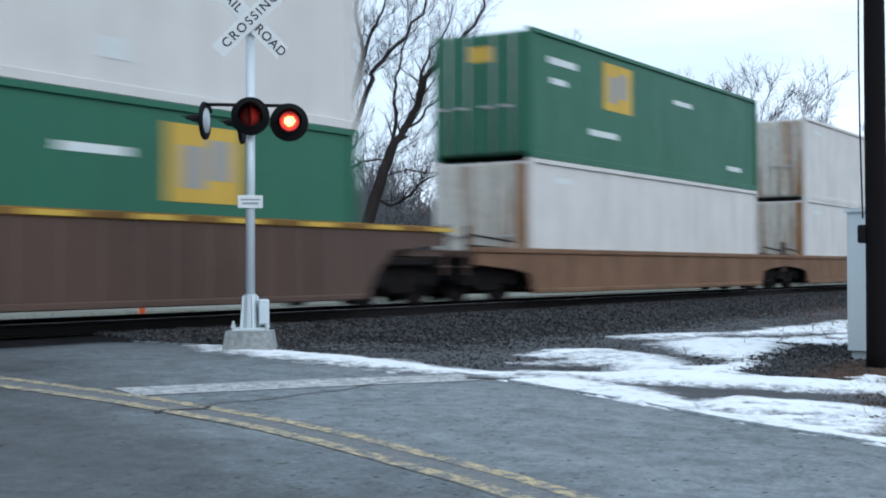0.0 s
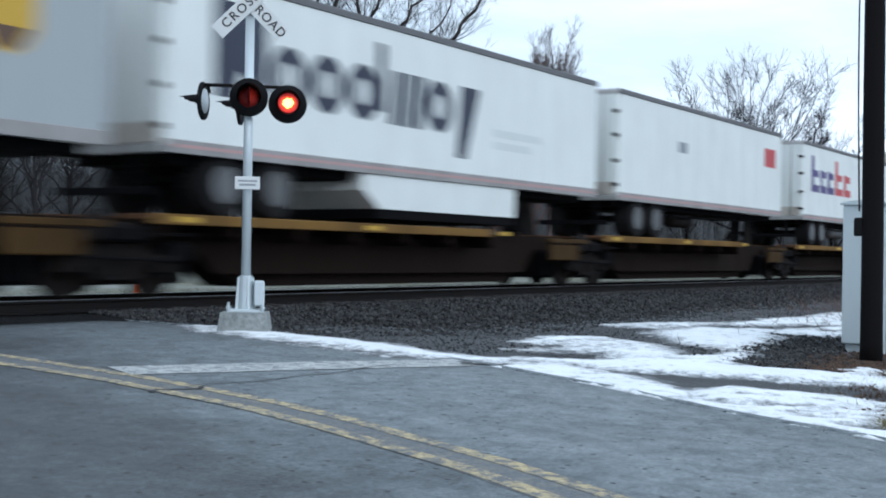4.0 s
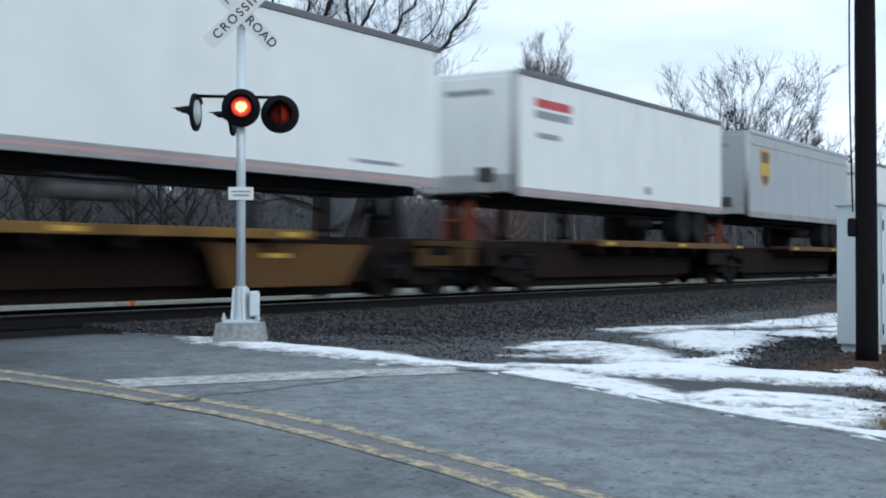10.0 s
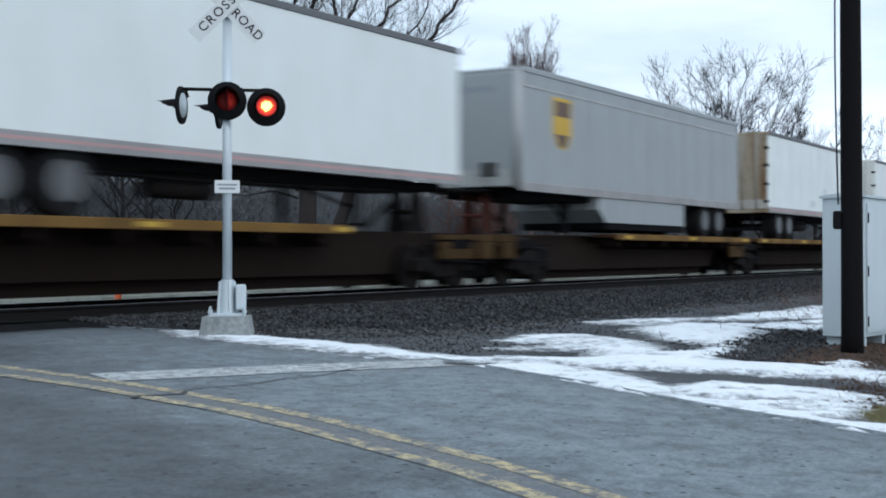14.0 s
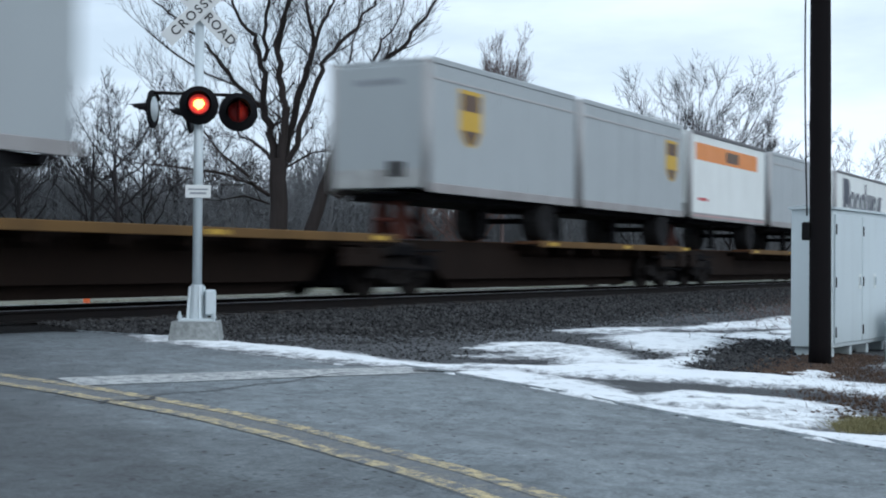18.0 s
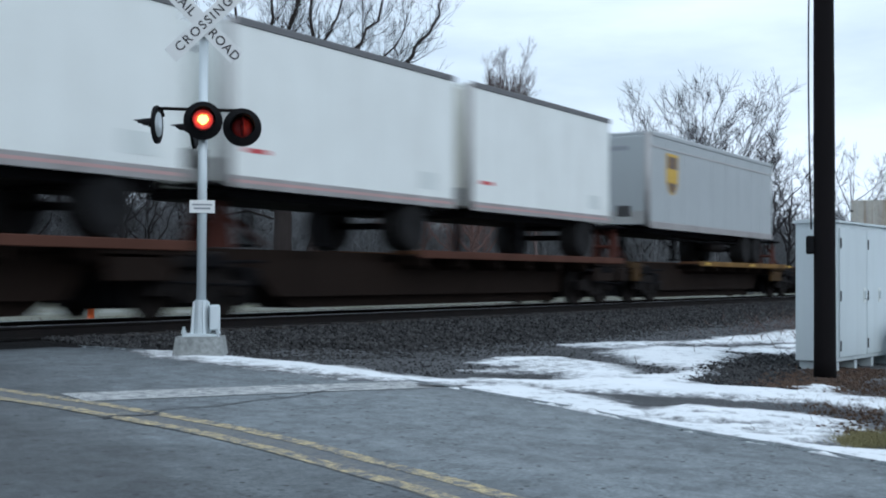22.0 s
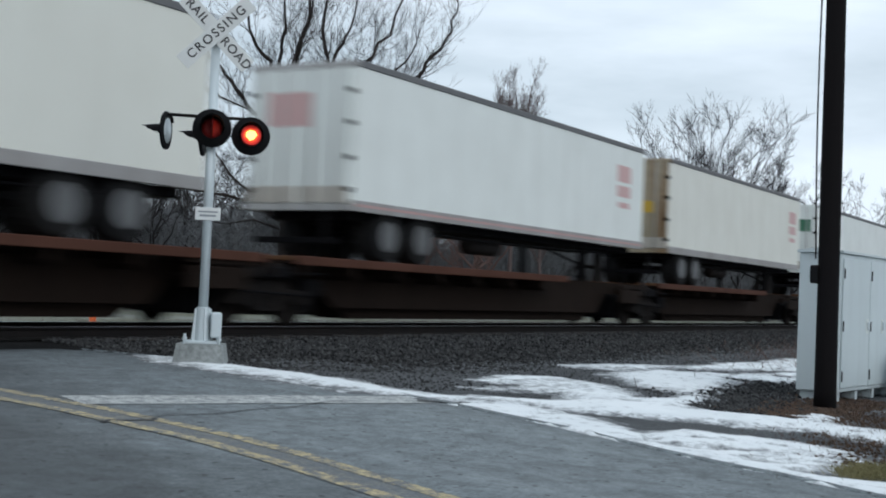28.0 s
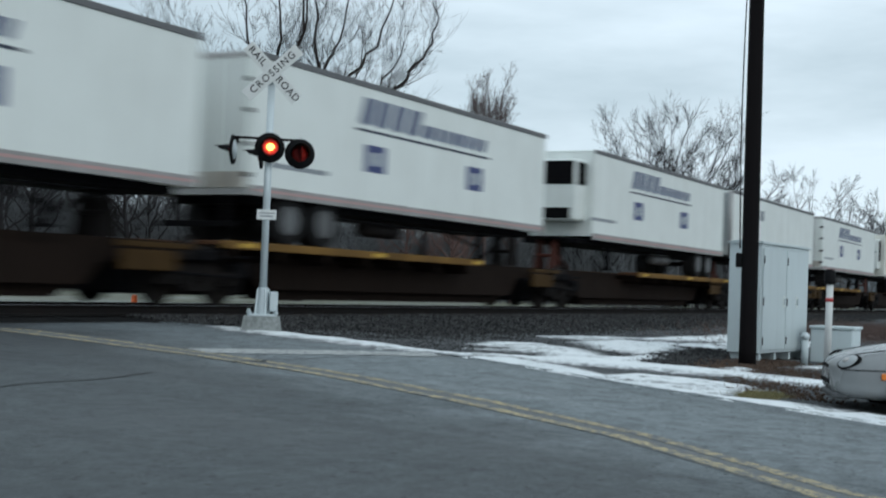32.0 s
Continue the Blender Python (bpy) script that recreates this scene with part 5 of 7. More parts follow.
def trailer(s0, length, col, label, wheels="r", rear=None, roof_band=False, skirt=None, top=5.22, bottom=2.40, nose=False, rails=True, rims=True, reefer=False, pale_unit=False):
    """A highway trailer riding on a railcar. wheels: at the trailing end ('r') or the leading end ('f')."""
    t = rolling(thing("highway_trailer", label, "trailer", group="trailers on the train"), s0, 0.0)
    L, z0, z1 = length, bottom, top
    if reefer:
        x_body = 0.75
    else:
        x_body = 0.0
    part("body", S().box(x_body, L, -SIDE, SIDE, z0 + 0.12, z1 - 0.1, 0.03), col, t, "smooth panelled body")
    for sy in (-1, 1):
        part("bottom_rail", S().box(x_body - 0.01, L + 0.01, sy * SIDE - 0.02, sy * SIDE + 0.02, z0, z0 + 0.21, 0.01), M["bottom_rail"], t, "grimy metal bottom rail")
        part("top_rail", S().box(x_body - 0.01, L + 0.01, sy * SIDE - 0.022, sy * SIDE + 0.022, z1 - 0.13, z1, 0.012), M["roof"] if rails and not roof_band else col, t, "top rail")
    if col is M["white"]:
        part("reflective_tape", S().box(x_body + 0.1, L - 0.1, -SIDE - 0.0225, -SIDE - 0.0195, z0 + 0.09, z0 + 0.14, 0.0005), M["tape"], t, "faded red reflective tape")
    part("roof", S().box(x_body, L, -SIDE + 0.03, SIDE - 0.03, z1 - 0.1, z1 - 0.02, 0.02), col, t)
    if roof_band:
        part("roof_seam", S().box(0, L, -SIDE - 0.014, -SIDE + 0.001, z1 - 0.46, z1 - 0.41, 0.004), M["alu"], t, "raised seam along the side")
    n_s = int(L / 1.25)
    for k in range(1, n_s):
        x = x_body + (L - x_body) * k / n_s
        part("panel_seam", S().box(x - 0.012, x + 0.012, -SIDE - 0.004, -SIDE + 0.001, z0 + 0.17, z1 - 0.13, 0.001), col, t)
    rm = rear or col
    if reefer:
        u = part("reefer_unit", S().box(0.0, 0.76, -0.95, 0.95, z0 + 0.55, z1 - 0.35, 0.06), M["white"], t, "white refrigeration unit with dark grilles")
        if pale_unit:
            part("marking", S().box(-0.008, 0.004, -0.5, 0.1, z1 - 0.95, z1 - 0.65, 0.002), M["mark_red"], u, "small red mark")
            part("vent", S().box(-0.010, 0.004, -0.8, 0.7, z1 - 1.25, z1 - 1.12, 0.004), M["mark_grey"], u, "narrow grey vent")
        else:
            part("grille", S().box(-0.012, 0.004, -0.85, 0.85, z1 - 1.15, z1 - 0.42, 0.01), M["under"], u, "dark air grille")
        part("grille", S().box(0.08, 0.7, -0.962, -0.946, z1 - (1.75 if pale_unit else 1.15), z1 - 0.45, 0.01), M["under"], u, "dark air grille")
        part("guard", S().box(-0.012, 0.004, -0.75, 0.75, z0 + 0.62, z0 + 0.95, 0.01), M["mark_light"] if pale_unit else M["under"], u)
        part("nose_panel", S().box(0.70, 0.752, -SIDE + 0.03, SIDE - 0.03, z0 + 0.1, z1 - 0.1, 0.02), col, t)
    elif nose:
        part("nose_panel", S().box(-0.07, 0.03, -SIDE + 0.12, SIDE - 0.12, z0 + 0.1, z1 - 0.12, 0.05), rm, t, "plain front wall")
        for sy in (-1, 1):
            part("corner_post", S(True).tube((0.0, sy * (SIDE - 0.09), z0 + 0.05), (0.0, sy * (SIDE - 0.09), z1 - 0.05), 0.095, n=12), M["alu"], t, "rounded corner post")
        part("connector_box", S().box(-0.10, -0.05, -0.68, -0.25, z0 + 0.34, z0 + 0.66, 0.03), M["grime"], t, "dark connector box")
        part("grime_band", S().box(-0.0745, -0.0705, -SIDE + 0.16, SIDE - 0.16, z0 + 0.12, z0 + 0.5, 0.001), M["road_grime"], t, "road grime low on the front wall")
        part("marking", S().box(-0.0755, -0.0695, -0.6, 0.6, z1 - 0.55, z1 - 0.42, 0.002), M["mark_grey"], t)
    else:
        for y0 in (-SIDE + 0.07, 0.015):
            d = part("door", S().box(-0.045, 0.03, y0, y0 + SIDE - 0.085, z0 + 0.14, z1 - 0.14, 0.012), rm, t, "rear door")
            part("grime_band", S().box(-0.0495, -0.0455, y0 + 0.02, y0 + SIDE - 0.105, z0 + 0.15, z0 + 0.46, 0.001), M["door_grime"], d, "brown road grime low on the door")
            for fy in (0.3, 0.75):
                y = y0 + fy * (SIDE - 0.085)
                part("lock_rod", S(True).tube((-0.075, y, z0 + 0.1), (-0.075, y, z1 - 0.12), 0.017, n=8), M["alu"], d)
            for zz in (0.35, 0.95, 1.6, 2.2):
                ye = y0 if y0 < -0.5 else y0 + SIDE - 0.085
                part("hinge", S().box(-0.065, -0.04, ye - 0.09, ye + 0.09, z0 + zz, z0 + zz + 0.09, 0.006), M["steel_dark"], d)
        part("door_header", S().box(-0.05, 0.02, -SIDE, SIDE, z1 - 0.14, z1 - 0.01, 0.012), rm if rear else M["alu"], t)
        part("door_sill", S().box(-0.05, 0.02, -SIDE, SIDE, z0, z0 + 0.13, 0.012), rm if rear else M["alu"], t)
        part("bumper_guard", S().box(-0.05, 0.03, -1.0, 1.0, z0 - 0.62, z0 - 0.5, 0.01).box(-0.04, 0.03, -0.7, -0.6, z0 - 0.55, z0 + 0.02, 0.01).box(-0.04, 0.03, 0.6, 0.7, z0 - 0.55, z0 + 0.02, 0.01), M["under"], t)
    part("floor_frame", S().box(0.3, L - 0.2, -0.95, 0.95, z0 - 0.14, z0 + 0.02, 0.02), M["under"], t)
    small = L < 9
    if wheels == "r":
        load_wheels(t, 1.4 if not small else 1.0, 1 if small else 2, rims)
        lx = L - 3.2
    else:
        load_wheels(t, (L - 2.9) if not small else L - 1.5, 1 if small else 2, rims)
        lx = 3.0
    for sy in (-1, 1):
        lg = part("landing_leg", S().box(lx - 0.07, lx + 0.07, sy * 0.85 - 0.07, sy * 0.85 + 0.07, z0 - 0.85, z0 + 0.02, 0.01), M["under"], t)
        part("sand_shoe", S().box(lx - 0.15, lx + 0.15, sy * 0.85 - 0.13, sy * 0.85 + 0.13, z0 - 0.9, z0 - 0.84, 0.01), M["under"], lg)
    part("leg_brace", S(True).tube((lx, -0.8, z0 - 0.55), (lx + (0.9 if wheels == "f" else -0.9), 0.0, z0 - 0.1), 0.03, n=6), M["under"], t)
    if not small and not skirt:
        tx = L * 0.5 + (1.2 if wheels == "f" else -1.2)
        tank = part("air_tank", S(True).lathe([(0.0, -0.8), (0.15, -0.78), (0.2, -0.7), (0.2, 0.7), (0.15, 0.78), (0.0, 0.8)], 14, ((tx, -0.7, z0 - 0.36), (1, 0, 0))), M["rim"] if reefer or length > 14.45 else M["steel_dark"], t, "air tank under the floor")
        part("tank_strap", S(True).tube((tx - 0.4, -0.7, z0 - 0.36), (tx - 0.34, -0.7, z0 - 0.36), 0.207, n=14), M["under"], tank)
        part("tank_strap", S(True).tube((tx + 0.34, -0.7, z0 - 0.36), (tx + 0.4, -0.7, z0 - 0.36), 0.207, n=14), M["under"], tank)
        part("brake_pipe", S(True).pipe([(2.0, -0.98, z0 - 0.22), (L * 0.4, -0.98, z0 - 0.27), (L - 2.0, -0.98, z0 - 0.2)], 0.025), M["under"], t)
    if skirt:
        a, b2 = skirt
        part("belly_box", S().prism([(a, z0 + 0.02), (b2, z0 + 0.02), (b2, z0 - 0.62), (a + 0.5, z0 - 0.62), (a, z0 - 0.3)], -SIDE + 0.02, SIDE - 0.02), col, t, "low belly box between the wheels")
        # a near-black block stands for the shadow below the belly box
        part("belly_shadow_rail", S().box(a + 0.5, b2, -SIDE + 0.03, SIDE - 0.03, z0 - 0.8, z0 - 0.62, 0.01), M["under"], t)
    return t


def mark(t, x0, x1, z0, z1, m, label="painted marking", lean=0.0, name="marking"):
    return part(name, on_side(S(), x0, x1, z0, z1), M[m], t, label)


def shield(t, x, w=1.0, z=3.43, h=1.25):
    s = S().prism([(x, z + h), (x + w, z + h), (x + w, z + 0.3 * h), (x + w * 0.78, z + 0.08 * h), (x + w * 0.5, z), (x + w * 0.22, z + 0.08 * h), (x, z + 0.3 * h)], -SIDE - 0.007, -SIDE - 0.001)
    p = part("shield_emblem", s, M["mark_yellow"], t, "yellow and brown shield emblem")
    part("shield_field", S().prism([(x + 0.1 * w, z + 0.64 * h), (x + 0.9 * w, z + 0.64 * h), (x + 0.9 * w, z + 0.93 * h), (x + 0.1 * w, z + 0.93 * h)], -SIDE - 0.011, -SIDE - 0.0075), M["mark_brown"], p)
    part("shield_field", S().prism([(x + 0.12 * w, z + 0.3 * h), (x + 0.88 * w, z + 0.3 * h), (x + 0.7 * w, z + 0.1 * h), (x + 0.5 * w, z + 0.04 * h), (x + 0.3 * w, z + 0.1 * h)], -SIDE - 0.011, -SIDE - 0.0075), M["mark_brown"], p)


def ring_plate(cx, cz, rx, rz, ix, iz, n=28):
    """A flat oval ring on the side of a load, in one skin."""
    s = S()
    for y in (-SIDE - 0.006, -SIDE - 0.001):
        for qx, qz in ((rx, rz), (ix, iz)):
            s.v += [(cx + qx * math.cos(6.28319 * k / n), y, cz + qz * math.sin(6.28319 * k / n)) for k in range(n)]
    for k in range(n):
        j = (k + 1) % n
        s.f += [(k, j, n + j, n + k), (2 * n + k, 3 * n + k, 3 * n + j, 2 * n + j), (k, 2 * n + k, 2 * n + j, j), (n + k, n + j, 3 * n + j, 3 * n + k)]
    return s


def big_word(t, x0, x1, z0, h):
    """A haulier's mark as a row of plain dark shapes: a notched block, discs with pale centres, slanted bars."""
    y0, y1, w = -SIDE - 0.006, -SIDE - 0.001, (x1 - x0) / 7.7

    def put(shape):
        part("mark_shape", shape, M["mark_navy"], t, "large dark painted shape")

    put(S().prism([(x0, z0), (x0 + w * 0.5, z0), (x0 + w * 0.62, z0 + h * 0.45), (x0 + w * 1.2, z0 + h * 0.1), (x0 + w * 1.2, z0 + h * 1.3), (x0 + w * 0.95, z0 + h * 1.5), (x0, z0 + h * 1.5)], y0, y1))
    for k in (1.28, 2.28, 3.3, 5.75):
        put(ring_plate(x0 + w * (k + 0.47), z0 + h * 0.5, w * 0.47, h * 0.5, w * 0.17, h * 0.24))
    put(on_side(S(), x0 + w * 4.18, x0 + w * 4.42, z0 + h * 0.2, z0 + h * 1.45))
    for k in range(3):
        xa = x0 + w * (4.55 + 0.4 * k)
        put(S().prism([(xa, z0), (xa + w * 0.3, z0), (xa + w * 0.42, z0 + h), (xa + w * 0.12, z0 + h)], y0, y1))
    put(S().prism([(x0 + w * 6.85, z0 - h * 0.45), (x0 + w * 7.2, z0 - h * 0.45), (x0 + w * 7.7, z0 + h), (x0 + w * 7.0, z0 + h)], y0, y1))
    for zz, ln in ((0.1, 2.3), (-0.16, 1.9)):
        for k in range(int(ln / 0.24)):
            mark(t, x1 + 0.6 + 0.24 * k, x1 + 0.78 + 0.24 * k, z0 + zz, z0 + zz + 0.16, "mark_light", "row of faded bars")


def blue_squares(t, L, sgn=1):
    """A long leaning word as a row of grey-blue bars over a rule, with two blue squares below."""
    x0 = L * 0.275
    x = x0
    for k in range(13):
        h, w = (0.58, 0.70) if k < 4 else (0.3, 0.40)
        part("letter_block", S().prism([(x, 4.3), (x + w * 0.8, 4.3), (x + w * 0.8 + h * 0.35, 4.3 + h), (x + h * 0.35, 4.3 + h)], -SIDE - 0.006, -SIDE - 0.001).prism([(x + 0.1, 4.26), (x + w * 0.5, 4.26), (x + w * 0.5, 4.3), (x + 0.1, 4.3)], -SIDE - 0.006, -SIDE - 0.001), M["mark_slate"], t, "leaning letter-sized bar")
        x += w * 0.98 - (0.0 if k % 4 else 0.05)
    mark(t, x0 - 0.1, x0 + 6.3, 4.12, 4.18, "mark_navy", "thin dark rule")
    for x in (x0 + 0.3, x0 + 5.1):
        p = mark(t, x, x + 0.85, 3.25, 3.85, "mark_blue", "blue square emblem")
        part("star", on_side(S(), x + 0.3, x + 0.55, 3.4, 3.7, -SIDE - 0.006), M["mark_light"], p)
    mark(t, 0.5, 2.6, 3.0, 3.1, "mark_grey", "row of small bars")


def spine(s0, length, colour="ochre", hitch="f", label="yellow-edged spine car platform", deck=(0.0, 0.62), hitch_mat="hitch_orange", low=False, tail=False, head=False, web=False):
    """One platform of a spine car: a centre sill, side decks under the tyres, a hitch and the shared truck."""
    c = rolling(thing("spine_car", label, "railway car", group="cars of the train"), s0)
    L = length
    cm = M[colour]
    part("centre_sill", S().prism([(0.2, 1.18), (0.2, 0.75), (2.2, 0.75), (3.2, 0.12), (L - 3.0, 0.12), (L - 2.0, 0.75), (L - 0.2, 0.75), (L - 0.2, 1.18)], -0.42, 0.42), M["spine_shade_brown"], c, "deep dark centre sill")
    x0, x1 = deck[0] * L + 0.3, deck[1] * L
    for sy in (-1, 1):
        d = part("side_deck", S().box(x0, x1, sy * 0.94 - 0.34, sy * 0.94 + 0.34, 1.16, 1.24, 0.01), M["rust_deck"], c, "narrow wheel deck")
        ye = sy * 1.29
        part("edge_beam", S().box(x0, x1, ye - 0.025, ye + 0.025, 1.09, 1.25, 0.012), cm, d, "painted edge beam")
        for k in range(int((x1 - x0) / 1.6) + 1):
            x = x0 + 0.2 + 1.6 * k
            part("outrigger", S().prism([(x, 1.12), (x + 0.09, 1.12), (x + 0.09, 0.86), (x, 0.95)], min(sy * 0.42, sy * 1.27), max(sy * 0.42, sy * 1.27)), M["spine_shade_brown"], d)
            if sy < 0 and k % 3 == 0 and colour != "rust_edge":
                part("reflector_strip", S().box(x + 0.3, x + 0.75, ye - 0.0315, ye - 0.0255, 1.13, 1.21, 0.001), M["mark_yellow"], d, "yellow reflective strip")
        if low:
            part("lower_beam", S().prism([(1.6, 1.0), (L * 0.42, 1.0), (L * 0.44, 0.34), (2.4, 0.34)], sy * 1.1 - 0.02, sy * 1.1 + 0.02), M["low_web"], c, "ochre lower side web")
        # near-black web: the shade under the deck is in its colour
        part("lower_beam", S().prism([(1.6, 1.0), (L - 1.9, 1.0), (L - 2.6, 0.34), (2.4, 0.34)], sy * 0.62 - 0.02, sy * 0.62 + 0.02), M["spine_shade_brown"], c, "lower side web")
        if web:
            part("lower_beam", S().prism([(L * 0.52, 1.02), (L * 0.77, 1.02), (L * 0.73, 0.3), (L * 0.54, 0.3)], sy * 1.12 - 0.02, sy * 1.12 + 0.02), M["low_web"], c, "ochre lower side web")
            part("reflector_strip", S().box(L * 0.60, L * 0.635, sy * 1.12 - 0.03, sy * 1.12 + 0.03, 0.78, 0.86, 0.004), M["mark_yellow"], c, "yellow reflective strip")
        part("end_step", S().box(L - 2.3, L - 0.9, sy * 1.18 - 0.05, sy * 1.18 + 0.05, 0.62, 0.98, 0.02).box(L - 2.4, L - 0.5, sy * 1.2 - 0.06, sy * 1.2 + 0.06, 1.02, 1.12, 0.012), M["sill_ochre"] if colour == "ochre" else M["spine_shade_brown"], c, "end step and sill")
    hx = L - 1.7 if hitch == "f" else 1.3
    h = part("hitch", S().prism([(hx - 0.36, 1.2), (hx + 0.36, 1.2), (hx + 0.12, 2.12), (hx - 0.12, 2.12)], -0.28, -0.2).prism([(hx - 0.36, 1.2), (hx + 0.36, 1.2), (hx + 0.12, 2.12), (hx - 0.12, 2.12)], 0.2, 0.28).tube((hx - 0.25, -0.28, 1.6), (hx - 0.25, 0.28, 1.6), 0.05, n=8), M[hitch_mat], c, "folding hitch stand")
    part("hitch_plate", S().box(hx - 0.45, hx + 0.4, -0.45, 0.45, 2.12, 2.2, 0.03), M["under"], h, "dark fifth-wheel plate")
    part("hitch_strut", S(True).tube((hx - 0.1, 0, 2.05), (hx - (1.6 if hitch == "f" else -1.6), 0, 1.25), 0.05, n=8), M[hitch_mat], h)
    # two units share a truck at a joint; at the ends of a five-unit car each has its own
    for x in ([1.9] if tail else [-0.1]) + ([L - 1.9] if head else []):
        truck(c, x)
    for sy in (-1, 1):
        part("articulation_arm", S().box(-0.9, 0.7, sy * 0.5 - 0.07, sy * 0.5 + 0.07, 0.84, 1.05, 0.03), M["spine_shade_brown"], c)
    for x, wide in [(1.4 if tail else 0.0, 1.5 if tail else 1.7)] + ([(L - 1.4, 1.5)] if head else []):
        # a plain block in the shade-black colour fills the joint
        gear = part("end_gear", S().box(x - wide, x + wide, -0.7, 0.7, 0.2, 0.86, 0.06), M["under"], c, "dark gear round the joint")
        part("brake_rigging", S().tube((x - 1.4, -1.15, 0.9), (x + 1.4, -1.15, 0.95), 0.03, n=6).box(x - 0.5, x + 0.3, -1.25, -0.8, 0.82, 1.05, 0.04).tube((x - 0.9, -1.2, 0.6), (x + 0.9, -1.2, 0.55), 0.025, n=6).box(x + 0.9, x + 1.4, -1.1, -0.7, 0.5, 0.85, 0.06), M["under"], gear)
        part("brake_cylinder", S(True).tube((x - 0.3, -0.95, 1.0), (x + 0.45, -0.95, 1.0), 0.11, n=12), M["steel_dark"], gear)
    if tail or head:
        for x in ([0.5] if tail else []) + ([L - 0.5] if head else []):
            sill = part("end_sill", S().box(x - 0.42, x + 0.42, -1.27, 1.27, 0.98, 1.14, 0.02).box(x - 0.3, x + 0.3, -1.29, -1.2, 0.62, 0.98, 0.02), M["sill_ochre"] if colour == "ochre" else M["spine_shade_brown"], c, "end sill with a hand step")
            part("grab_iron", S(True).pipe([(x - 0.25, -1.28, 1.14), (x - 0.25, -1.3, 1.62), (x + 0.25, -1.3, 1.62), (x + 0.25, -1.28, 1.14)], 0.018), M["steel_dark"], sill)
        if tail:
            part("coupler", S().box(-0.55, 0.3, -0.12, 0.12, 0.72, 0.95, 0.04), M["steel_dark"], c, "knuckle coupler")
    part("brake_wheel", S(True).lathe([(0.0, -0.01), (0.22, -0.01), (0.24, 0.0), (0.22, 0.012), (0.0, 0.012)], 18, ((L - 0.75, -1.22, 1.05), (0, -1, 0))), M["steel_dark"], c)
    return c


def flat_car(s0, length, label):
    c = rolling(thing("flat_car", label, "railway car", group="cars of the train"), s0)
    L = length
    part("deck", S().box(0.1, L - 0.1, -1.35, 1.35, 1.0, 1.07, 0.01), M["rust_deck"], c)
    for sy in (-1, 1):
        sd = part("side_sill", S().box(0, L, sy * 1.36 - 0.04, sy * 1.36 + 0.04, 0.72, 1.08, 0.015), M["flat_red"], c, "dark red side sill")
        if sy < 0:
            for k in range(int(L / 1.9)):
                part("reflector_strip", S().box(0.6 + 1.9 * k, 1.3 + 1.9 * k, -1.4065, -1.4005, 0.87, 0.95, 0.001), M["worn_strip"], sd, "worn pale strip")
    part("centre_sill", S().prism([(0.2, 1.0), (0.2, 0.7), (3.4, 0.7), (4.2, 0.28), (L - 4.2, 0.28), (L - 3.4, 0.7), (L - 0.2, 0.7), (L - 0.2, 1.0)], -0.3, 0.3), M["under"], c)
    truck(c, 2.0)
    truck(c, L - 2.0)
    for hx in (L - 1.6, L * 0.5 - 1.2):
        h = part("hitch", S().prism([(hx - 0.5, 1.06), (hx + 0.5, 1.06), (hx + 0.16, 2.12), (hx - 0.16, 2.12)], -0.3, 0.3), M["steel_dark"], c, "hitch stand")
        part("hitch_plate", S().box(hx - 0.45, hx + 0.4, -0.45, 0.45, 2.12, 2.2, 0.03), M["under"], h)
    return c


# double-stack cars at the head of the view
for s0, L, style, lower, upper in ((66.6, 15.0, "low", "green", "cwhite"), (45.3, 15.0, "low", "rusty_white", "cwhite"), (24.95, 15.1, "low", "cwhite", "green"), (3.5, 15.0, "ribbed", "green", "cwhite"), (-17.9, 14.9, "smooth", "green", "cwhite")):
    well_car(s0 - 2.9, L + 5.9, style, {"low": "tan low-sided well car", "ribbed": "brown well car with ribbed sides and yellow top rail", "smooth": "brown smooth-sided well car with yellow strips"}[style])
    zl = 0.53
    for z, name in ((zl, lower), (zl + 2.9, upper)):
        lab = {"green": "dark green container with a yellow emblem", "cwhite": "dirty white container with rust-stained doors", "rusty_white": "rust-streaked dirty white container"}[name]
        d = {"green": M["green"], "cwhite": M["rusty_white"], "rusty_white": M["rusty_white"]}[name]
        logo = (L * (0.25 if upper == "green" else 0.685), 1.7) if name == "green" else None
        marks = ((0.9, 1.4, 2.2, 0.16), (1.0, 0.8, 1.75, 0.14), (L * 0.55, 1.3, 2.05, 0.13), (L - 2.6, 1.2, 0.5, 0.14), (3.0, 1.6, 0.75, 0.15)) if name == "green" else ((L * 0.08, 0.9, 2.4, 0.12), (L * 0.6, 0.5, 0.5, 0.3))
        container(s0, L, z, M[name] if name != "rusty_white" else M["cwhite"], lab, d, logo, marks)

# trailers: place of the trailing end, length, and looks
T = {}
W_, G_ = M["white"], M["grey"]
T["express"] = trailer(-37.1, 14.5, W_, "white trailer with blue and red blocks", "r")
for k, (m_, w) in enumerate((("mark_purple", 1.0), ("mark_purple", 0.8), ("mark_purple", 0.9), ("mark_red", 1.1), ("mark_red", 0.95))):
    x = 1.0 + sum((1.0, 0.8, 0.9, 1.1, 0.95)[:k]) * 1.15
    part("letter_block", on_side(on_side(S(), x, x + 0.32 * w, 3.45, 4.75 if k in (0, 3) else 4.3), x + 0.32 * w, x + w, 3.45, 3.72).box(x + 0.32 * w, x + w * 0.9, -SIDE - 0.006, -SIDE - 0.001, 4.0, 4.25, 0), M[m_], T["express"], "large coloured letter-sized block")
mark(T["express"], 9.0, 9.8, 3.0, 3.25, "mark_grey")
T["a"] = trailer(-52.8, 13.2, W_, "plain white trailer with small red marks", "r")
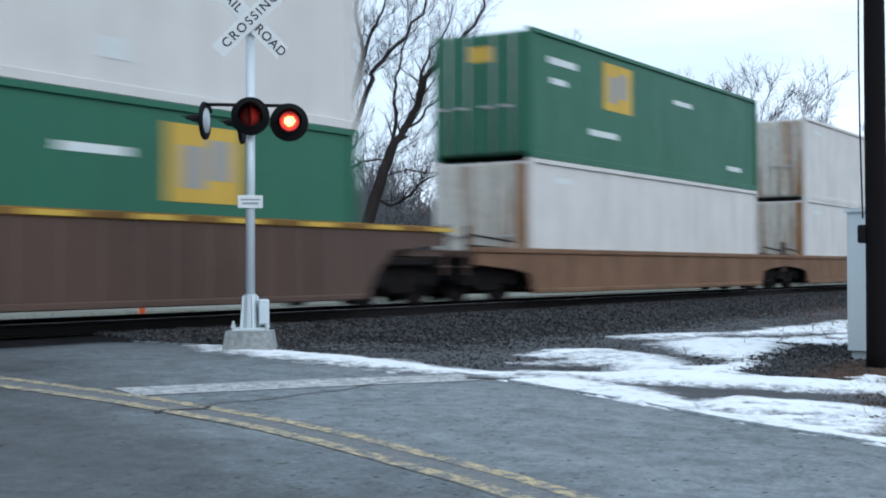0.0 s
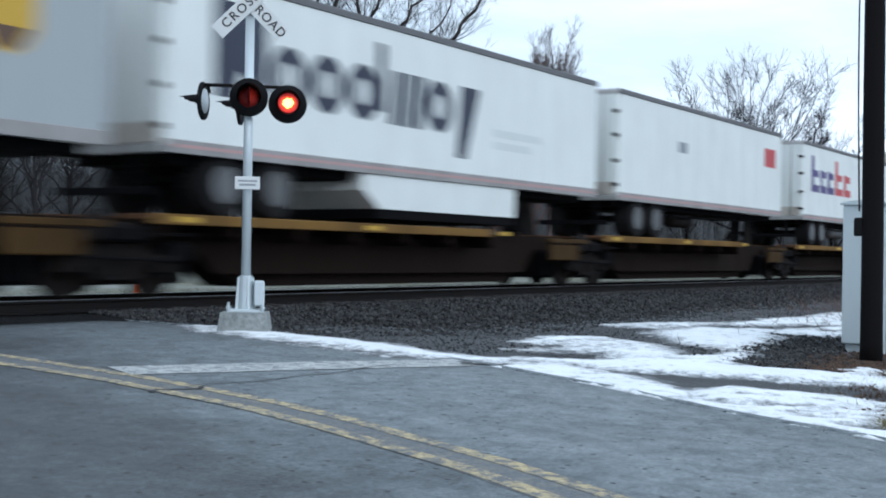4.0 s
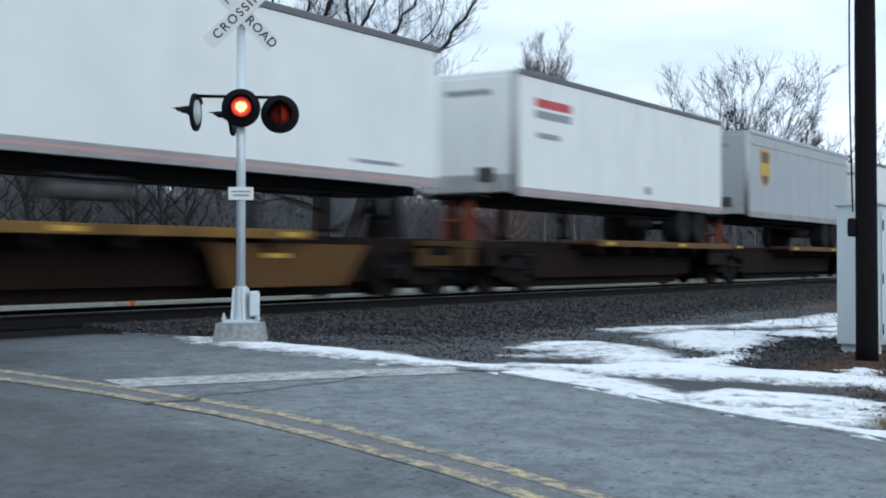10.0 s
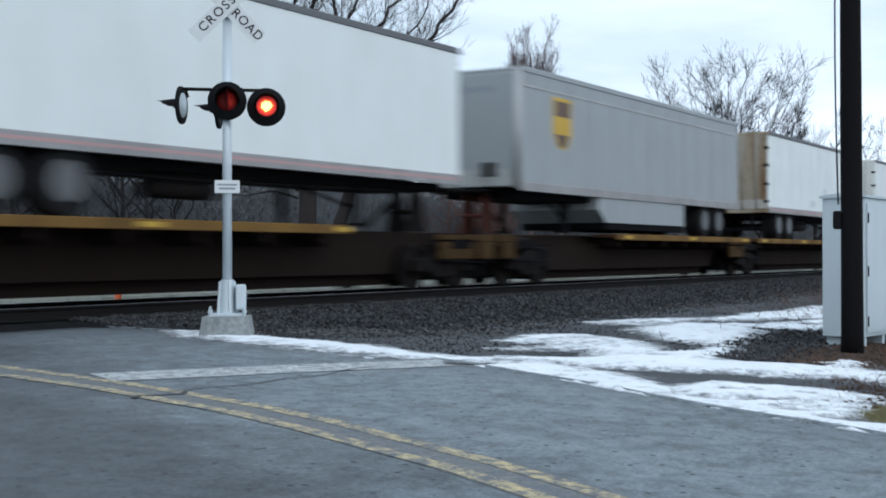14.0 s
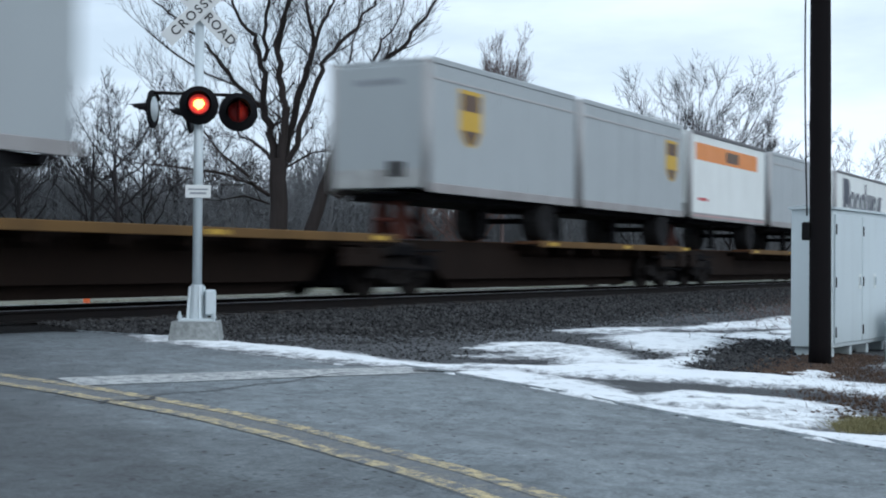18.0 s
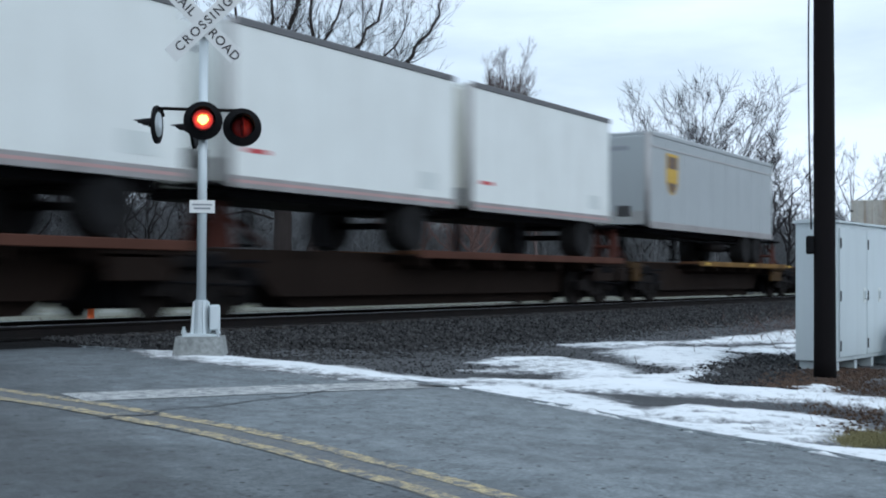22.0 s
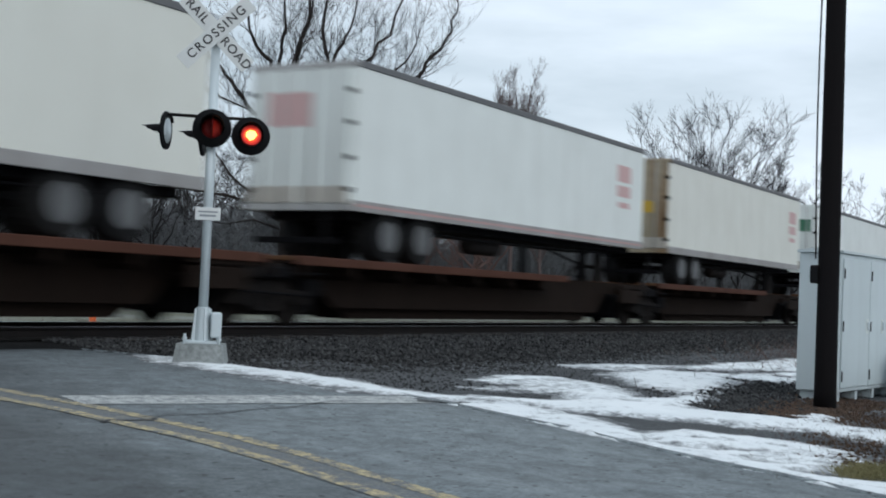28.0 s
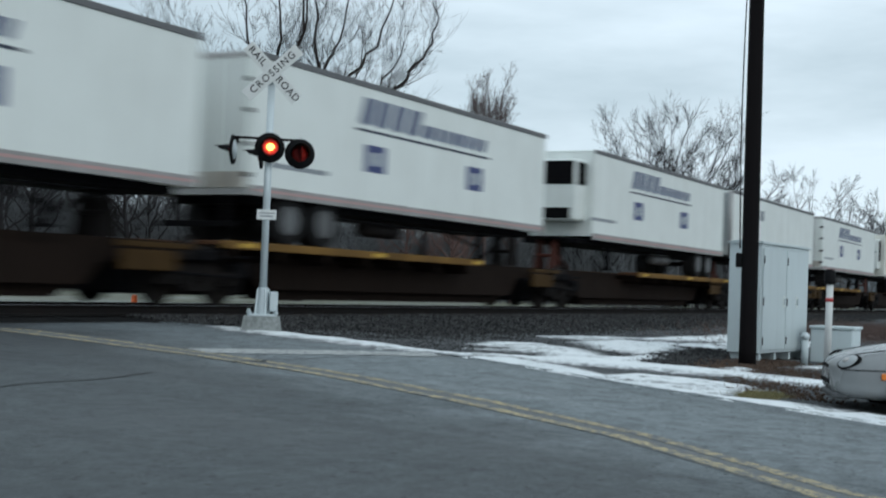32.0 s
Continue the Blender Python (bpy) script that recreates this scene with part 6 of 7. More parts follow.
mark(T["a"], 11.4, 12.5, 4.0, 4.6, "mark_red", "small red marks")
mark(T["a"], 4.0, 4.6, 3.9, 4.2, "mark_grey")
T["road1"] = trailer(-68.7, 14.6, W_, "white trailer with large dark lettering and belly box", "r", skirt=(5.0, 10.6))
big_word(T["road1"], 1.0, 9.0, 3.35, 1.0)
T["g1"] = trailer(-82.1, 12.3, G_, "grey trailer with a shield emblem near its front", "r", roof_band=True, nose=True, rims=False)
shield(T["g1"], 10.0)
T["road2"] = trailer(-100.5, 14.2, W_, "white trailer with large dark lettering and belly box", "f", skirt=(3.4, 9.4), nose=True)
big_word(T["road2"], 0.9, 8.6, 3.35, 1.0)
T["b"] = trailer(-116.6, 12.9, W_, "white trailer with rust-stained tan rear doors", "r", rear=M["tan"])
mark(T["b"], 2.5, 3.3, 3.9, 4.6, "mark_light")
mark(T["b"], 6.5, 8.2, 2.8, 2.9, "mark_light")
T["c"] = trailer(-134.7, 14.7, W_, "white trailer with a red word block", "f", nose=True)
for k in range(4):
    mark(T["c"], 10.0 + 0.75 * k, 10.55 + 0.75 * k, 4.1, 4.7, "mark_red", "red letter-sized block")
mark(T["c"], 10.0, 12.9, 3.95, 4.0, "mark_red", "thin red rule")
mark(T["c"], 5.6, 6.4, 3.2, 3.4, "mark_faded")
mark(T["c"], 6.8, 7.8, 3.2, 3.4, "mark_light")
T["d"] = trailer(-150.0, 13.1, W_, "white trailer with faint grey marks", "f", rear=M["cream"], nose=True, rims=False)
mark(T["d"], 4.6, 5.3, 4.0, 4.3, "mark_light")
mark(T["d"], 9.6, 10.2, 3.6, 4.5, "mark_light")
T["g2"] = trailer(-165.9, 12.0, G_, "grey trailer with a shield emblem near its tail", "f", roof_band=True, nose=True, rims=False)
shield(T["g2"], 1.1)
T["e"] = trailer(-181.4, 12.9, W_, "white trailer with small red and grey bars", "f", nose=True, rims=False)
mark(T["e"], 0.8, 2.6, 4.45, 4.65, "mark_red")
mark(T["e"], 0.8, 2.6, 4.2, 4.38, "mark_grey")
mark(T["e"], 0.9, 2.0, 3.75, 3.88, "mark_grey")
mark(T["e"], 7.0, 7.4, 2.75, 2.95, "mark_grey")
T["f"] = trailer(-199.5, 14.8, W_, "clean plain white trailer", "r", rear=M["cream"])
mark(T["f"], 1.0, 2.0, 2.75, 2.82, "mark_grey")
mark(T["f"], 12.0, 13.4, 2.75, 2.82, "mark_grey")
T["ground"] = trailer(-215.2, 14.6, M["midgrey"], "grey trailer with a purple block near its front", "r", skirt=(5.2, 11.4), rails=False)
p_ = mark(T["ground"], 11.2, 14.1, 3.95, 4.75, "mark_purple", "purple panel with pale bars")
part("bar", on_side(S(), 11.4, 12.5, 4.3, 4.5, -SIDE - 0.006), M["mark_light"], p_)
part("bar", on_side(S(), 11.4, 13.2, 4.1, 4.2, -SIDE - 0.006), M["mark_light"], p_)
T["h"] = trailer(-229.4, 13.1, W_, "white trailer with tan-stained rear doors", "r", rear=M["cream"])
mark(T["h"], 9.0, 12.6, 4.75, 4.9, "mark_grey")
mark(T["h"], 11.0, 11.8, 2.75, 2.85, "mark_grey")
T["i"] = trailer(-245.2, 13.0, W_, "white trailer with a small red logo and dirty tan doors", "r", rear=M["tan"])
mark(T["i"], 10.6, 11.6, 4.3, 4.7, "mark_red", "small red block")
mark(T["i"], 11.7, 12.6, 4.3, 4.75, "mark_grey")
mark(T["i"], 11.5, 12.4, 3.75, 3.9, "mark_light")
mark(T["i"], 5.2, 5.9, 2.75, 3.0, "mark_light")
mark(T["i"], 7.0, 7.5, 3.0, 3.5, "mark_light")
T["g3"] = trailer(-263.5, 15.0, M["midgrey"], "grey trailer with a shield emblem and belly box", "f", roof_band=True, skirt=(4.2, 10.2), nose=True)
shield(T["g3"], 1.6)
T["rusty"] = trailer(-279.3, 13.1, W_, "old white trailer with rust-streaked tan rear doors", "r", rear=M["tan"])
T["road3"] = trailer(-313.3, 14.6, W_, "white trailer with large dark lettering and belly box", "f", skirt=(4.0, 10.2), nose=True)
big_word(T["road3"], 1.2, 9.6, 3.35, 1.05)
for nm, s0, L in (("p1", -323.7, 7.4), ("p2", -341.1, 7.6), ("p3", -348.8, 7.25), ("p4", -366.0, 7.5)):
    T[nm] = trailer(s0, L, G_, "short grey trailer with a shield emblem", "f", roof_band=True, nose=True, rims=False)
    shield(T[nm], L - 1.5 if nm in ("p1", "p2") else 1.2)
T["orange"] = trailer(-332.6, 8.0, W_, "short white trailer with an orange banner", "f", nose=True, rims=False)
ob_ = mark(T["orange"], 0.3, 7.0, 4.3, 4.85, "mark_orange", "long orange banner")
part("bar", on_side(S(), 3.4, 4.8, 4.4, 4.75, -SIDE - 0.006), M["mark_brown"], ob_)
mark(T["orange"], 0.6, 1.5, 3.0, 3.1, "mark_red")
T["rusty2"] = trailer(-383.0, 13.9, W_, "white trailer with heavily rust-streaked rear doors", "r", rear=M["rusty_white"])
T["g4"] = trailer(-419.3, 12.4, G_, "grey trailer with a shield emblem near its tail", "f", roof_band=True, nose=True, rims=False)
shield(T["g4"], 1.3)
for nm, s0, L in (("q1", -429.9, 7.6), ("q2", -438.0, 7.3), ("q3", -446.9, 7.8), ("carrier", -455.0, 7.7), ("q4", -463.5, 7.5), ("q5", -471.9, 7.6)):
    T[nm] = trailer(s0, L, W_, "short plain white trailer" if nm != "carrier" else "short white trailer with blue blocks and an orange arrow", "f", nose=True, rims=False, rear=M["cream"] if nm == "q1" else None)
    mark(T[nm], 0.35, 0.95, 3.0, 3.08, "mark_red", "small red mark")
    mark(T[nm], L - 1.4, L - 0.7, 2.75, 3.1, "mark_light")
c_ = T["carrier"]
for k in range(3):
    part("letter_block", on_side(on_side(S(), 0.9 + 0.95 * k, 1.2 + 0.95 * k, 3.95, 4.85), 1.2 + 0.95 * k, 1.7 + 0.95 * k, 4.5 if k < 2 else 3.95, 4.85 if k < 2 else 4.15), M["mark_blue"], c_, "blue letter-sized block")
part("arrow", S().prism([(1.0, 3.75), (3.6, 3.75), (1.0, 3.2)], -SIDE - 0.006, -SIDE - 0.001), M["mark_orange"], c_, "orange arrow shape")
mark(c_, 2.3, 3.6, 3.2, 3.32, "mark_grey")
part("end_panel", S().box(-0.08, -0.0705, -0.9, 0.3, 4.0, 4.6, 0.002), M["mark_orange"], T["q5"], "orange panel on the front wall")
T["line"] = trailer(-490.5, 15.2, W_, "white trailer with grey oval rings near its front", "r", rear=M["cream"])
for cx_, r_ in ((12.75, 0.40), (13.45, 0.37)):
    part("oval_emblem", ring_plate(cx_, 4.22, 1.4 * r_, r_, 1.0 * r_, 0.66 * r_), M["mark_grey"], T["line"], "grey oval ring")
mark(T["line"], 11.9, 15.0, 3.42, 3.52, "mark_grey", "grey rule")
mark(T["line"], 13.0, 14.2, 3.66, 3.78, "mark_pink", "thin faded red bar")
mark(T["line"], 12.6, 14.0, 3.1, 3.2, "mark_pink", "thin faded red bar")
T["g5"] = trailer(-504.8, 12.4, G_, "grey trailer with a shield emblem near its front", "r", roof_band=True, nose=True, rims=False)
shield(T["g5"], 10.3)
T["j"] = trailer(-525.0, 15.0, W_, "white trailer with small green panels", "r", rear=M["white"])
part("green_panel", on_side(S(), 1.4, 2.6, 4.1, 4.6), M["mark_green"], T["j"], "small green panel")
part("green_panel", S().box(-0.0515, -0.0455, -1.0, -0.2, 4.1, 4.6, 0.001), M["mark_green"], T["j"], "small green panel")
mark(T["j"], 10.5, 12.5, 3.0, 3.1, "mark_grey")
T["cream"] = trailer(-542.1, 14.4, M["cream"], "cream trailer with a tan rear frame", "r", rear=M["tan"])
part("green_panel", S().box(-0.0515, -0.0455, -0.75, -0.25, 3.6, 3.95, 0.001), M["mark_yellow"], T["cream"], "yellow panel on the door")
for nm, s0, kw in (("s1", -558.6, {}), ("s2", -577.4, {"reefer": True, "pale_unit": True})):
    T[nm] = trailer(s0, 14.4 if nm == "s1" else 14.8, W_ if nm == "s1" else M["cream"], "white trailer with a small red emblem" if nm == "s1" else "off-white refrigerated trailer with its cooling unit at the tail", "r" if nm == "s1" else "f", **kw)
for nm, x in (("s1", 12.5), ("s2", 2.1), ("cream", 12.9)):
    part("red_emblem", on_side(on_side(on_side(S(), x, x + 0.9, 4.15, 4.6), x, x + 0.9, 3.75, 4.05), x + 0.1, x + 0.85, 3.45, 3.6), M["mark_pink"], T[nm], "red block emblem")
part("red_emblem", S().box(-0.0515, -0.0455, -0.25, 0.75, 4.0, 4.65, 0.001), M["mark_pink"], T["s1"], "red emblem on the doors")
for nm, s0, kw in (("l1", -594.8, {}), ("l2", -627.3, {"reefer": True}), ("l3", -643.9, {}), ("l4", -660.0, {}), ("l5", -677.0, {})):
    LL = 13.6 if nm == "l3" else 14.5
    T[nm] = trailer(s0, LL, W_, "white trailer with a leaning grey word and two blue squares", "f" if kw else "r", **kw)
    blue_squares(T[nm], LL)
T["k"] = trailer(-611.5, 14.5, W_, "white trailer with one small grey emblem", "f", nose=True, rear=M["midgrey"])
mark(T["k"], 4.2, 4.9, 4.2, 4.65, "mark_grey")
mark(T["k"], 3.6, 4.8, 2.8, 2.9, "mark_light")

# the cars under them: from the middle of one gap to the middle of the next
CARS_FRONT = ((-38.4, 16.9, "r", 0), (-54.0, 15.6, "r", 0), (-69.3, 15.3, "r", 0), (-84.2, 14.9, "r", 0), (-102.1, 17.9, "f", 0), (-118.3, 16.2, "r", 0), (-135.8, 17.5, "f", 1), (-152.0, 16.2, "f", 1), (-167.2, 15.2, "f", 1), (-183.1, 15.9, "f", 1))
CARS_MIDDLE = ((-200.0, 16.9, "r", 0), (-215.8, 15.8, "r", 0), (-230.8, 15.0, "r", 0), (-246.9, 16.1, "r", 0), (-264.6, 17.7, "f", 0), (-281.0, 16.4, "r", 0), (-298.2, 17.2, "f", 0), (-314.8, 16.6, "f", 0), (-333.0, 18.2, "f", 1), (-349.6, 16.6, "f", 1), (-367.5, 17.9, "f", 1))
CARS_REAR = ((-386.4, 18.9, "r", 0), (-404.6, 18.2, "f", 0), (-420.9, 16.3, "f", 0), (-438.4, 17.5, "f", 2), (-455.4, 17.0, "f", 2), (-473.2, 17.8, "f", 2), (-526.4, 17.0, "r", 2), (-543.2, 16.8, "r", 2), (-560.6, 17.4, "r", 2), (-578.9, 18.3, "f", 2), (-595.8, 16.9, "r", 0), (-611.9, 16.1, "f", 0), (-628.5, 16.6, "f", 0), (-645.0, 16.5, "r", 0), (-661.2, 16.2, "r", 0), (-678.2, 17.0, "r", 0))
CAR_ENDS = (-21.5, -102.1, -183.1, -264.6, -333.0, -420.9, -473.2, -509.4, -595.8)
for s0, L, end, tone in CARS_FRONT + CARS_MIDDLE + CARS_REAR:
    col = ("ochre", "dull_ochre", "rust_edge")[tone]
    spine(s0, L, col, "f" if end == "r" else "r", ("yellow-edged spine car platform with a hitch stand", "yellow-edged spine car platform with an orange hitch", "rusty brown spine car platform with a hitch stand")[tone],
          (0.0, 0.66) if end == "r" else (0.34, 0.97), "hitch_orange" if tone == 1 and s0 > -200 else "hitch_dark" if tone == 1 or s0 in (-298.2, -404.6, -314.8) or end == "f" else "steel_dark", low=s0 in (-298.2, -404.6), tail=s0 in CAR_ENDS, head=round(s0 + L, 1) in CAR_ENDS, web=s0 in (-38.4, -200.0))
flat_car(-507.2, 33.6, "dark red flat car carrying two trailers")

# ---- trees beyond the railway ----
def limbed_tree(seed, limbs, twig=0.009, levels=5, reach_=1.0, fork=3, rise=0.10, every=1, first=3):
    """A bare tree grown on given main limbs: each is a chain of (x, y, z), with its thickness at both ends."""
    rnd = random.Random(seed)
    tr, cr = S(True), S(True)

    def shoot(p, d, r, le, level):
        seg = 3 if level < levels else 2
        pts = []
        for k in range(seg):
            d = (d + Vector((rnd.gauss(0, 0.13), rnd.gauss(0, 0.13), rnd.gauss(rise, 0.09)))).normalized()
            q = p + d * (le / seg)
            cr.tube(p, q, r, r * 0.8, 4 if level < 4 and r > 0.02 else 3, caps=False)
            p, r = q, r * 0.8
            pts.append((p, d, r))
        if level >= levels:
            return
        for i in range(fork):
            q, dd, rr = pts[-1] if i == 0 else pts[rnd.randint(0, seg - 1)]
            side = Vector((rnd.gauss(0, 1), rnd.gauss(0, 1), rnd.gauss(0.1, 0.6))).normalized()
            nd = (dd + side * (0.25 if i == 0 else rnd.uniform(0.55, 1.0))).normalized()
            shoot(q, nd, max(twig * 0.6, rr * (0.8 if i == 0 else 0.6)), le * (0.75 if i == 0 else rnd.uniform(0.55, 0.8)), level + 1)

    for k, (chain, r0, r1) in enumerate(limbs):
        # smooth the chain into many crooked joints
        pts = []
        for a, b2 in zip(chain, chain[1:]):
            for u in np.linspace(0, 1, 3, endpoint=False):
                w = 0.06 if k and r0 > 0.05 else 0.025
                pts.append(Vector(a).lerp(Vector(b2), u) + (Vector((rnd.gauss(0, w), rnd.gauss(0, w), 0)) if pts else Vector()))
        pts.append(Vector(chain[-1]))
        m = len(pts) - 1
        span = min(1.0, sum((q - p).length for p, q in zip(pts, pts[1:])) / 2.2)
        (tr if k == 0 else cr).limb(pts, r0, r1, 12 if k == 0 else 7 if r0 > 0.05 else 4)
        for q in range(1, m):
            if k and q % every == 0:
                for _ in range(1 + q % 2):
                    d = (pts[q + 1] - pts[q]).normalized()
                    side = Vector((rnd.gauss(0, 1), rnd.gauss(0, 1), rnd.gauss(0.2, 0.5))).normalized()
                    rr = (r0 + (r1 - r0) * q / m) * rnd.uniform(0.2, 0.4)
                    shoot(pts[q], (d * 0.8 + side * rnd.uniform(0.6, 1.0)).normalized(), max(twig, rr), span * reach_ * rnd.uniform(0.6, 1.3), first)
        if k:
            d = (pts[-1] - pts[-2]).normalized()
            for _ in range(3):
                shoot(pts[-1], (d + Vector((rnd.gauss(0, 0.3), rnd.gauss(0, 0.3), 0.1))).normalized(), r1 * 0.8, span * reach_ * 1.4, first)
    return tr, cr


def plant(az, dist, shapes, bark, label, rz=0):
    x, y = dist * math.cos(radians(az)), dist * math.sin(radians(az))
    t = thing("tree", label, "tree", pose(x, y, ground_z(x, y) + 0.02, 0, 0, rz), group="bare trees beyond the railway")
    part("trunk", shapes[0], bark, t, "dark bare trunk")
    part("crown", shapes[1], bark, t, "leafless branches and twigs")
    return t


plant(37.37, 46, limbed_tree(11, [
    ([(0, 0, -0.3), (0.05, 0, 2.2), (0.0, 0, 4.6)], 0.36, 0.29),
    ([(-0.14, 0.1, 4.3), (-0.34, 0.2, 5.5), (-0.55, 0.3, 6.4), (-0.55, 0.4, 7.7), (-0.65, 0.5, 8.5), (-1.25, 0.6, 9.3), (-1.7, 0.7, 10.2), (-2.0, 0.7, 12.2)], 0.165, 0.03),
    ([(-0.55, 0.4, 8.1), (-0.45, 0.1, 9.3), (-0.4, 0.0, 10.6), (-0.7, -0.2, 12.6)], 0.085, 0.025),
    ([(0.12, -0.1, 4.3), (0.2, -0.2, 5.9), (0.1, -0.3, 7.1), (-0.08, -0.4, 8.3), (-0.04, -0.4, 9.3), (0.36, -0.3, 10.5), (0.6, -0.3, 13.2)], 0.17, 0.03),
    ([(-0.08, -0.4, 8.3), (0.2, -0.9, 9.3), (0.5, -1.2, 10.8), (0.3, -1.4, 12.8)], 0.08, 0.025),
    ([(0.2, 0.1, 4.4), (0.67, 0.4, 6.9), (0.97, 0.6, 7.9), (1.27, 0.8, 8.7), (1.07, 0.9, 9.7), (0.9, 1.0, 10.8), (1.1, 1.0, 12.8)], 0.145, 0.03),
    ([(1.25, 0.8, 8.7), (1.6, 1.1, 9.7), (1.9, 1.3, 10.5), (2.3, 1.4, 12.4)], 0.075, 0.025),
    ([(0.3, -0.1, 4.5), (0.97, -0.5, 6.3), (1.48, -0.8, 7.7), (1.78, -0.9, 8.3), (2.6, -1.2, 9.1), (3.2, -1.2, 9.9), (3.9, -1.2, 12.0)], 0.115, 0.028),
    ([(-0.5, 0.3, 6.4), (-1.45, 0.9, 7.2), (-2.06, 1.2, 8.1), (-2.56, 1.3, 8.8), (-3.6, 1.4, 9.6), (-4.6, 1.5, 10.4)], 0.095, 0.024),
    ([(-1.6, 0.9, 7.3), (-2.6, 0.4, 7.6), (-3.6, 0.2, 8.2), (-4.5, 0.0, 8.9)], 0.05, 0.02),
    ([(-0.3, 0.0, 3.3), (-1.0, -0.4, 3.7), (-2.0, -0.7, 4.0), (-2.7, -0.8, 4.1), (-3.7, -0.9, 4.2), (-4.9, -1.0, 4.3)], 0.075, 0.02),
    ([(-0.3, 0.1, 4.6), (-0.85, 0.3, 5.2), (-1.25, 0.4, 5.4), (-1.65, 0.5, 6.0), (-2.5, 0.6, 6.4)], 0.07, 0.022),
    ([(-0.3, 0.2, 3.0), (-1.2, 0.5, 3.3), (-2.2, 0.7, 3.1)], 0.05, 0.02),
    ([(-1.0, -0.4, 3.9), (-2.1, -0.6, 4.8), (-2.7, -0.6, 5.6), (-3.5, -0.6, 6.2)], 0.05, 0.02),
    ([(0.25, 0.2, 4.3), (1.2, 0.6, 4.9), (1.9, 0.8, 5.0)], 0.05, 0.02)], 0.0085, 6, 0.9), M["bark"], "large dark bare tree with upright forking limbs", -52.6)
plant(36.8, 46, limbed_tree(23, [
    ([(0, 0, -0.3), (0.35, 0, 1.1), (0.77, 0, 2.3), (1.17, 0, 3.5), (1.47, 0, 4.5), (1.8, 0.0, 5.4)], 0.27, 0.17),
    ([(1.78, 0, 5.3), (2.28, 0.2, 6.0), (2.7, 0.3, 6.9), (2.9, 0.4, 7.7), (3.3, 0.5, 8.3), (4.0, 0.6, 8.8), (4.6, 0.7, 9.6), (5.1, 0.7, 10.6), (5.4, 0.7, 11.6)], 0.155, 0.025),
    ([(1.7, 0.0, 5.3), (1.98, 0.5, 6.7), (1.94, 0.8, 7.7), (2.08, 1.0, 8.6), (2.4, 1.1, 9.8)], 0.075, 0.022),
    ([(2.38, 0.2, 6.1), (3.0, -0.3, 6.7), (3.6, -0.5, 7.2)], 0.055, 0.02),
    ([(2.7, 0.3, 6.9), (2.8, -0.3, 7.9), (3.2, -0.6, 8.8), (3.8, -0.8, 9.8)], 0.07, 0.022),
    ([(1.17, 0, 3.5), (1.78, -0.3, 3.25), (2.4, -0.5, 3.6), (3.0, -0.6, 4.2), (3.8, -0.7, 4.5), (4.4, -0.7, 4.8)], 0.065, 0.02),
    ([(1.4, 0, 4.3), (2.3, 0.5, 4.6), (3.1, 0.8, 4.5)], 0.045, 0.02)], 0.0085, 6, 0.8), M["bark"], "dark bare tree leaning away from its neighbour", -53.2)


def ascending_limbs(seed, h, width, low=0.3, steep=1.2, count=12, trunk=0.17, cone=0.0):
    """A leader that runs to the top, with side limbs that rise at a slant under a rounded or pointed outline."""
    rnd = random.Random(seed)
    lean = rnd.uniform(-0.04, 0.04) * h
    limbs = [([(0, 0, -0.2), (lean * 0.2, 0, h * 0.3), (lean * 0.6, 0, h * 0.6), (lean, 0, h * 0.9)], trunk, 0.02)]
    for k in range(count):
        u = low + (0.92 - low) * (k + rnd.uniform(-0.3, 0.3)) / count
        dome = math.sqrt(max(0.06, 1 - ((u - 0.5) / 0.6) ** 2))
        r = width * (dome * (1 - cone) + cone * (1.1 - u)) * rnd.uniform(0.7, 1.15)
        a, z = k * 2.4 + rnd.uniform(-0.5, 0.5), h * u * 0.8
        c, s_, top = math.cos(a), math.sin(a), min(h * rnd.uniform(0.92, 1.0), z + r * steep * rnd.uniform(0.8, 1.3))
        limbs.append(([(lean * u, 0, z), (c * r * 0.35, s_ * r * 0.35, z + (top - z) * 0.3), (c * r * 0.75, s_ * r * 0.75, z + (top - z) * 0.65), (c * r, s_ * r, top)], trunk * (0.55 - 0.35 * u), 0.014))
    return limbs


plant(28.9, 62, limbed_tree(31, ascending_limbs(31, 10.2, 2.7, 0.12, 1.0, 34, 0.13, 0.8), 0.010, 5, 0.5, 4, 0.08, 1), M["bark_red"], "broad spire-shaped tree with russet bare twigs")
plant(27.45, 64, limbed_tree(33, ascending_limbs(33, 12.2, 1.1, 0.45, 2.5, 40, 0.14), 0.010, 5, 0.5, 4, 0.2, 1), M["bark_pink"], "narrow upright tree with an oval crown of pale twigs")
plant(26.1, 64, limbed_tree(35, ascending_limbs(35, 9.4, 0.9, 0.3, 1.8, 18, 0.11), 0.010, 5, 0.45, 4, 0.15, 1), M["bark_pink"], "small narrow tree with pale upright twigs")
plant(31.1, 66, limbed_tree(41, ascending_limbs(41, 6.4, 1.7, 0.12, 0.9, 20, 0.11), 0.0095, 5, 0.5, 4, 0.04, 2), M["bark_red"], "small round russet tree")
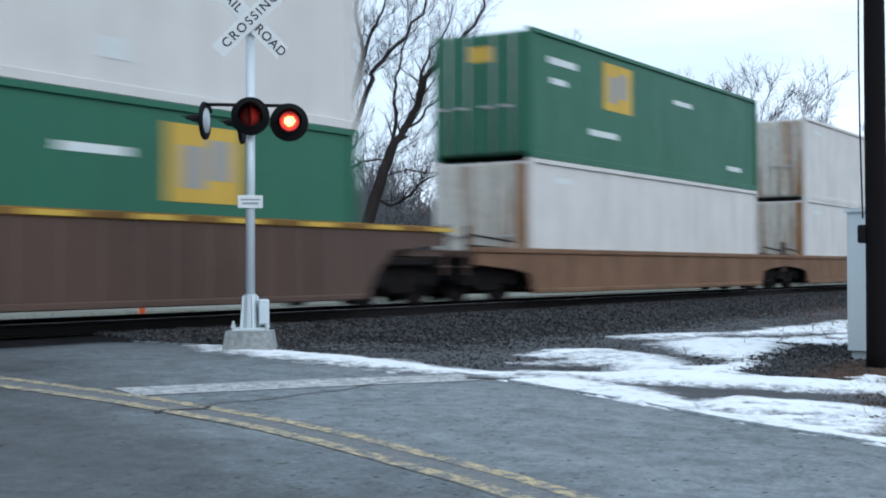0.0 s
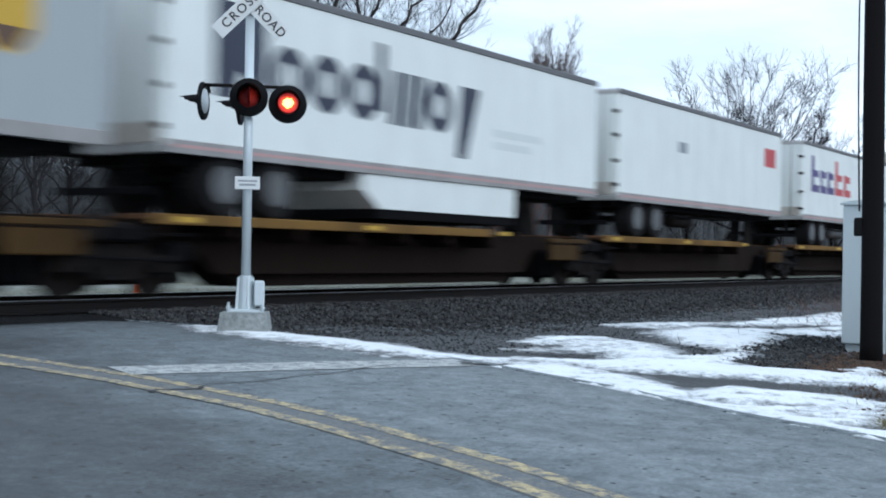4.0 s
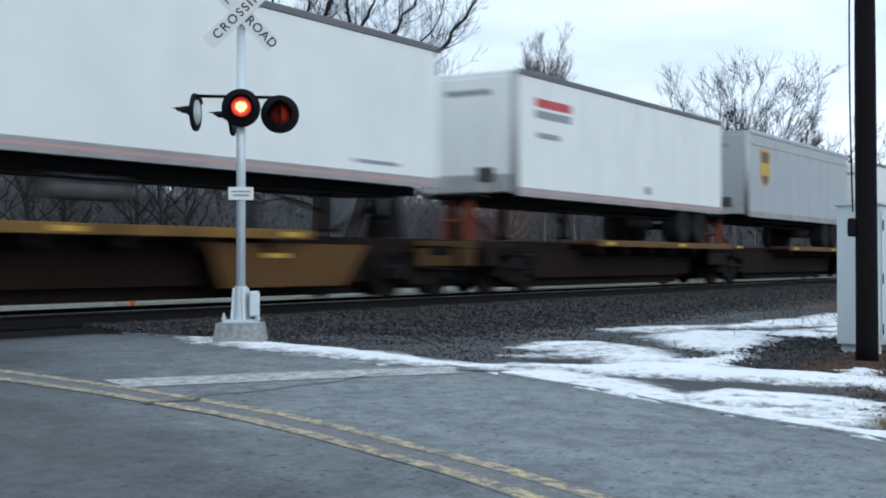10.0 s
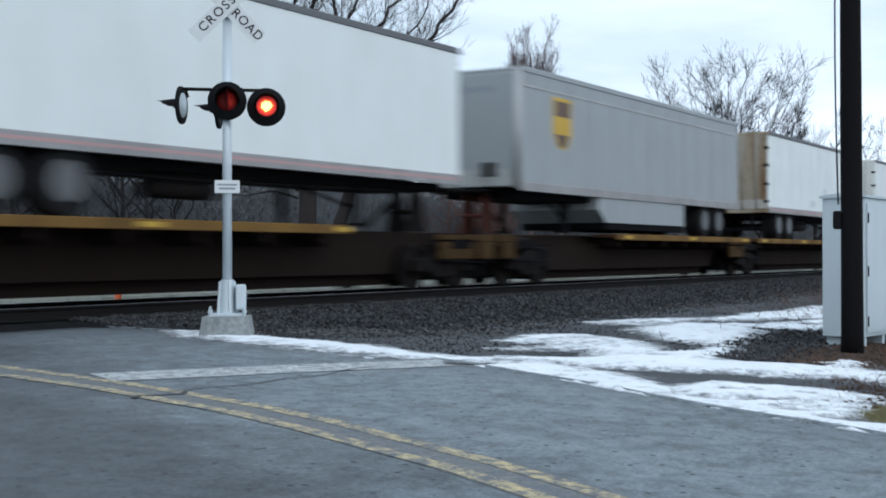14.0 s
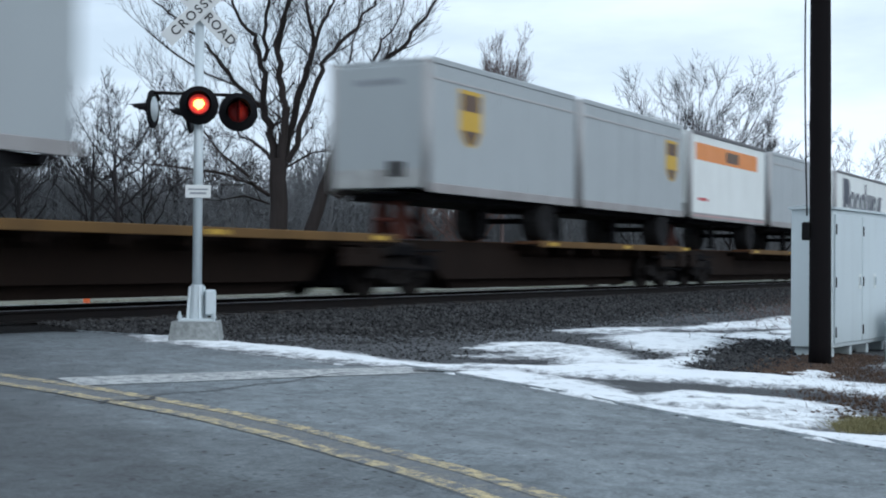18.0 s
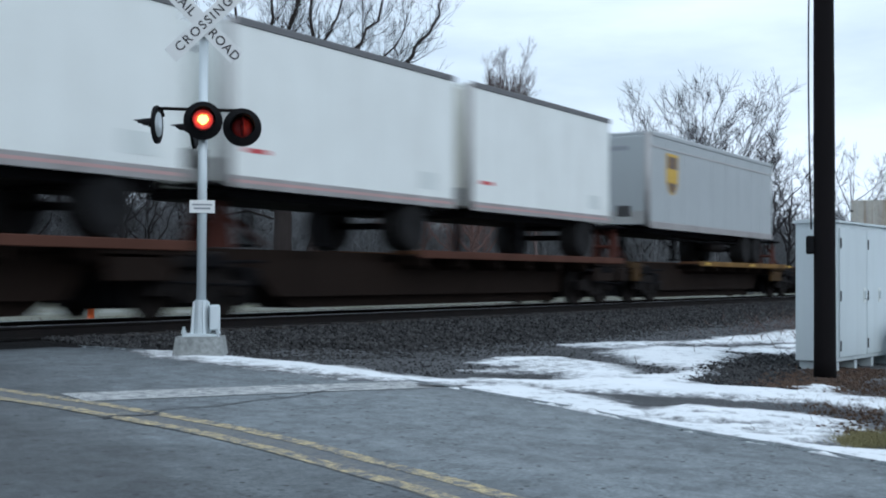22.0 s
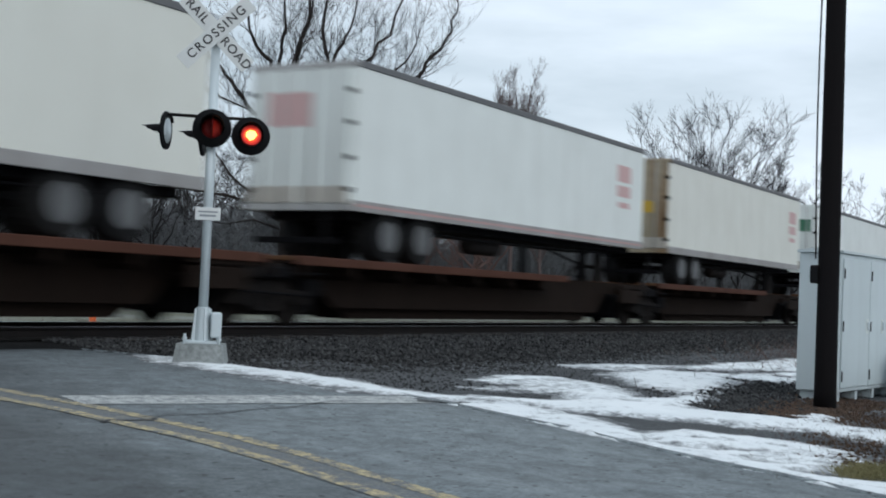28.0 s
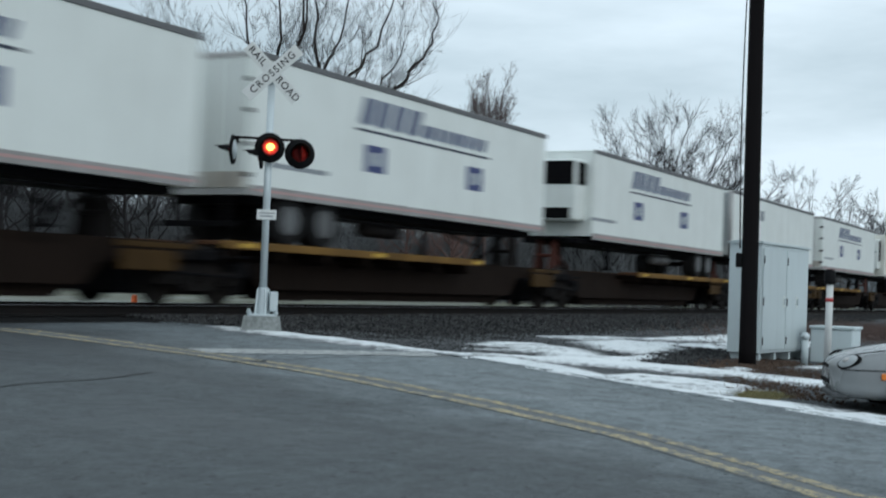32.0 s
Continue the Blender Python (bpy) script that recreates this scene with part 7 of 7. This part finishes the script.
FAR_TREES = ((21.5, 70, 7.6), (20.2, 74, 9.8), (18.85, 78, 13.2), (18.2, 80, 12.2), (17.4, 79, 11.0), (16.2, 84, 10.4), (15.2, 88, 9.2), (22.7, 72, 6.8), (19.5, 83, 12.0), (12.6, 100, 10.4), (10.2, 120, 11.0),
             (45.3, 64, 8.8), (44.2, 62, 9.2), (43.2, 66, 8.4), (48.3, 66, 8.2), (49.8, 60, 8.0), (46.8, 75, 7.6), (41.6, 72, 8.0), (39.9, 78, 7.6), (34.2, 80, 7.4), (51.5, 60, 8.2), (24.4, 80, 8.2))
for k, (az, dist, h) in enumerate(FAR_TREES):
    plant(az, dist, limbed_tree(50 + k, ascending_limbs(50 + k, h * 0.9, h * 0.27, 0.24, 1.25, 11, 0.16), 0.0175, 5, 0.07 * h, 4, 0.04, 2), M["bark_far"], "grey bare tree at the edge of the woods", 40 * k)


def thicket(az0, az1, d0, d1, count, h0, h1, seed, r):
    """A hazy belt of leafless young trees: thin stems, rising branches and fine twigs."""
    rnd = random.Random(seed)
    s = S()
    for _ in range(count):
        a, d = radians(rnd.uniform(az0, az1)), rnd.uniform(d0, d1)
        x, y = d * math.cos(a), d * math.sin(a)
        if y < 23:
            continue
        h = rnd.uniform(h0, h1) * (1.15 if a > 0.6 else 1.0) * (0.85 + 0.5 * noise.noise((math.degrees(a) * 0.35, d * 0.02, 2.0)))
        p = Vector((x, y, ground_z(x, y)))
        q = p + Vector((rnd.gauss(0, 0.07), rnd.gauss(0, 0.07), 1)) * h * 0.8
        s.tube(p, q, r, r * 0.3, 3, caps=False)
        for _j in range(6):
            u = rnd.uniform(0.15, 1.0)
            o = p.lerp(q, u)
            d1_ = Vector((rnd.gauss(0, 0.7), rnd.gauss(0, 0.7), rnd.uniform(0.4, 1.1))).normalized()
            le = h * rnd.uniform(0.18, 0.36) * (1.25 - 0.6 * u)
            s.tube(o, o + d1_ * le, r * 0.4, r * 0.25, 3, caps=False)
            for _i in range(5):
                o2 = o + d1_ * le * rnd.uniform(0.25, 1.0)
                d2 = (d1_ * 0.6 + Vector((rnd.gauss(0, 0.6), rnd.gauss(0, 0.6), rnd.uniform(-0.1, 0.7)))).normalized()
                s.tube(o2, o2 + d2 * le * rnd.uniform(0.35, 0.7), r * 0.26, r * 0.16, 3, caps=False)
    return s


# both belts get their haze from the pale bark colour
thing("scrub", "belt of leafless young trees beyond the field, haze in their colour", "scrub", kind="stuff", shape=thicket(6, 56, 66, 105, 3000, 5.0, 7.4, 71, 0.05), material=M["bark_haze"])
thing("far_woods", "distant leafless woods in a haze tint", "woods", kind="stuff", shape=thicket(4, 58, 120, 190, 1150, 8, 12, 72, 0.12), material=M["bark_haze"])
# a low wooded ridge closes the distance; its haze is only colour
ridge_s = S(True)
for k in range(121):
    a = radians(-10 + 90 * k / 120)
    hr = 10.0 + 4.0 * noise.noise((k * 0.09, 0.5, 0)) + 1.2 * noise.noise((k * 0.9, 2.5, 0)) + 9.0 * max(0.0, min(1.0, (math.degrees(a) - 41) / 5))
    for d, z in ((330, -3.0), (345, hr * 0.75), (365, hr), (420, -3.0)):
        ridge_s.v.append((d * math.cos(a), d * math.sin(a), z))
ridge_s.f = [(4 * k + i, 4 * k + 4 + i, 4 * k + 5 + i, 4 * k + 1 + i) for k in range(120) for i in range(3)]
thing("backdrop_ridge", "low wooded ridge in the distance, painted in haze colours", "ridge", kind="structure", shape=ridge_s, material=M["ridge"])


# ---- what moves: the train rolls past, and the lamp plates turn ----
ROLL = ((0.0, 0.0), (5.0, 103.1), (10.0, 206.2), (13.5, 278.7), (20.0, 412.9), (25.5, 526.8), (28.0, 578.2), (30.5, 629.0), (32.0, 659.5))
PERIOD, TO_MAST, TO_SIDE = 1.725, 0.65, 1.65


def plate_rows(lit_at_start, on_at, off_at):
    rows = [(0.0, 0 if lit_at_start else 97)]
    k = 0
    events = sorted([(on_at + PERIOD * i, 97, 0) for i in range(-1, 20)] + [(off_at + PERIOD * i, 0, 97) for i in range(-1, 20)])
    for t, a, b2 in events:
        if 0.1 < t < 31.9:
            rows += [(t - 0.06, a), (t, (a + b2) / 2), (t + 0.06, b2)]
    rows.append((32.0, rows[-1][1]))
    return [(t, pose(0, -0.14, 0, 0, 0, a)) for t, a in rows]


def motions():
    for ob, s, z in TRAIN:
        walk(ob, [(t, pose(s + d, TRACK_Y + 0.05, z)) for t, d in ROLL])
    walk(bulb_mast, plate_rows(False, TO_MAST, TO_SIDE))
    walk(bulb_side, plate_rows(True, TO_SIDE, TO_MAST))


motions()
